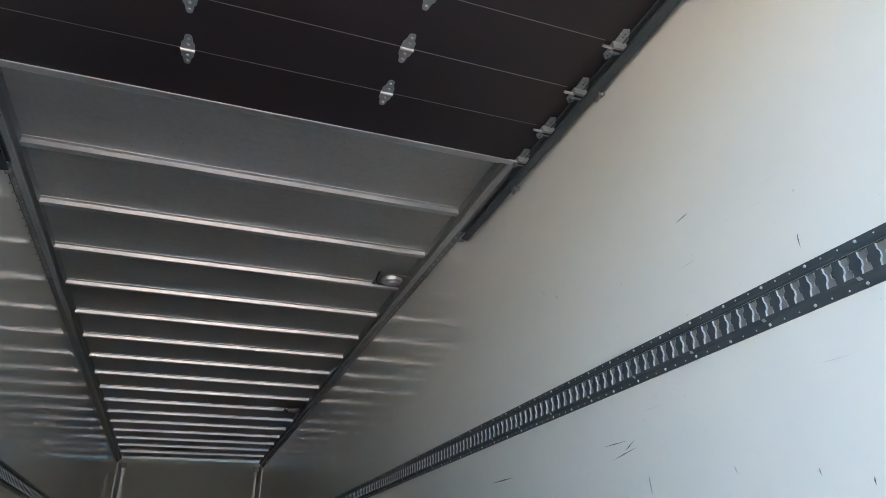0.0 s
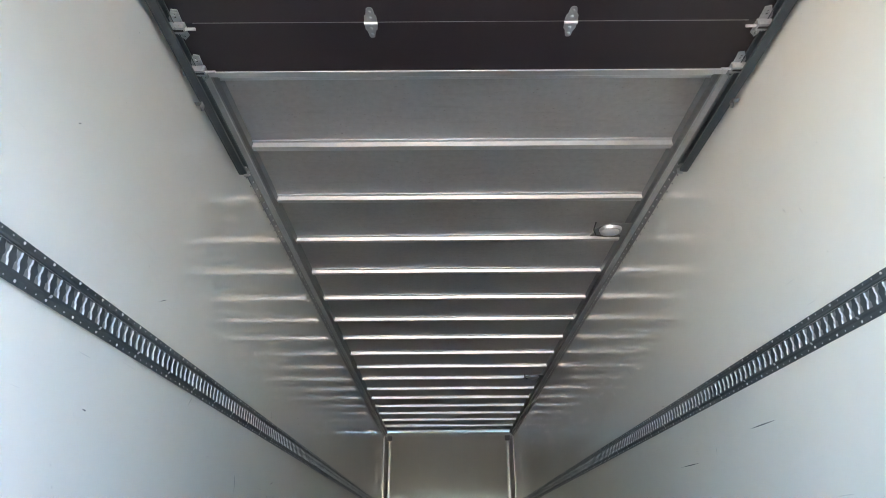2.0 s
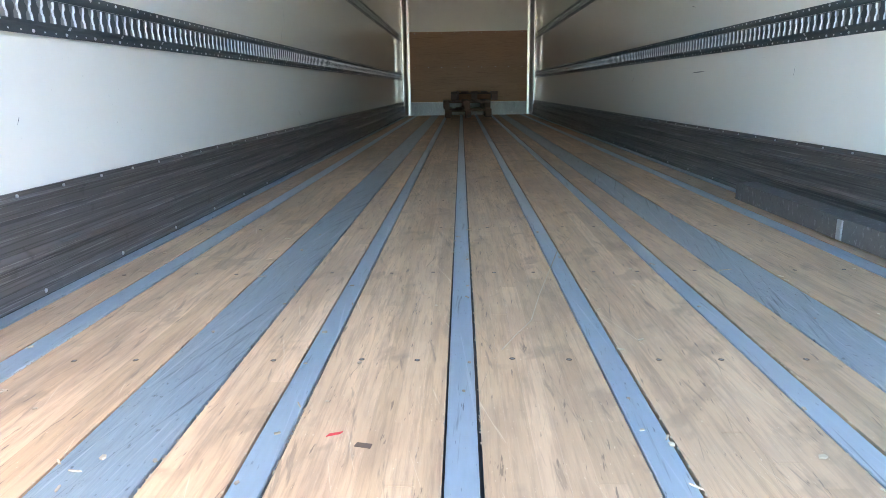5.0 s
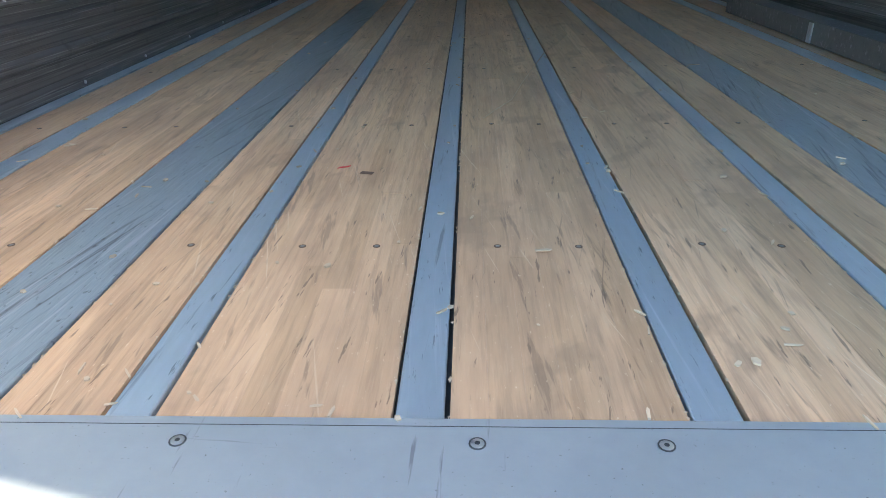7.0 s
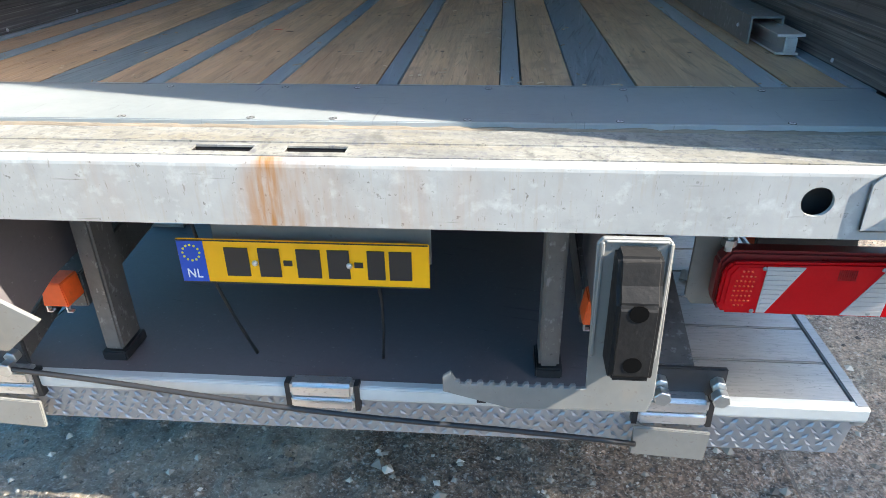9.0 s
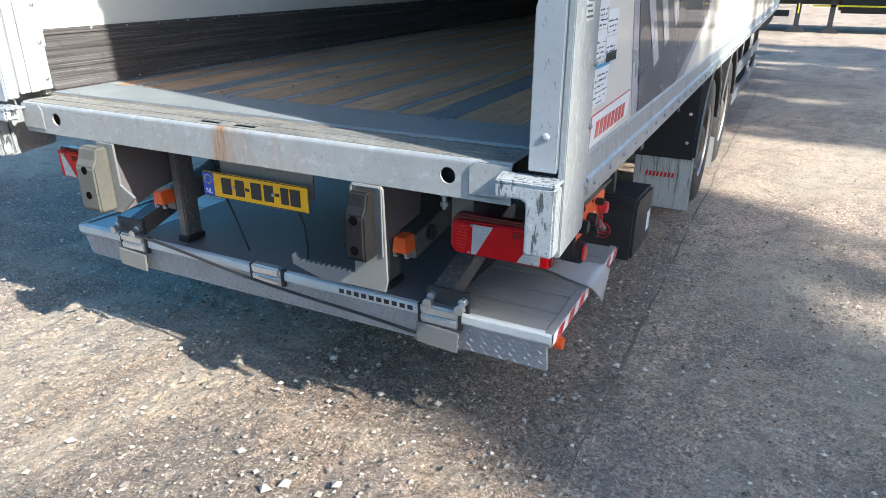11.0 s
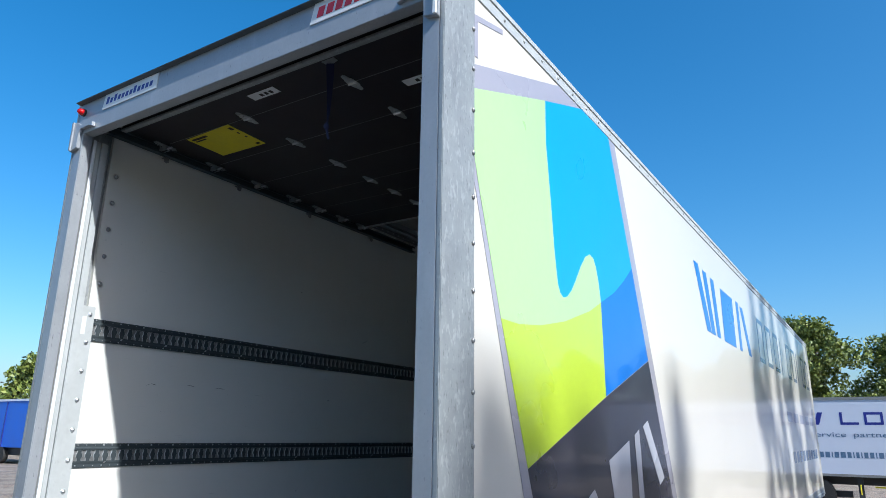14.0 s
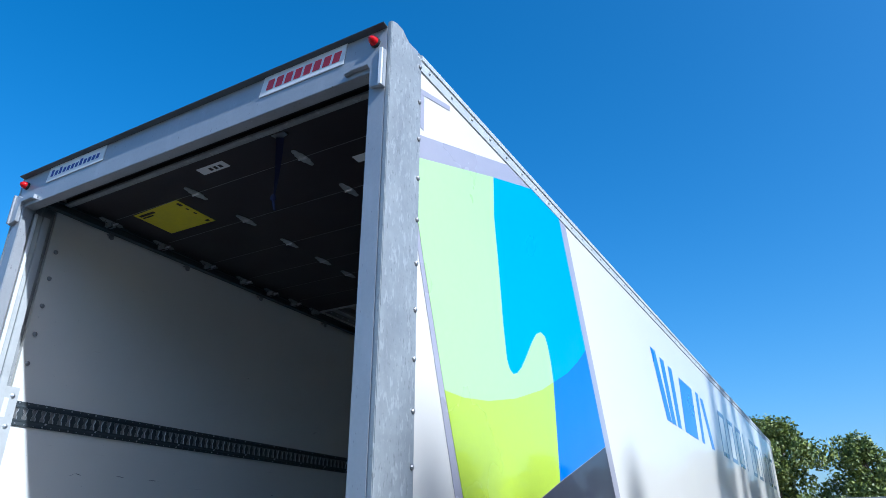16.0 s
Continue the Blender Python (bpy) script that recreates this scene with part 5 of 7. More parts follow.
# ---- tail lamps ----
def tail_lamp(s):
    t = thing("tail_lamp", "red rear combination lamp with a clear reversing triangle", "tail lamp", group="rear lamps")
    x0, x1, y, z0, z1 = 0.842, 1.20, 0.19, 0.815, 0.945

    def pr(pts, a, c):
        return Build().prism([(s * px, pz) for px, pz in pts], "y", a, c)
    part("housing", pr([(x0, z0 + 0.02), (x0 + 0.015, z0 - 0.006), (x1, z0 - 0.006), (x1, z1 + 0.006), (x0 + 0.02, z1 + 0.006), (x0, z1 - 0.02)], y + 0.004, y + 0.045), M_DKRED, t, bevel=0.006)
    part("red_lens", pr([(x0 + 0.004, z0 + 0.02), (x0 + 0.02, z0), (x1 - 0.004, z0), (x1 - 0.004, z1 - 0.006), (x0 + 0.022, z1 - 0.012), (x0 + 0.008, z1 - 0.03)], y - 0.012, y + 0.0035), M_REDL, t, bevel=0.005)
    sb_ = pr([(x0 + 0.018, z0 + 0.024), (x0 + 0.026, z0 + 0.010), (x0 + 0.064, z0 + 0.010), (x0 + 0.078, z1 - 0.02), (x0 + 0.032, z1 - 0.02), (x0 + 0.02, z1 - 0.04)], y - 0.0142, y - 0.0122)
    signal = part("signal_lens", sb_, M_REDL, t)
    dots = Build()
    for i in range(5):
        for j in range(8):
            if (i, j) not in ((0, 0), (0, 7), (4, 0), (4, 7), (0, 6)):
                dots.dome((s * (x0 + 0.029 + 0.0082 * i + 0.0009 * j), y - 0.0143, z0 + 0.022 + 0.0112 * j), (0, -1, 0), 0.0026, 0.0016, 5)
    part("bulb_dots", dots, M_AMBL, signal, "orange light seen through the lens")
    part("clear_lens", pr([(x0 + 0.083, z0 + 0.006), (x0 + 0.100, z0 + 0.006), (x0 + 0.160, z1 - 0.018), (x0 + 0.087, z1 - 0.018)], y - 0.0145, y - 0.0125), M_WHTL, t)
    part("clear_lens", pr([(x0 + 0.247, z0 + 0.006), (x0 + 0.325, z0 + 0.006), (x0 + 0.333, z1 - 0.02), (x0 + 0.312, z1 - 0.02)], y - 0.0145, y - 0.0125), M_WHTL, t)
    lines = Build()
    for i in range(9):
        lines.box(*sorted((s * (x0 + 0.225 + 0.004 * i), s * (x0 + 0.2262 + 0.004 * i))), y - 0.0135, y - 0.0121, z1 - 0.045, z1 - 0.022)
    part("moulded_lines", lines, M_DKRED, t)
    for k in range(9):
        z = z0 + 0.014 + 0.0108 * k
        f_ = (z - z0 - 0.006) / 0.106
        part("lens_rib", pr([(x0 + 0.087, z), (x0 + 0.098 + 0.058 * f_, z), (x0 + 0.098 + 0.058 * f_, z + 0.004), (x0 + 0.087, z + 0.004)], y - 0.0165, y - 0.0146), M_WHTL, t)
        part("lens_rib", pr([(x0 + 0.253 + 0.062 * f_, z), (x0 + 0.322 + 0.008 * f_, z), (x0 + 0.322 + 0.008 * f_, z + 0.004), (x0 + 0.253 + 0.062 * f_, z + 0.004)], y - 0.0165, y - 0.0146), M_WHTL, t)
    for dx, dz2 in ((0.074, 0.010), (0.082, 0.108), (0.30, 0.012), (0.305, 0.112)):
        part("screw", Build().dome((s * (x0 + dx), y - 0.0145, z0 + dz2), (0, -1, 0), 0.005, 0.003, 6), M_CANT, t)
    part("mount", pr([(x0 - 0.035, z0 - 0.01), (x0 - 0.02, z0 - 0.03), (x0 + 0.05, z0 - 0.03), (x0 + 0.05, 1.065), (x0 - 0.03, 1.065)], y + 0.071, y + 0.08), M_CREAM, t)
    b = Build()
    for z, r in ((1.064, 0.016), (1.035, 0.014), (1.0, 0.014)):
        b.cyl((s * (x0 - 0.006), y - 0.04, z - 0.014), (s * (x0 - 0.006), y - 0.04, z), r, 6)
    b.cyl((s * (x0 - 0.006), y - 0.04, 0.975), (s * (x0 - 0.006), y - 0.04, 1.066), 0.0075, 8)
    part("bolt", b, M_ZINC, t)


tail_lamp(1)
tail_lamp(-1)

# ---- folded tail lift platform under the beam ----
lift = thing("tail_lift", "folded aluminium tail lift platform with tread plate edge", "tail lift")
LX0, LX1, LY, LZ = -1.17, 1.222, 0.19, 0.57
part("deck", Build().box(-0.80, 0.80, LY + 0.02, 1.75, LZ - 0.03, LZ), M_DECK, lift, "anthracite coated platform deck")
for k in range(6):
    y0 = LY + 0.02 + 0.145 * k
    part("plank", Build().box(0.802, LX1 - 0.03, y0, y0 + 0.140, LZ - 0.03, LZ + 0.001), M_ALU, lift, bevel=0.003)
    part("plank", Build().box(LX0 + 0.03, -0.802, y0, y0 + 0.142, LZ - 0.03, LZ + 0.001), M_ALU, lift, bevel=0.003)
for x in (LX0, LX1 - 0.028):
    part("side_rail", Build().box(x, x + 0.028, LY, 1.08, LZ - 0.05, LZ + 0.006), M_ALU, lift, bevel=0.003)
for k in range(9):
    part("rib", Build().box(-0.80, -0.69, 1.0 + 0.022 * k, 1.012 + 0.022 * k, LZ, LZ + 0.012), M_CANT, lift)
part("edge_profile", Build().prism([(LY, LZ - 0.038), (LY - 0.006, LZ - 0.03), (LY - 0.006, LZ), (LY, LZ + 0.004), (LY + 0.022, LZ + 0.004), (LY + 0.022, LZ - 0.038)], "x", LX0, LX1), M_PALEG, lift, "pale aluminium edge profile", bevel=0.002)
TR0, TR1 = LX0 + 0.02, LX1 - 0.02
# lower flap of raised diamond tread plate, leaning slightly
lower = part("tread_flap", Build().add([(TR0, LY + 0.006, LZ - 0.042), (TR1, LY + 0.006, LZ - 0.042), (TR1, LY + 0.03, LZ - 0.158), (TR0, LY + 0.03, LZ - 0.158),
                                        (TR0, LY + 0.02, LZ - 0.042), (TR1, LY + 0.02, LZ - 0.042), (TR1, LY + 0.044, LZ - 0.158), (TR0, LY + 0.044, LZ - 0.158)],
                                       [(0, 3, 2, 1), (4, 5, 6, 7), (0, 1, 5, 4), (3, 7, 6, 2), (0, 4, 7, 3), (1, 2, 6, 5)]), M_TREAD, lift, "galvanised diamond tread plate")
tb = Build()
nx_, nz_ = 84, 5
for j in range(nz_):
    for i in range(nx_):
        x = TR0 + 0.018 + (i + 0.5 * (j % 2)) * 0.0277
        z = LZ - 0.055 - j * 0.022
        y = LY + 0.006 + (LZ - 0.042 - z) / 0.116 * 0.024
        a = 0.75 if (i + j) % 2 else -0.75
        ca, sa = math.cos(a), math.sin(a)
        L_, W_ = 0.0140, 0.0048
        tb.add([(x - L_ * ca, y, z - L_ * sa), (x + W_ * sa, y - 0.0045, z - W_ * ca), (x + L_ * ca, y, z + L_ * sa), (x - W_ * sa, y - 0.0045, z + W_ * ca)], [(0, 1, 2), (0, 2, 3)])
tread = part("tread_relief", tb, M_TREAD, lift, "raised tread lugs")
tread["kind"] = "stuff"
for xc in (-0.785, 0.0, 0.80):
    b = Build().box(xc - 0.075, xc + 0.075, LY - 0.022, LY + 0.02, LZ - 0.02, LZ + 0.02)
    hb_ = part("hinge_block", b, M_STEEL, lift, "bright steel hinge block", bevel=0.008)
    part("hinge_lower", Build().box(xc - 0.075, xc + 0.075, LY - 0.018, LY + 0.012, LZ - 0.055, LZ - 0.024), M_STEEL, hb_, bevel=0.005)
    for e in (-1, 1):
        part("hinge_gap", Build().box(xc + e * 0.082 - 0.006, xc + e * 0.082 + 0.006, LY - 0.012, LY + 0.014, LZ - 0.06, LZ + 0.014), M_BLACK, hb_)
    if xc:
        e = 1 if xc > 0 else -1
        part("lock_plate", Build().prism([(xc - 0.085, LZ - 0.055), (xc + 0.085, LZ - 0.065), (xc + 0.08, LZ - 0.145), (xc - 0.085, LZ - 0.135)], "y", LY - 0.03, LY - 0.02), M_CREAM, lift, bevel=0.002)
        part("arm_plate", Build().box(*sorted((xc - e * 0.06, xc + e * 0.11)), LY + 0.01, LY + 0.022, LZ + 0.0, LZ + 0.085), M_CHASSIS, lift, bevel=0.003)
        for dx in (-e * 0.035, e * 0.09):
            part("bolt", Build().cyl((xc + dx, LY - 0.012, LZ + 0.05), (xc + dx, LY + 0.012, LZ + 0.05), 0.017, 6).cyl((xc + dx, LY - 0.04, LZ + 0.035), (xc + dx, LY - 0.015, LZ + 0.035), 0.02, 6), M_ZINC, lift, bevel=0.002, segs=1)
        part("arm", Build().prism([(LY + 0.022, LZ + 0.004), (LY + 0.022, LZ + 0.085), (0.95, LZ + 0.30), (0.95, LZ + 0.22)], "x", xc - 0.04, xc + 0.04), M_TUBE, lift, bevel=0.004)
for xc, w in ((-0.535, 0.0235), (0.525, 0.0235)):
    b = Build().prism([(xc - w, 0.255), (xc + w, 0.255), (xc + w, 0.345), (xc - w, 0.345)], "z", LZ + 0.03, 1.066)
    leg = part("support_tube", b, M_TUBE, lift, "square galvanised support tube", bevel=0.006)
    part("foot", Build().box(xc - w - 0.008, xc + w + 0.008, 0.248, 0.352, LZ + 0.002, LZ + 0.03), M_BLACK, leg, bevel=0.004)
for k in range(7):
    x = LX1 - 0.001
    y0 = LY + 0.05 + 0.13 * k
    if k == 0:
        part("warning_strip", Build().box(x + 0.0012, x + 0.0018, LY + 0.02, 1.07, LZ - 0.046, LZ - 0.002), M_WINK, lift)
    part("warning_mark", Build().prism([(y0, LZ - 0.045), (y0 + 0.065, LZ - 0.045), (y0 + 0.095, LZ - 0.004), (y0 + 0.03, LZ - 0.004)], "x", x + 0.0022, x + 0.003), M_REDV, lift)
for k in range(10):
    part("brand_mark", Build().box(0.36 + 0.034 * k, 0.382 + 0.034 * k, LY - 0.0072, LY - 0.0062, LZ - 0.024, LZ - 0.006), M_INK, lift)
part("side_lamp", Build().cyl((LX1 + 0.002, LY + 0.14, LZ - 0.1), (LX1 - 0.03, LY + 0.14, LZ - 0.1), 0.024, 12), M_ORANGE, lift)

for s in (-1, 1):
    o = thing("lift_reflector", "orange reflector box on the end of the lift arm", "reflector", group="orange reflectors")
    x = s * 0.618
    part("box", Build().prism([(x - 0.032, 0.748), (x + 0.032, 0.748), (x + 0.026, 0.81), (x - 0.022, 0.81)], "y", 0.215, 0.282), M_ORANGE, o, bevel=0.003)
    for dx in (-0.028, 0.02):
        part("bracket", Build().box(x + dx, x + dx + 0.004, 0.218, 0.23, 0.734, 0.748).box(x + dx, x + dx + 0.014, 0.218, 0.23, 0.731, 0.734), M_STEEL, o)
    part("arm", Build().prism([(0.283, 0.705), (0.283, 0.80), (1.15, 0.93), (1.15, 0.82)], "x", x - 0.028, x + 0.03), M_TUBE, o, bevel=0.004)
    part("pivot", Build().cyl((x + s * 0.03, 0.40, 0.775), (x + s * 0.045, 0.40, 0.775), 0.032, 14).cyl((x + s * 0.045, 0.40, 0.775), (x + s * 0.055, 0.40, 0.775), 0.016, 6), M_CHASSIS, o)

# cables
c = thing("cable", "black rubber cable lying along the platform edge", "cable", group="cables")
pts = []
for k in range(25):
    u = k / 24
    pts.append((-0.80 + 1.52 * u, 0.158 - 0.012 * u, 0.612 - 0.135 * u - 0.012 * math.sin(math.pi * u) + 0.004 * math.sin(9 * u)))
part("sheath", Build().tube(pts, 0.0065, 8), M_BLACK, c, smooth=True)
for x, dx in ((-0.245, 0.055), (0.135, -0.008)):
    c = thing("cable", "thin black cable hanging behind the number plate", "cable", group="cables")
    part("sheath", Build().tube([(x, 0.19, 1.04), (x - 0.004, 0.24, 0.86), (x, 0.28, 0.755), (x + dx * 0.4, 0.295, 0.66), (x + dx, 0.295, LZ + 0.008)], 0.0042, 6), M_BLACK, c, smooth=True)

# crumpled grey sheet on the platform's end
sh = thing("plastic_sheet", "creased grey plastic sheet over the platform corner", "sheet")
b = Build()
N = 18


def between(p, q, u):
    return Vector(p).lerp(Vector(q), u)


for j in range(N + 1):
    for i in range(N + 1):
        u, w = i / N, j / N
        if u < 0.72:
            f_, r_ = between((0.93, 0.73, 0.578), (1.238, 0.60, 0.583), u / 0.72), between((0.95, 0.785, 0.578), (1.236, 0.835, 0.588), u / 0.72)
        else:
            k = (u - 0.72) / 0.28
            f_, r_ = between((1.238, 0.60, 0.583), (1.262, 0.725, 0.465), k), between((1.236, 0.835, 0.588), (1.254, 0.845, 0.565), k)
        p = f_.lerp(r_, w)
        p.z += 0.022 * math.sin(math.pi * w) * math.sin(math.pi * min(1.0, u / 0.9)) + 0.006 * math.sin(9 * u + 4 * w) * u
        b.v.append(tuple(p))
for j in range(N):
    for i in range(N):
        q = j * (N + 1) + i
        b.f.append((q, q + 1, q + N + 2, q + N + 1))
b.s = [0] * len(b.f)
so = part("sheet", b, M_SHEET, sh, smooth=True)
md = so.modifiers.new("thick", "SOLIDIFY")
md.thickness = 0.004

# ---- control box, battery box and chassis ----
cb_ = thing("control_box", "orange lift control box with black lid and red knobs", "control box")
part("body", Build().box(1.02, 1.20, 0.42, 0.86, 0.80, 0.93), M_ORANGE, cb_, bevel=0.008)
part("back_panel", Build().box(0.99, 1.215, 0.405, 0.418, 0.785, 0.96), M_BLACK, cb_, bevel=0.004)
part("lid", Build().prism([(0.40, 0.935), (0.88, 0.925), (0.88, 0.95), (0.42, 0.985)], "x", 0.98, 1.22), M_BLACK, cb_, bevel=0.008)
for y, z, r, m in ((0.50, 0.86, 0.026, M_BLACK), (0.62, 0.85, 0.024, M_BLACK), (0.78, 0.85, 0.024, M_REDV), (0.72, 0.89, 0.014, M_BLACK)):
    part("knob", Build().cyl((1.20, y, z), (1.235, y, z), r, 14), m, cb_, bevel=0.003)
part("socket", Build().cyl((1.05, 0.52, 0.76), (1.225, 0.50, 0.76), 0.042, 16), M_BLACK, cb_, bevel=0.005)
part("socket_cap", Build().cyl((1.226, 0.50, 0.76), (1.234, 0.50, 0.76), 0.03, 16), M_REDV, cb_)
part("label", Build().box(1.2005, 1.202, 0.66, 0.72, 0.815, 0.85), M_LABEL, cb_)
part("lever", Build().cyl((1.19, 0.80, 0.79), (1.215, 0.83, 0.74), 0.012, 8), M_TUBE, cb_)
part("pull_ring", Build().tube([(1.206, 0.80 + 0.022 * math.cos(0.52 * k), 0.80 + 0.045 * math.sin(0.52 * k)) for k in range(13)], 0.004, 6), M_REDV, cb_, "red plastic pull ring")
for y_, z_, r_ in ((0.455, 0.90, 0.012), (0.56, 0.905, 0.009), (0.84, 0.91, 0.010), (0.67, 0.905, 0.007), (0.46, 0.825, 0.008)):
    part("dark_hole", Build().cyl((1.2005, y_, z_), (1.203, y_, z_), r_, 10), M_INK, cb_)
part("control_cable", Build().tube([(1.17, 0.80, 0.80), (1.18, 0.86, 0.70), (1.16, 0.95, 0.66), (1.10, 1.1, 0.80), (1.05, 1.3, 1.0)], 0.01, 7), M_BLACK, cb_, smooth=True)
bb_ = thing("battery_box", "black plastic battery box hung under the floor", "battery box")
part("case", Build().prism([(1.58, 0.30), (1.60, 0.58), (1.66, 0.625), (2.04, 0.60), (2.06, 0.28)], "x", 0.82, 1.20), M_BLACK, bb_, bevel=0.015)
bd = part("badge", Build().cyl((1.04, 1.5895, 0.45), (1.04, 1.582, 0.45), 0.042, 24), M_REDV, bb_, "round dark badge with a red rim")
part("badge_face", Build().cyl((1.04, 1.5815, 0.45), (1.04, 1.580, 0.45), 0.036, 24), M_INK, bd)
for dz_, w in ((0.01, 0.012), (-0.004, 0.022), (-0.016, 0.018)):
    part("badge_bar", Build().box(1.04 - w, 1.04 + w, 1.5780, 1.5795, 0.45 + dz_ - 0.003, 0.45 + dz_ + 0.003), M_REDV, bd)
part("label", Build().box(1.2005, 1.202, 1.92, 2.0, 0.36, 0.47), M_LABEL, bb_)
part("hanger", Build().box(1.0, 1.05, 1.7, 1.75, 0.62, 1.06), M_CHASSIS, bb_)

ch = thing("chassis", "dark steel trailer chassis with axles and beams", "chassis", kind="structure")
for s in (-1, 1):
    part("main_beam", Build().box(s * 0.5 - 0.06, s * 0.5 + 0.06, 1.2, 13.2, 0.72, 1.05), M_CHASSIS, ch)
for k in range(12):
    part("cross_member", Build().box(-1.24, 1.24, 1.3 + k, 1.36 + k, 0.96, 1.055), M_CHASSIS, ch)
for y in (3.75, 5.06):
    part("axle", Build().cyl((-1.0, y, 0.5), (1.0, y, 0.5), 0.07, 14), M_CHASSIS, ch)
    part("air_bag", Build().cyl((0.5, y + 0.35, 0.5), (0.5, y + 0.35, 0.74), 0.14, 14).cyl((-0.5, y + 0.35, 0.5), (-0.5, y + 0.35, 0.74), 0.14, 14), M_BLACK, ch)
for s in (-1, 1):
    part("landing_leg", Build().box(s * 0.9 - 0.06, s * 0.9 + 0.06, 10.6, 10.72, 0.16, 1.05).box(s * 0.9 - 0.14, s * 0.9 + 0.14, 10.54, 10.78, 0.0, 0.16), M_CHASSIS, ch)
part("hose", Build().tube([(1.1, 6.2, 1.05), (1.12, 6.2, 0.80), (1.12, 6.6, 0.78), (1.1, 6.62, 1.05)], 0.02), M_BLACK, ch)


# ---- wheels, wings and flaps ----
def wheel(y, s):
    t = thing("wheel", "truck wheel with worn tyre and dusty steel rim", "wheel", group="trailer wheels", at=(s * 1.09, y, 0.5))
    prof = [(-0.17, 0.28), (-0.175, 0.36), (-0.17, 0.45), (-0.135, 0.492), (-0.06, 0.5), (0.06, 0.5), (0.135, 0.492), (0.17, 0.45), (0.175, 0.36), (0.17, 0.28)]
    b, n = Build(), 40
    for i in range(n):
        a = 2 * math.pi * i / n
        b.v += [(s * x, r * math.cos(a), r * math.sin(a)) for x, r in prof]
    m = len(prof)
    b.f = [(i * m + j, i * m + j + 1, ((i + 1) % n) * m + j + 1, ((i + 1) % n) * m + j) for i in range(n) for j in range(m - 1)]
    b.s = [0] * len(b.f)
    part("tyre", b, M_TYRE, t, smooth=True)
    prof = [(0.150, 0.275), (0.06, 0.262), (-0.01, 0.240), (-0.018, 0.205), (0.02, 0.172), (0.075, 0.162), (0.08, 0.108), (0.15, 0.100), (0.165, 0.07), (0.17, 0.0)]
    b = Build()
    for i in range(n):
        a = 2 * math.pi * i / n
        b.v += [(s * x, r * math.cos(a), r * math.sin(a)) for x, r in prof]
    m = len(prof)
    b.f = [(i * m + j, i * m + j + 1, ((i + 1) % n) * m + j + 1, ((i + 1) % n) * m + j) for i in range(n) for j in range(m - 1)]
    b.s = [0] * len(b.f)
    rim = part("rim", b, M_RIM, t, smooth=True)
    lip = Build()
    for i in range(n):
        a = 2 * math.pi * i / n
        lip.v += [(s * x, r * math.cos(a), r * math.sin(a)) for x, r in ((0.150, 0.272), (0.164, 0.276), (0.167, 0.280), (0.160, 0.284))]
    lip.f = [(i * 4 + j, i * 4 + j + 1, ((i + 1) % n) * 4 + j + 1, ((i + 1) % n) * 4 + j) for i in range(n) for j in range(3)]
    lip.s = [0] * len(lip.f)
    part("rim_lip", lip, M_ALU, rim, "pale rim edge", smooth=True)
    nut = Build().cyl((0, 0, 0), (s * 0.04, 0, 0), 0.015, 6).cyl((s * 0.04, 0, 0), (s * 0.052, 0, 0), 0.009, 6).mesh("wheel_nut", M_RIM)
    pieces("wheel_nut", nut, [shift(s * 0.076, 0.130 * math.cos(2 * math.pi * k / 10), 0.127 * math.sin(2 * math.pi * k / 10)) for k in range(10)], rim)
    hole = Build().cyl((0, 0, 0), (s * 0.006, 0, 0), 0.026, 12).mesh("vent_hole", M_INK)
    pieces("vent_hole", hole, [shift(s * -0.014, 0.203 * math.cos(2 * math.pi * k / 10 + 0.3), 0.200 * math.sin(2 * math.pi * k / 10 + 0.3)) for k in range(10)], rim)


def wing(y, s, flap):
    t = thing("mudguard", "black plastic mudguard over a trailer wheel", "mudguard", group="mudguards", at=(s * 1.06, y, 0.5))
    b, n = Build(), 18
    a0, a1 = radians(8), radians(188 if flap else 165)
    for i in range(n + 1):
        a = a0 + (a1 - a0) * i / n
        c_, s_ = math.cos(a), math.sin(a)
        b.v += [(-0.2, 0.575 * c_, 0.575 * s_), (0.2, 0.575 * c_, 0.575 * s_), (0.2, 0.555 * c_, 0.555 * s_), (0.215, 0.555 * c_, 0.555 * s_),
                (0.215, 0.585 * c_, 0.585 * s_), (-0.2, 0.585 * c_, 0.585 * s_)]
    if s < 0:
        b.v = [(-x, yy, z) for x, yy, z in b.v]
    b.f = [(i * 6 + j, i * 6 + (j + 1) % 6, (i + 1) * 6 + (j + 1) % 6, (i + 1) * 6 + j) for i in range(n) for j in range(6)]
    b.s = [0] * len(b.f)
    part("arch", b, M_BLACK, t)
    # paler lip stands in for the sun's glint along the arch edge
    lip, n = Build(), 24
    for i in range(n + 1):
        a = a0 + (a1 - a0) * i / n
        c_, s_ = math.cos(a), math.sin(a)
        lip.v += [(s * x, r * c_, r * s_) for x, r in ((0.2165, 0.570), (0.224, 0.570), (0.224, 0.583), (0.2165, 0.583))]
    lip.f = [(i * 4 + j, i * 4 + (j + 1) % 4, (i + 1) * 4 + (j + 1) % 4, (i + 1) * 4 + j) for i in range(n) for j in range(4)]
    lip.s = [0] * len(lip.f)
    part("arch_lip", lip, M_CANT, t, "mudguard lip, grey for its sunlit edge glint")
    return t


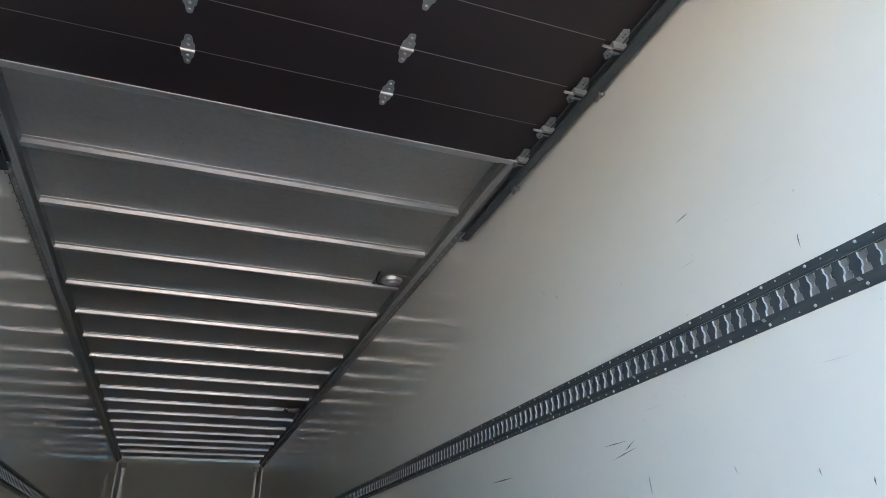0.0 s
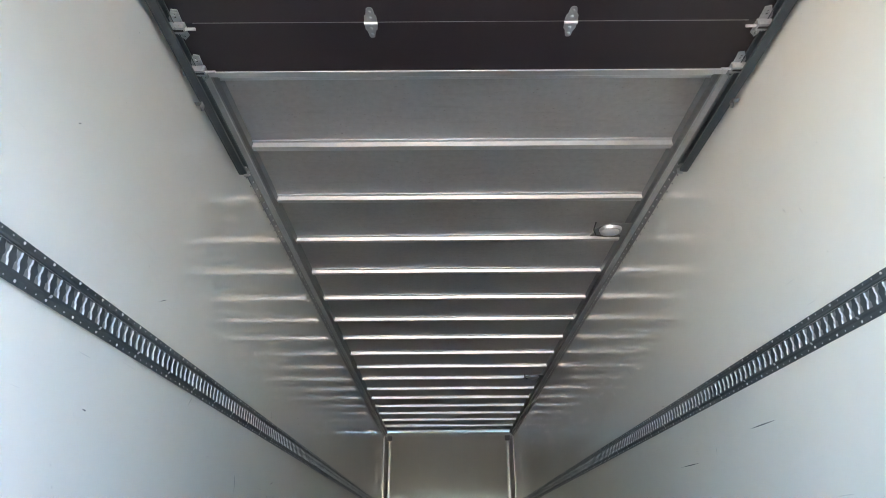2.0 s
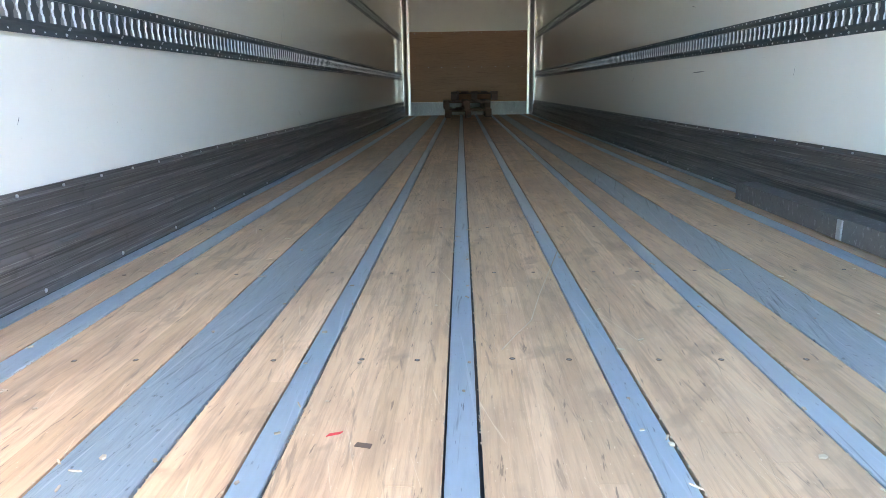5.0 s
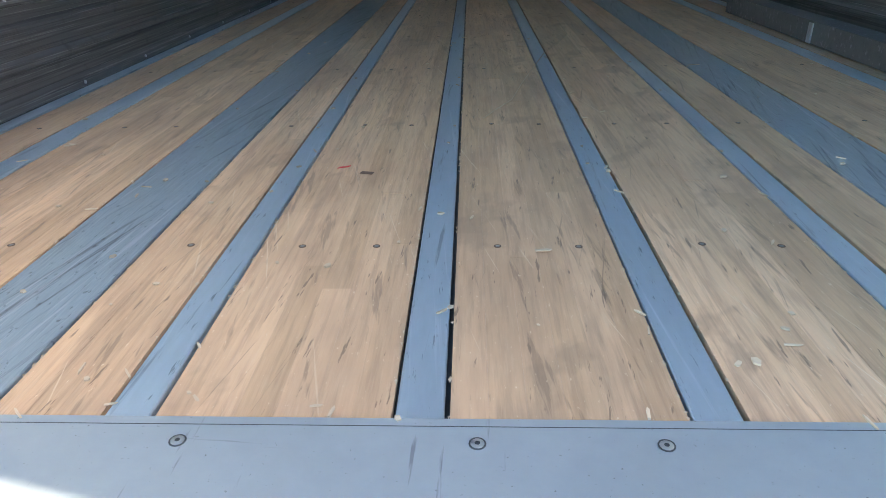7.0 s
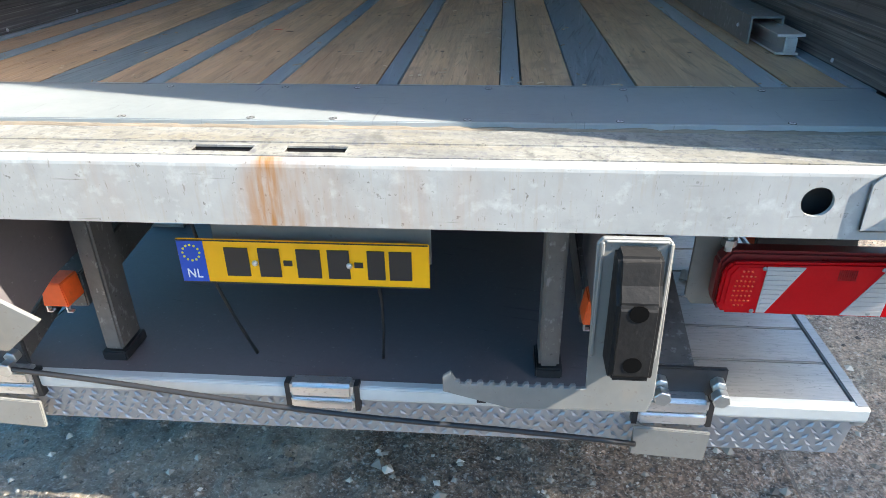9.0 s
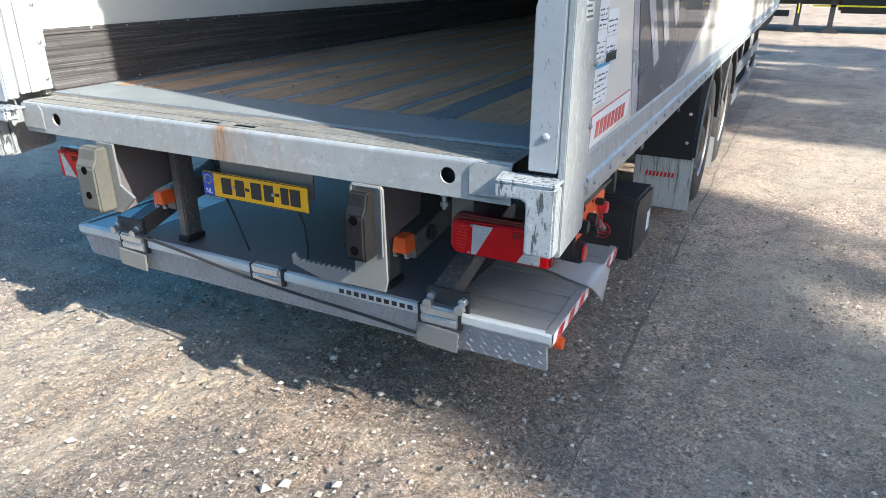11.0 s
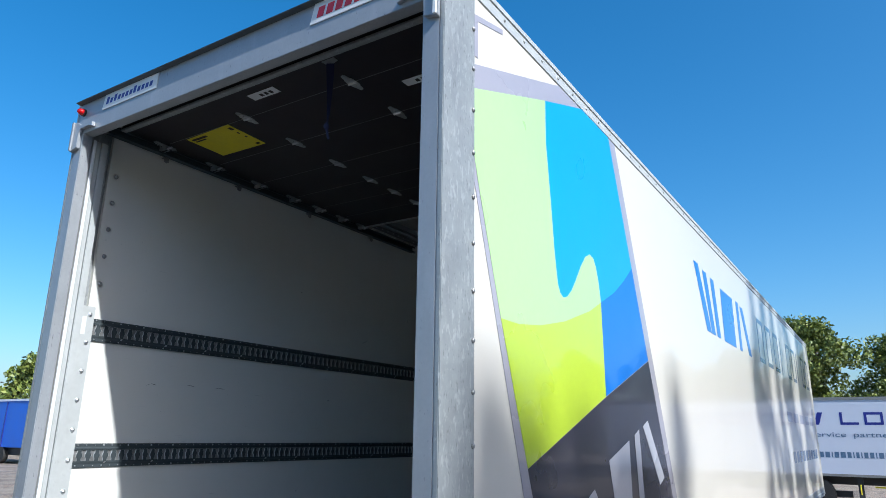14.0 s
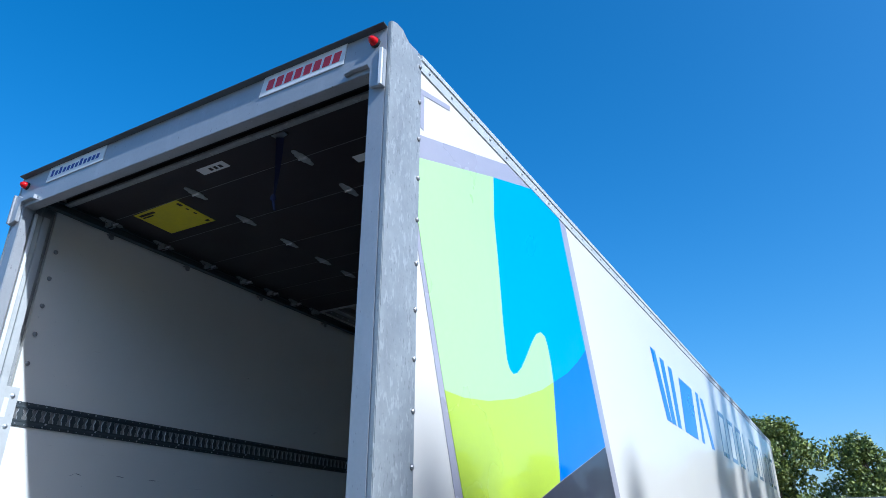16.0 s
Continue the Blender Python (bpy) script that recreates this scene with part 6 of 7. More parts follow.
for s in (-1, 1):
    for y in (3.75, 5.06):
        wheel(y, s)
        w = wing(y, s, y < 4)
        yr = -0.595 if y < 4 else -0.60
        if y < 4:
            part("back_panel", Build().box(*sorted((-s * 0.2, s * 0.2)), yr - 0.014, yr, -0.02, 0.50), M_BLACK, w, bevel=0.004)
        fl = part("flap", Build().box(*sorted((-s * 0.19, s * 0.215)), yr - 0.010, yr - 0.002, -0.39, 0.0 if y < 4 else -0.12), M_FLAP, w, "grimy white rubber mudflap", bevel=0.003)
        if y < 4:
            for k in range(8):
                x = -0.11 + 0.026 * k
                part("brand_mark", Build().prism([(s * x, -0.16), (s * (x + 0.006), -0.125), (s * (x + 0.022), -0.125), (s * (x + 0.016), -0.16)], "y", yr - 0.0115, yr - 0.0102), M_REDV, fl)
            for z in (0.1, 0.3):
                part("bolt", Build().dome((s * 0.15, yr - 0.014, z), (0, -1, 0), 0.012, 0.008, 8), M_STEEL, w)

for s in (-1, 1):
    g = thing("side_guard", "grey side guard rails on dark posts", "side guard", group="side guards")
    for z0_, z1_ in ((0.39, 0.51), (0.67, 0.80)):
        part("rail", Build().box(*sorted((s * 1.225, s * 1.25)), 6.0, 9.5, z0_, z1_), M_GUARD, g, bevel=0.004)
    for y in (6.1, 7.8, 9.4):
        part("post", Build().box(*sorted((s * 1.17, s * 1.224)), y, y + 0.07, 0.38, 1.05), M_CHASSIS, g)

# ---- graphics on the outside wall ----
SX = OUT + 0.0005


def vinyl(pts, layer, m, parent, name="graphic", label=""):
    return part(name, Build().prism(pts, "x", SX + 0.0016 * layer - 0.0008, SX + 0.0016 * layer), m, parent, label)


gr = thing("side_graphic", "shield-shaped green, blue and grey vinyl graphic on the white side", "vehicle graphic")
S_CURVE = [(0.933, 3.648), (0.926, 3.425), (0.964, 3.143), (0.99, 2.897), (1.018, 2.74), (1.045, 2.697), (1.084, 2.682), (1.13, 2.697), (1.187, 2.738),
           (1.25, 2.805), (1.318, 2.884), (1.39, 2.952), (1.455, 2.981), (1.51, 2.972), (1.543, 2.931), (1.575, 2.85), (1.597, 2.745)]
ARC_L = [(0.445, 2.489), (0.599, 2.488), (0.814, 2.512), (1.094, 2.571), (1.425, 2.672), (1.597, 2.745)]
ARC_R = [(1.597, 2.745), (1.826, 2.842), (2.01, 2.945), (2.185, 3.06)]
vinyl([(0.236, 3.50), (1.066, 3.797), (1.19, 3.848), (1.975, 3.848), (2.87, 1.66), (2.85, 1.50), (2.073, 1.203), (0.825, 1.203), (0.236, 3.0)], 1, M_GREY, gr, "shield_border", "lavender grey border")
vinyl([(0.236, 3.39)] + S_CURVE + ARC_L[::-1][1:] + [(0.278, 2.966), (0.236, 3.10)], 2, M_LGREEN, gr, "pale_green_field")
vinyl(ARC_L + [(1.605, 2.25), (0.661, 1.921)], 2, M_LIME, gr, "lime_field")
vinyl(S_CURVE[::-1] + [(1.332, 3.787), (1.51, 3.848), (1.86, 3.848), (2.185, 3.06)] + ARC_R[::-1][1:-1], 2, M_CYAN, gr, "sky_blue_field")
vinyl(ARC_R + [(2.412, 2.512), (1.605, 2.25)], 2, M_BLUE, gr, "blue_field")
vinyl([(0.661, 1.919), (1.605, 2.247), (2.412, 2.509), (2.76, 1.68), (2.78, 1.60), (2.75, 1.53), (2.68, 1.475), (1.77, 1.203), (0.935, 1.203)], 2, M_DGREY, gr, "dark_grey_field")
for pts in ([(0.892, 1.640), (0.985, 1.672), (1.25, 1.37), (1.16, 1.345)], [(1.09, 1.700), (1.18, 1.735), (1.45, 1.435), (1.36, 1.405)],
            [(1.29, 1.770), (1.38, 1.805), (1.65, 1.505), (1.56, 1.475)], [(1.60, 1.930), (1.94, 2.03), (1.94, 1.66), (1.70, 1.575)],
            [(2.04, 2.060), (2.13, 2.090), (2.16, 1.70), (2.07, 1.675)], [(2.21, 2.11), (2.31, 2.145), (2.59, 1.81), (2.49, 1.77)]):
    vinyl(pts, 3, M_LETW, gr, "logo_block")
lg = thing("side_logo", "blue company logo blocks along the white side", "vehicle graphic")
h0, h1 = 2.95, 3.515
for a, w, sl, z0_, z1_ in ((3.95, 0.17, 0.33, h0, h1), (4.27, 0.15, 0.20, h0, h1 - 0.02), (4.58, 0.15, 0.12, h0, h1 - 0.03), (5.02, 0.60, 0.0, h0, h1 - 0.05),
                           (5.82, 0.14, 0.02, h0, h1 - 0.04), (6.05, 0.17, 0.34, h0, h1 - 0.06)):
    vinyl([(a + sl, z0_), (a + w + sl, z0_), (a + w, z1_), (a, z1_)], 1, M_LOGO, lg, "logo_block")
for k in range(9):
    a = 7.16 + 0.69 * k
    w = 0.46 if k not in (3, 6) else 0.08
    t_ = 0.055
    if w > 0.2:
        for q in ([(a, 2.96), (a + t_, 2.96), (a + t_, 3.5), (a, 3.5)], [(a + t_, 2.96), (a + w, 2.96), (a + w, 2.96 + t_), (a + t_, 2.96 + t_)],
                  [(a + w - t_, 2.96 + t_), (a + w, 2.96 + t_), (a + w, 3.5), (a + w - t_, 3.5)], [(a + t_, 3.5 - t_), (a + w - t_, 3.5 - t_), (a + w - t_, 3.5), (a + t_, 3.5)]):
            vinyl(q, 1, M_OUTL, lg, "outline_bar")
    else:
        vinyl([(a, 2.96), (a + t_, 2.96), (a + t_, 3.5), (a, 3.5)], 1, M_OUTL, lg, "outline_bar")
# smaller lines of print further down
for z0_, hh, a, n, st_ in ((2.30, 0.14, 9.2, 5, 0.8), (1.72, 0.16, 9.4, 9, 0.42)):
    for k in range(n):
        vinyl([(a + st_ * k, z0_), (a + st_ * k + st_ * 0.7, z0_), (a + st_ * k + st_ * 0.7, z0_ + hh), (a + st_ * k, z0_ + hh)], 1, M_OUTL if z0_ < 2 else M_LETW, lg, "print_bar")
# brand plate and notices by the post
bp_ = thing("brand_plate", "white plate with red slanted marks by the lower rail", "sign")
vinyl([(0.245, 1.200), (0.258, 1.304), (0.768, 1.314), (0.748, 1.219)], 1, M_REDV, bp_, "frame")
vinyl([(0.249, 1.204), (0.261, 1.300), (0.763, 1.310), (0.745, 1.223)], 2, M_LABEL, bp_, "plate")
for k in range(8):
    a = 0.30 + 0.049 * k
    vinyl([(a, 1.227), (a + 0.01, 1.277), (a + 0.046, 1.280), (a + 0.036, 1.230)], 3, M_REDV, bp_, "brand_mark")
rs = random.Random(3)
for y0_, y1_, z0_, z1_, head, rows_ in ((0.237, 0.352, 1.66, 1.745, True, 5), (0.237, 0.352, 1.57, 1.655, False, 4), (0.237, 0.352, 1.478, 1.565, False, 4),
                                        (0.356, 0.488, 1.545, 1.62, False, 3), (0.356, 0.488, 1.462, 1.54, False, 4), (0.237, 0.412, 1.345, 1.47, True, 6)):
    z0_, z1_ = z0_ - 0.017, z1_ - 0.017
    nt_ = thing("notice_sticker", "small white instruction sticker with dark pictograms", "sticker", group="instruction stickers")
    vinyl([(y0_, z0_), (y1_, z0_), (y1_, z1_), (y0_, z1_)], 1, M_LABEL, nt_, "sheet")
    if head:
        vinyl([(y0_, z1_ - 0.012), (y1_, z1_ - 0.012), (y1_, z1_ - 0.001), (y0_, z1_ - 0.001)], 2, M_LBLUE, nt_, "heading_bar")
    for r in range(rows_):
        z = z0_ + 0.008 + (z1_ - z0_ - 0.028) * r / rows_
        a = y0_ + 0.008
        while a < y1_ - 0.02:
            w = rs.uniform(0.003, 0.014)
            if rs.random() < 0.72:
                vinyl([(a, z), (a + w, z), (a + w, z + rs.uniform(0.0015, 0.007)), (a, z + 0.003)], 2, M_CHASSIS if r % 2 else M_GUARD, nt_, "print_bar")
            a += w + rs.uniform(0.003, 0.010)
    if y0_ > 0.3 and z0_ < 1.5:
        vinyl([(y0_ + 0.004, z0_ + 0.004), (y1_ - 0.004, z0_ + 0.004), (y1_ - 0.004, z0_ + 0.032), (y0_ + 0.004, z0_ + 0.032)], 3, M_INK, nt_, "print_bar")
nt_ = thing("rating_sticker", "small white rating sticker on the corner post", "sticker")
b = Build().box(1.2836, 1.2842, 0.085, 0.165, 1.585, 1.665)
part("sheet", b, M_PALEG, nt_)
for k in range(5):
    part("print_bar", Build().box(1.2843, 1.2848, 0.092 + 0.008 * (k % 2), 0.158 - 0.01 * (k % 3), 1.592 + 0.014 * k, 1.598 + 0.014 * k), M_LINK, nt_)
tape = thing("corner_tape", "grey reflective corner tape on the side", "tape")
vinyl([(0.24, 3.735), (0.24, 3.54), (0.268, 3.54), (0.268, 3.715), (0.49, 3.775), (0.49, 3.80)], 1, M_GREY, tape)

# ---- cargo beam left on the floor ----
cbm = thing("cargo_beam", "aluminium cargo beam lying on the floor along the wall", "cargo beam")
ox = 1.07
out_ = [(ox, 1.204), (ox + 0.006, 1.204), (ox + 0.006, 1.272), (ox + 0.082, 1.272), (ox + 0.082, 1.25), (ox + 0.088, 1.25), (ox + 0.088, 1.278), (ox, 1.278)]
part("channel", Build().prism(out_, "y", 0.95, 3.28), M_TUBE, cbm, bevel=0.001, segs=1)
inn = [(ox + 0.03, 1.204), (ox + 0.085, 1.204), (ox + 0.085, 1.210), (ox + 0.062, 1.212), (ox + 0.062, 1.248), (ox + 0.095, 1.250), (ox + 0.095, 1.256), (ox + 0.025, 1.256), (ox + 0.025, 1.250), (ox + 0.054, 1.248), (ox + 0.054, 1.212), (ox + 0.03, 1.210)]
part("inner_bar", Build().prism(inn, "y", 0.81, 1.6), M_BOW, cbm, bevel=0.0008, segs=1)
part("end_catch", Build().box(ox + 0.045, ox + 0.075, 0.802, 0.82, 1.206, 1.25), M_STEEL, cbm, bevel=0.003)
part("lock_bracket", Build().box(ox - 0.006, ox - 0.001, 2.42, 2.45, 1.206, 1.272), M_STEEL, cbm, bevel=0.001)
part("rivet", Build().dome((ox, 1.05, 1.24), (-1, 0, 0), 0.006, 0.004, 6), M_STEEL, cbm)


# ---- pallets at the far end ----
def pallet():
    t = thing("pallet", "old dark wooden pallet stacked at the front bulkhead", "pallet", group="stack of pallets")
    for x in (-0.345, -0.17, 0.0, 0.17, 0.345):
        part("top_board", Build().box(x - 0.055, x + 0.055, -0.6, 0.6, 0.122, 0.144), M_PALLET, t, bevel=0.003, segs=1)
    for yy in (-0.53, 0.0, 0.53):
        part("cross_board", Build().box(-0.4, 0.4, yy - 0.07, yy + 0.07, 0.100, 0.122), M_PALLET, t, bevel=0.003, segs=1)
        for x in (-0.35, 0.0, 0.35):
            part("block", Build().box(x - 0.05, x + 0.05, yy - 0.07, yy + 0.07, 0.022, 0.100), M_PALLET, t, bevel=0.003, segs=1)
    for x in (-0.35, 0.0, 0.35):
        part("bottom_board", Build().box(x - 0.05, x + 0.05, -0.6, 0.6, 0.0, 0.022), M_PALLET, t, bevel=0.003, segs=1)
    return t


p0 = pallet()
p0.matrix_basis = pose(-0.02, 12.72, 1.204)
copy_thing(p0, pose(-0.06, 12.70, 1.349, 0, 0, 2))
copy_thing(p0, pose(0.10, 12.74, 1.494, 0, 0, -1.5))

# ---- litter on the trailer floor ----
rs = random.Random(11)
chips = []
for k in range(4):
    L_, W_ = (0.030, 0.016, 0.010, 0.020)[k], (0.007, 0.003, 0.005, 0.002)[k]
    chips.append(Build().prism([(-L_ / 2, -W_ / 2), (L_ * 0.3, -W_ * 0.6), (L_ / 2, 0.1 * W_), (L_ * 0.2, W_ / 2), (-L_ / 2, W_ * 0.35)], "z", 0.0, 0.002).mesh("wood_chip", M_SAW))
for k in range(70):
    x, y = rs.uniform(-1.12, 1.02), 0.5 + 5.5 * rs.random() ** 1.7
    ob = new("wood_chip", chips[1 + k % 3])
    ob.matrix_basis = pose(x, y, 1.2012, 0, 0, rs.uniform(0, 360))
    tagged(ob, "pale splinter of wood lying on the trailer floor", "debris", "wood chips")
crumb = Build().prism([(-0.004, -0.0025), (0.002, -0.003), (0.0045, 0.001), (0.0, 0.003), (-0.004, 0.0015)], "z", 0.0, 0.0018).mesh("wood_chip", M_SAW)
for k in range(60):
    a, c, _ = STRIPS[k % len(STRIPS)]
    ob = new("wood_chip", (chips[1], chips[3], crumb)[k % 3])
    x, y = rs.choice((a, c)) + rs.uniform(-0.012, 0.012), 0.5 + 2.6 * rs.random() ** 1.6
    if k % 5 == 0:
        x, y = rs.uniform(-1.0, 1.0), rs.uniform(0.484, 0.505)
    ob.matrix_basis = pose(x, y, 1.2032, 0, 0, rs.gauss(90, 35))
    tagged(ob, "pale splinter of wood caught beside a steel floor strip", "debris", "wood chips")
for k in range(70):
    ob = new("wood_chip", crumb)
    ob.matrix_basis = pose(rs.uniform(-1.12, 1.02), 0.52 + 3.2 * rs.random() ** 1.3, 1.2012, 0, 0, rs.uniform(0, 360)) @ Matrix.Scale(rs.uniform(0.6, 1.5), 4)
    tagged(ob, "tiny pale crumb of wood lying on the trailer floor", "debris", "wood chips")
for x, y, r in ((0.008, 0.834, 5), (-0.687, 2.056, 10), (-0.93, 1.33, 40), (-0.39, 0.60, -60), (-0.36, 0.51, -50), (-0.24, 0.50, 10), (-0.44, 0.50, 15)):
    ob = new("wood_chip", chips[0])
    ob.matrix_basis = pose(x, y, 1.2045 if y > 0.5 else 1.205, 0, 0, r) @ Matrix.Scale(0.8 if y > 0.7 else 0.42, 4)
    tagged(ob, "pale splinter of wood lying on the trailer floor", "debris", "wood chips")
for pts in ([(-0.063, 1.522, 1.2025), (-0.03, 1.60, 1.203), (0.011, 1.690, 1.203), (0.05, 1.88, 1.203), (0.09, 2.05, 1.203), (0.155, 2.33, 1.203), (0.22, 2.52, 1.203), (0.280, 2.71, 1.203), (0.29, 3.1, 1.203), (0.325, 3.54, 1.203)],
            [(0.545, 2.05, 1.2035), (0.56, 2.08, 1.206), (0.58, 2.075, 1.209), (0.60, 2.10, 1.2035)]):
    stw = thing("straw", "thin pale straw lying on the trailer floor", "debris", group="straws")
    part("stalk", Build().tube(pts, 0.0013, 5), M_SAW, stw)

tape = thing("tape_scrap", "small red scrap of tape lying on the trailer floor", "debris")
part("strip", Build().prism([(-0.342, 1.188), (-0.322, 1.196), (-0.319, 1.203), (-0.338, 1.196)], "z", 1.2003, 1.2015), M_REDV, tape)
tape = thing("tape_scrap", "small dull brown scrap lying on the trailer floor", "debris")
part("strip", Build().prism([(-0.296, 1.160), (-0.272, 1.154), (-0.270, 1.166), (-0.293, 1.171)], "z", 1.2003, 1.2012), M_PALLET, tape)

# ---- second trailer across the yard ----
t2 = thing("parked_trailer", "white parked box trailer with dark blue logo blocks", "trailer")
TY = 22.0
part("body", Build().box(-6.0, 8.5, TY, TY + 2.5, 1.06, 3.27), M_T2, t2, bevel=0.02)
part("top_edge", Build().box(-6.02, 8.52, TY - 0.02, TY + 0.05, 3.22, 3.30), M_ALU, t2)
part("bottom_edge", Build().box(-6.02, 8.52, TY - 0.025, TY + 0.05, 1.03, 1.10), M_ALU, t2)
part("frame", Build().box(-6.0, 8.3, TY + 0.6, TY + 0.8, 0.78, 1.03), M_CHASSIS, t2)
part("guard_bar", Build().box(1.9, 8.0, TY + 0.1, TY + 0.14, 0.74, 0.785), M_STICK, t2, "yellow side guard bar")
part("tank", Build().box(2.6, 4.4, TY + 0.3, TY + 1.0, 0.55, 1.0).box(4.8, 6.8, TY + 0.3, TY + 1.0, 0.5, 1.0), M_BLACK, t2, bevel=0.08)
for x in (1.55, 2.45):
    part("landing_leg", Build().box(x - 0.07, x + 0.07, TY + 0.1, TY + 0.24, 0.1, 1.04), M_CHASSIS, t2)
    part("foot", Build().prism([(x - 0.25, 0.0), (x + 0.25, 0.0), (x + 0.12, 0.16), (x - 0.12, 0.16)], "y", TY, TY + 0.34), M_CHASSIS, t2)
part("drawbar", Build().box(-2.0, 1.3, TY + 0.5, TY + 0.7, 0.42, 0.60), M_CHASSIS, t2)
part("crank", Build().cyl((1.55, TY + 0.06, 0.80), (1.55, TY - 0.10, 0.80), 0.02, 8).cyl((1.55, TY - 0.10, 0.80), (1.55, TY - 0.10, 0.55), 0.018, 8), M_STICK, t2, "yellow crank of the landing legs")
for x in (0.4, 5.6, 7.0):
    part("wheel", Build().cyl((x, TY + 0.02, 0.5), (x, TY + 0.32, 0.5), 0.5, 24), M_TYRE, t2, bevel=0.02)
def bars2(x0, z0_, z1_, spec, m):
    for a, w, sl in spec:
        part("logo_block", Build().prism([(x0 + a, z0_), (x0 + a + w, z0_), (x0 + a + w + sl, z1_), (x0 + a + sl, z1_)], "y", TY - 0.004, TY - 0.001), m, t2)
bars2(-0.9, 2.50, 2.86, ((0.0, 0.14, 0.1), (0.28, 0.14, 0.1), (0.56, 0.14, 0.1), (0.85, 0.32, 0.0), (1.25, 0.12, 0.0), (1.45, 0.14, 0.12)), M_NAVY)
for k in range(9):
    a, w, t_ = 1.25 + 0.62 * k, 0.48, 0.07
    for q in ((a, a + t_, 2.50, 2.86), (a + t_, a + w, 2.50, 2.57), (a + w - t_, a + w, 2.57, 2.86), (a + t_, a + w - t_, 2.79, 2.86)):
        if k == 0 and q[3] == 2.86 and q[0] != a:
            continue
        part("logo_block", Build().box(q[0], q[1], TY - 0.004, TY - 0.001, q[2], q[3]), M_NAVY, t2)
x = 0.30
for w in (0.10, 0.13, 0.09, 0.12, 0.03, 0.11, 0.13, 0.10, 0.03, 0.08, 0.03, 0.10, 0.10, 0.03, 0.12, 0.03):
    part("print_bar", Build().box(x, x + w, TY - 0.004, TY - 0.001, 1.56, 1.72), M_OUTL, t2)
    x += w + 0.045
line, wide = letters("service partner", 0.30, 0.002, M_OUTL)
for start, me in line:
    tx = new("letter", me)
    tx.parent = t2
    tx.matrix_local = Matrix.Translation((0.40 + start * 2.15 / wide, TY - 0.004, 2.15)) @ Matrix.Rotation(math.pi / 2, 4, "X") @ Matrix.Diagonal((2.15 / wide, 0.68, 1, 1))

# blue trailer far to the left
t3 = thing("blue_trailer", "blue box trailer parked at the yard's edge", "trailer")
part("body", Build().box(-58, -41.5, 20, 22.5, 0.95, 3.75), M_TBLUE, t3, bevel=0.03)
part("top_edge", Build().box(-58, -41.45, 19.95, 22.5, 3.72, 3.85), M_T2, t3)
part("frame", Build().box(-58, -41.6, 20.3, 22, 0.5, 0.95), M_CHASSIS, t3)
for x in (-44.0, -46.0, -48.5):
    part("wheel", Build().cyl((x, 20.0, 0.5), (x, 20.3, 0.5), 0.5, 20), M_TYRE, t3)
    part("door_rib", Build().box(x - 0.05, x + 0.05, 19.96, 20.0, 1.0, 3.7), M_NAVY, t3)


# ---- trees ----
def leaf_mesh(centres, radii, per, size, seed):
    r = np.random.RandomState(seed)
    n = len(centres)
    c = np.repeat(np.array(centres), per, 0)
    rad = np.repeat(np.array(radii), per)
    d = r.normal(size=(n * per, 3))
    d /= np.linalg.norm(d, axis=1, keepdims=True)
    pos = c + d * (rad * r.uniform(0.35, 1.0, n * per) ** 0.6)[:, None]
    nrm = d * 0.5 + r.normal(size=d.shape) * 0.8
    nrm /= np.linalg.norm(nrm, axis=1, keepdims=True)
    a = np.cross(nrm, r.normal(size=d.shape))
    a /= np.linalg.norm(a, axis=1, keepdims=True)
    b2 = np.cross(nrm, a)
    s = size * r.uniform(0.6, 1.3, n * per)[:, None]
    v = np.stack([pos - a * s, pos + b2 * s * 0.55, pos + a * s, pos - b2 * s * 0.55], 1).reshape(-1, 3)
    f = np.arange(len(v)).reshape(-1, 4)
    me = bpy.data.meshes.new("crown")
    me.from_pydata(v.tolist(), [], f.tolist())
    me.materials.append(M_LEAF)
    return me


def tree(x, y, h, r, base, seed, per=70, size=0.13, clumps=70, group="yard trees"):
    rs = random.Random(seed)
    t = thing("tree", "broad green deciduous tree with an uneven crown", "tree", group=group, at=(x, y, 0))
    b = Build()
    lean = (rs.uniform(-0.3, 0.3), rs.uniform(-0.3, 0.3))
    hh = h * 0.8
    b.tube([(lean[0] * k / 5, lean[1] * k / 5, hh * k / 5) for k in range(6)], [0.20 - 0.033 * k for k in range(6)], 9)
    cs, rads = [], []
    for k in range(clumps):
        u = rs.random()
        z = base + (h - base) * u
        env = r * (0.45 + 0.75 * math.sin(math.pi * min(1.0, 0.12 + 0.86 * u)) ** 0.8) * (1 if u < 0.85 else 0.6)
        a, q = rs.uniform(0, 2 * math.pi), math.sqrt(rs.random())
        wob = 0.75 + 0.5 * noise.noise((x + 2 * math.cos(a), y + 2 * math.sin(a), z * 0.6))
        cs.append((env * q * wob * math.cos(a), env * q * wob * math.sin(a), z))
        rads.append(rs.uniform(0.32, 0.75) * r / 2.6)
    for k in range(0, clumps, 6):
        cx, cy, cz = cs[k]
        z0_ = max(base * 0.6, min(hh * 0.95, cz - 1.0))
        b.tube([(lean[0] * z0_ / hh, lean[1] * z0_ / hh, z0_), (cx * 0.5, cy * 0.5, (z0_ + cz) / 2 + 0.2), (cx, cy, cz)], [0.07, 0.045, 0.015], 6)
    part("trunk", b, M_BARK, t, smooth=True)
    o = new("crown", leaf_mesh(cs, rads, per, size, seed))
    o.parent = t


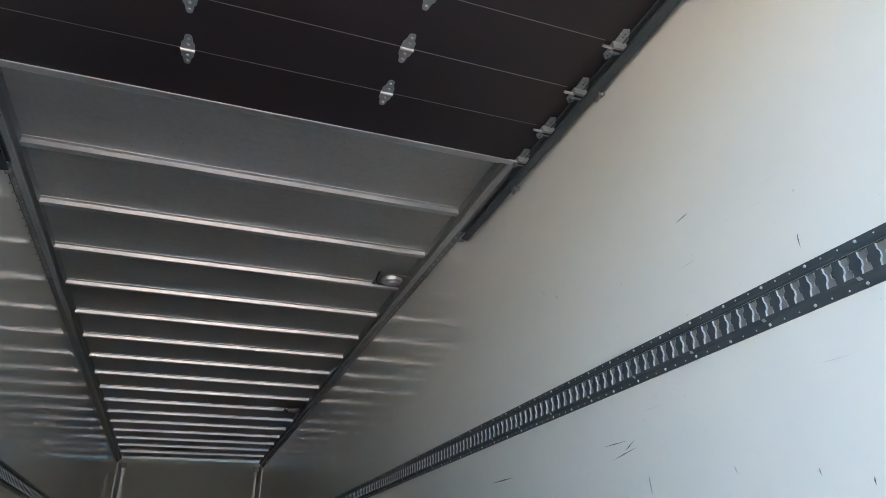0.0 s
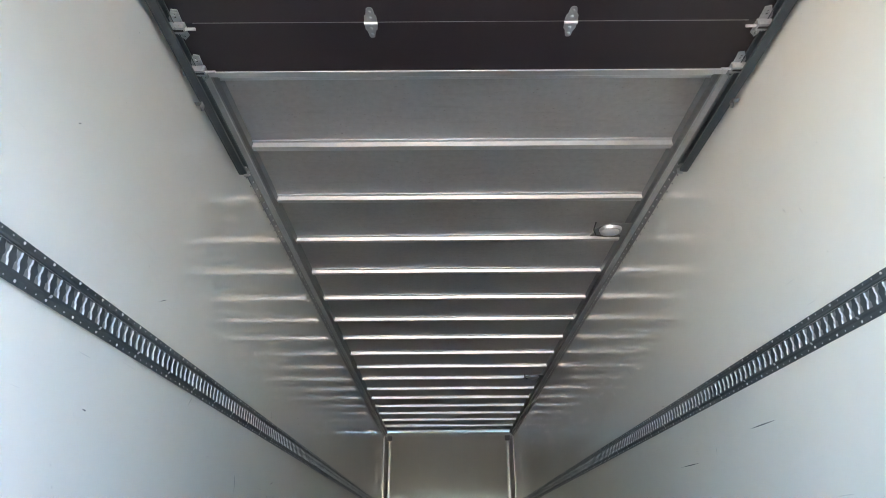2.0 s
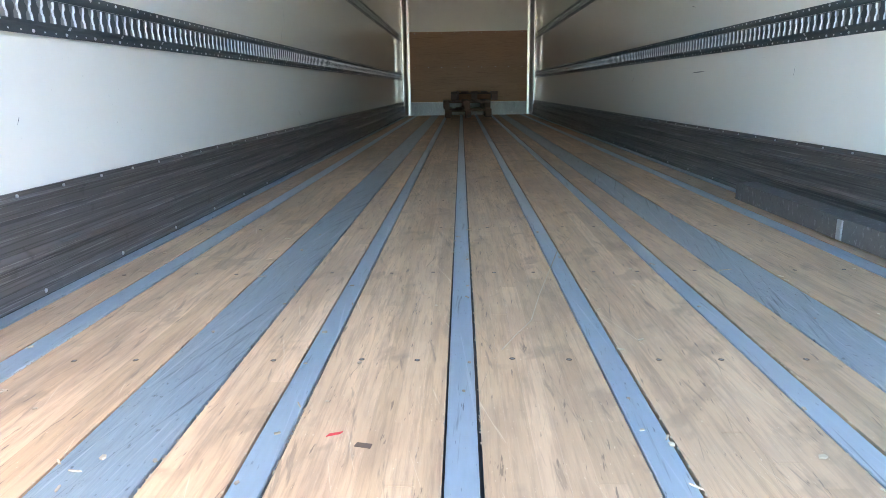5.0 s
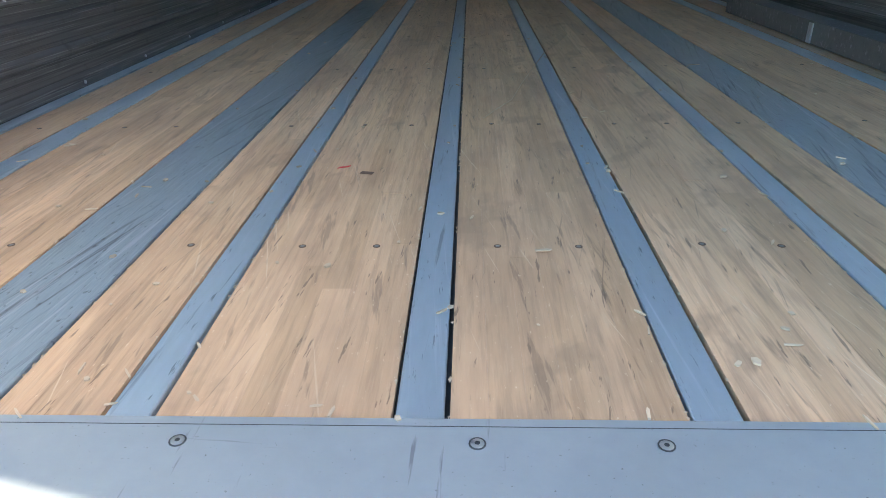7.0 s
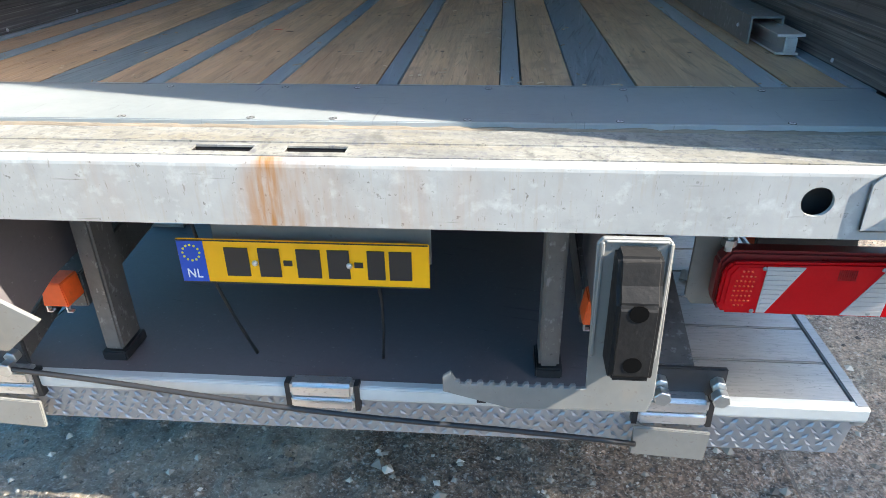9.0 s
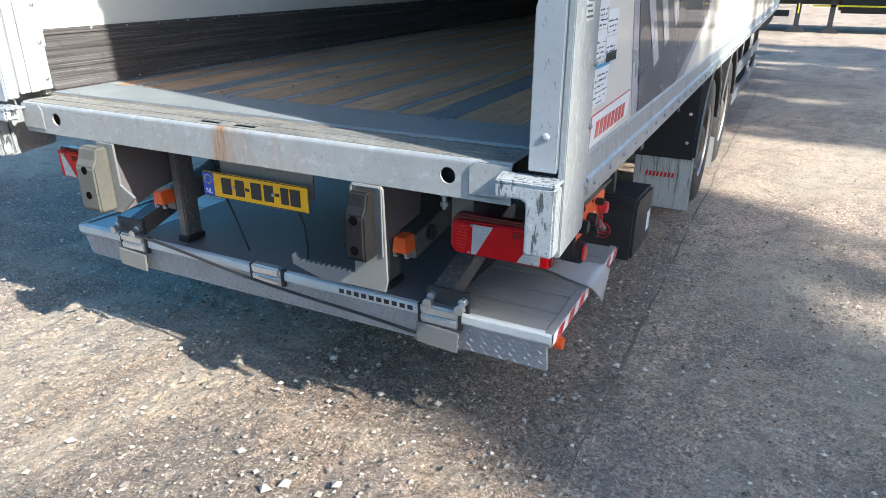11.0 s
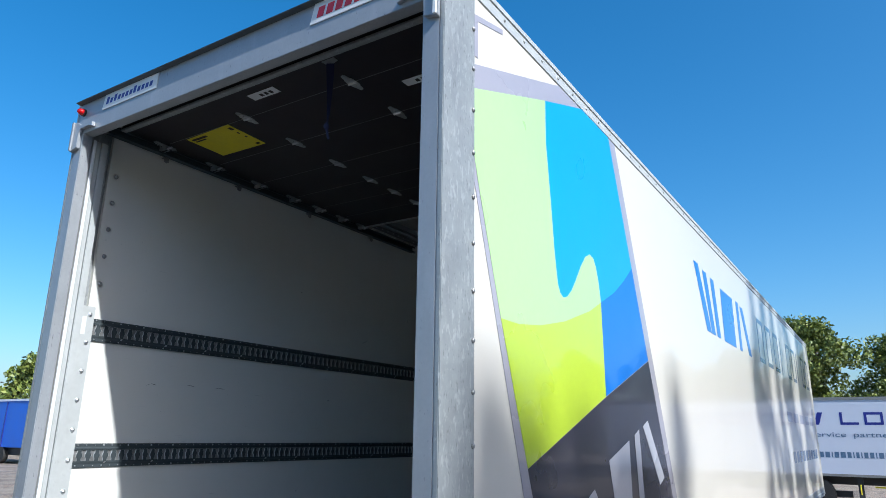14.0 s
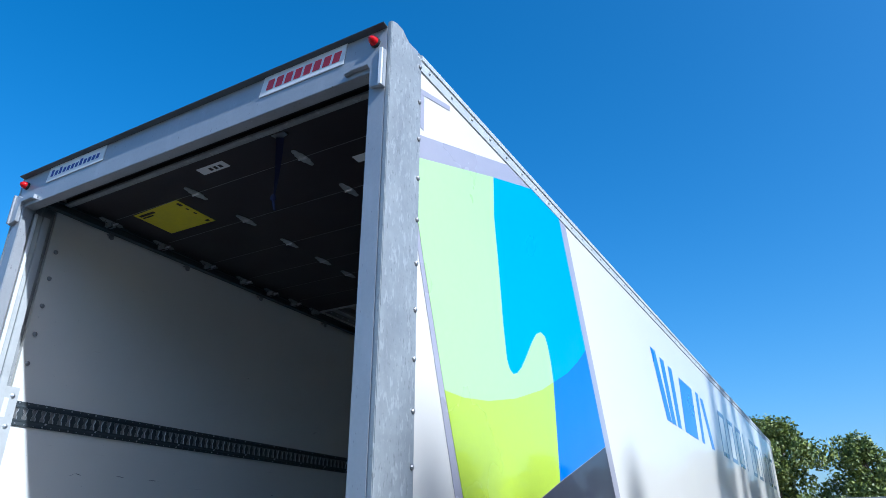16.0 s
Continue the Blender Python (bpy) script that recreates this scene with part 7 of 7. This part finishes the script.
# behind the second trailer
for k, (x, y, h, r) in enumerate(((-7.5, 47, 8.2, 3.4), (-1.2, 46, 8.9, 3.3), (3.4, 48, 7.9, 3.2), (8.2, 47, 7.4, 3.3), (14, 49, 7.9, 3.4), (20, 48, 7.8, 3.4), (27, 46, 8.4, 3.4))):
    tree(x, y, h, r, 1.8, 20 + k, per=230, size=0.115, clumps=105)
# beyond the blue trailer
for k, (x, y, h, r) in enumerate(((-62, 30, 8.0, 4.0), (-54, 33, 7.2, 3.5))):
    tree(x, y, h, r, 1.5, 40 + k, per=90, size=0.24, clumps=70)
# along the yard's sunny side
for k, (x, y, h, r) in enumerate(((24.0, -9.9, 20.3, 3.4), (24.6, -3.9, 20.0, 1.1), (24.6, 2.6, 19.1, 1.25), (24.6, 6.6, 18.2, 2.6), (25.0, 11.0, 18.4, 3.2), (24.0, 17.5, 14.0, 3.2))):
    tree(x, y, h, r, 6.0, 60 + k, per=80, size=0.20, clumps=130)
# unseen trees added past the yard's end to hold back low sky light
for k, (x, y, h, r) in enumerate(((24.5, -15.5, 11.5, 3.3), (23.8, -21.0, 11.0, 3.4), (21.5, -27.0, 10.5, 3.4), (18.0, -32.5, 11.0, 3.5), (12.5, -37.0, 10.0, 3.5))):
    tree(x, y, h, r, 3.0, 140 + k, per=80, size=0.26, clumps=150)
# unseen lower wood, added close behind the row to block the bright horizon
for k in range(10):
    tree(29.5 + 1.2 * math.sin(2.1 * k), 2.0 + 5.0 * k, 13.0 + 1.3 * math.sin(3.7 * k), 3.5, 0.6, 160 + k, per=60, size=0.30, clumps=110, group="wood beside the yard")
# slender taller ones between them
for k, (x, y, h, r) in enumerate(((24.3, -4.72, 20.7, 0.5), (24.3, -4.15, 20.9, 0.9), (24.2, -2.6, 15.2, 1.3), (24.3, -2.42, 21.3, 0.35), (24.2, 1.55, 25.0, 0.6), (24.4, 2.30, 24.6, 0.55), (24.3, 3.15, 25.0, 0.35),
                                  (24.4, 4.5, 25.2, 1.0), (24.2, 6.6, 24.4, 1.4), (24.5, 8.6, 24.2, 1.5))):
    tree(x, y, h, r, 9.0, 80 + k, per=60, size=0.17, clumps=120, group="tall yard trees")
# high crowns on bare stems
for k, (x, y, h, r) in enumerate(((24.4, -3.5, 20.5, 1.2), (24.5, -2.75, 20.1, 0.5))):
    tree(x, y, h, r, 18.4, 95 + k, per=70, size=0.17, clumps=45, group="tall yard trees")
# dense lower crowns that shade the ground beside the wheels
for k, (x, y, h, r) in enumerate(((24.3, -6.3, 19.0, 1.2), (24.3, -7.5, 21.2, 0.85), (24.4, -6.95, 20.2, 0.7), (24.4, -4.35, 20.0, 0.85), (24.3, -1.85, 19.9, 0.42), (24.3, -5.05, 21.0, 0.3), (24.2, 2.0, 19.3, 0.95), (24.4, 3.3, 19.4, 1.15), (24.3, 5.0, 19.2, 1.2), (24.5, 6.7, 19.4, 1.05), (24.4, 10.0, 19.2, 1.2), (24.3, 11.8, 19.3, 1.0))):
    tree(x, y, h, r, 14.5 if r > 0.5 else 18.4, 110 + k, per=70, size=0.17, clumps=110 if r > 0.5 else 50, group="tall yard trees")
# far woods round the yard
rsn = np.random.RandomState(5)
cs, rads = [], []
for k in range(420):
    a = rsn.uniform(0, 2 * math.pi)
    d_ = rsn.uniform(75, 110)
    cs.append((d_ * math.sin(a), d_ * math.cos(a), rsn.uniform(0.5, 5.0)))
    rads.append(rsn.uniform(2.0, 3.6))
tagged(new("far_woods", leaf_mesh(cs, rads, 60, 0.75, 9)), "low green line of far woods round the yard", "woods", kind="stuff")

# ---- loose stones on the yard ----
rsn = np.random.RandomState(8)
sv, sf = [], []
octo = np.array([(1, 0, 0), (-1, 0, 0), (0, 1, 0), (0, -1, 0), (0, 0, 0.7), (0, 0, -0.5)])
of = [(0, 2, 4), (2, 1, 4), (1, 3, 4), (3, 0, 4), (2, 0, 5), (1, 2, 5), (3, 1, 5), (0, 3, 5)]
for k in range(26000):
    x, y = rsn.uniform(-4.5, 5.5), rsn.uniform(-2.0, 9.0) if k % 2 else rsn.uniform(-2.0, 2.5)
    if k % 4 == 0:
        x = rsn.uniform(-2.0, 2.5)
    s = 0.003 + 0.011 * rsn.random() ** 5
    if k % 40 == 0:
        x, y, s = rsn.uniform(-2.2, 3.4), rsn.uniform(-1.0, 3.2), rsn.uniform(0.007, 0.017)
    if k % 800 == 0:
        x, y, s = rsn.uniform(-0.8, 1.8), rsn.uniform(-0.6, 1.3), rsn.uniform(0.018, 0.028)
    a = rsn.uniform(0, 6.28)
    m3 = np.array([(math.cos(a), -math.sin(a), 0), (math.sin(a), math.cos(a), 0), (0, 0, 1)])
    p = (octo * s * rsn.uniform(0.6, 1.3, (6, 1))) @ m3.T + (x, y, s * 0.25)
    o = len(sv)
    sv += p.tolist()
    sf += [tuple(i + o for i in f) for f in of]
me = bpy.data.meshes.new("loose_stones")
me.from_pydata(sv, [], sf)
me.materials.append(M_STONE)
tagged(new("loose_stones", me), "scattered small grey and tan stones on the yard", "gravel", kind="stuff")

# ---- joint between the slabs beside the trailer ----
rs = random.Random(31)
jb = Build()
for k in range(120):
    y = -3.0 + 0.14 * k
    x = 1.31 + 0.012 * noise.noise((0, y * 1.3, 0)) + rs.uniform(-0.006, 0.006)
    w = 0.002 + 0.009 * max(0.0, noise.noise((3, y * 2.1, 0)) + 0.25)
    jb.v += [(x - w, y, 0.0035), (x + w, y, 0.0035)]
for k in range(119):
    jb.f.append((2 * k, 2 * k + 1, 2 * k + 3, 2 * k + 2))
jb.s = [0] * len(jb.f)
solid("slab_joint", jb, mat("joint_dirt", (0.14, 0.11, 0.085), 0.9, var=0.4, scale=8, bump=0.3), "dark dirt-filled joint between ground slabs", "joint", kind="structure")

# ---- hardwood staves of the trailer floor ----
rs = random.Random(21)
bays = []
ed = [-1.153] + [v for x0, x1, _ in STRIPS for v in (x0, x1)] + [1.153]
for a, c in zip(ed[::2], ed[1::2]):
    bays.append((a + 0.0056, c - 0.0038))
unit = Build().box(0, 1, 0, 1, -0.011, 0).mesh("stave", M_WOOD)
far = Build()
NEAR = 2.3
count = 0
for a, c in bays:
    n = max(2, round((c - a) / 0.036))
    w = (c - a) / n
    for i in range(n):
        y = 0.488
        first = True
        while y < BACK - 0.03:
            L_ = rs.uniform(0.45, 1.3) * (rs.uniform(0.3, 1) if first else 1)
            first = False
            y1 = min(BACK - 0.02, y + L_)
            z = 1.1995 + rs.uniform(-0.0003, 0.0003)
            if y < NEAR and count < 300:
                ob = new("stave", unit)
                ob.parent = floor
                ob.matrix_local = Matrix.Translation((a + w * i + 0.0001, y + 0.0002, z)) @ Matrix.Diagonal((w - 0.0002, y1 - y - 0.0004, 1, 1))
                count += 1
            else:
                far.box(a + w * i + 0.0002, a + w * (i + 1) - 0.0002, y + 0.0002, y1 - 0.0002, 1.189, z)
            y = y1
o = part("far_staves", far, M_WOODF, floor, "weathered brown hardwood staves")
o["kind"] = "stuff"
hole = Build().cyl((0, 0, 0), (0, 0, 0.0004), 0.0055, 12).mesh("screw_hole", M_PALLET)
nail = Build().dome((0, 0, 0), (0, 0, 1), 0.0038, 0.0008, 10).mesh("floor_screw", M_TUBE)
spots = []
for row in range(6):
    for a, c in bays:
        for u in ((0.28, 0.76) if c - a > 0.2 else (0.5,)):
            spots.append(shift(a + (c - a) * u + rs.uniform(-0.006, 0.006), 0.858 + 0.62 * row + rs.uniform(-0.005, 0.005), 1.2002))
pieces("screw_hole", hole, spots, floor)
pieces("floor_screw", nail, spots, floor, "dull sunk screw head")
# frayed edges of the staves along the steel strips
fb_ = Build()
for x0, x1, _ in STRIPS:
    for edge, d in ((x0, 1), (x1, -1)):
        y = 0.49
        while y < 3.6:
            L_ = rs.uniform(0.004, 0.014)
            if rs.random() < 0.34 * (0.4 + noise.noise((edge * 7, y * 3, 1))) + 0.05:
                w_ = rs.uniform(0.0006, 0.0024)
                base_x = edge - d * 0.0042
                fb_.add([(base_x, y, 1.1985), (base_x, y + L_, 1.1985), (base_x + d * w_, y + L_ * rs.uniform(0.2, 0.8), 1.2005), (base_x - d * 0.002, y + L_ * 0.5, 1.2008)], [(0, 2, 3), (2, 1, 3)])
            y += L_ * rs.uniform(0.7, 1.8)
part("frayed_edge", fb_, M_SAW, floor, "pale frayed wood along the strips")["kind"] = "stuff"
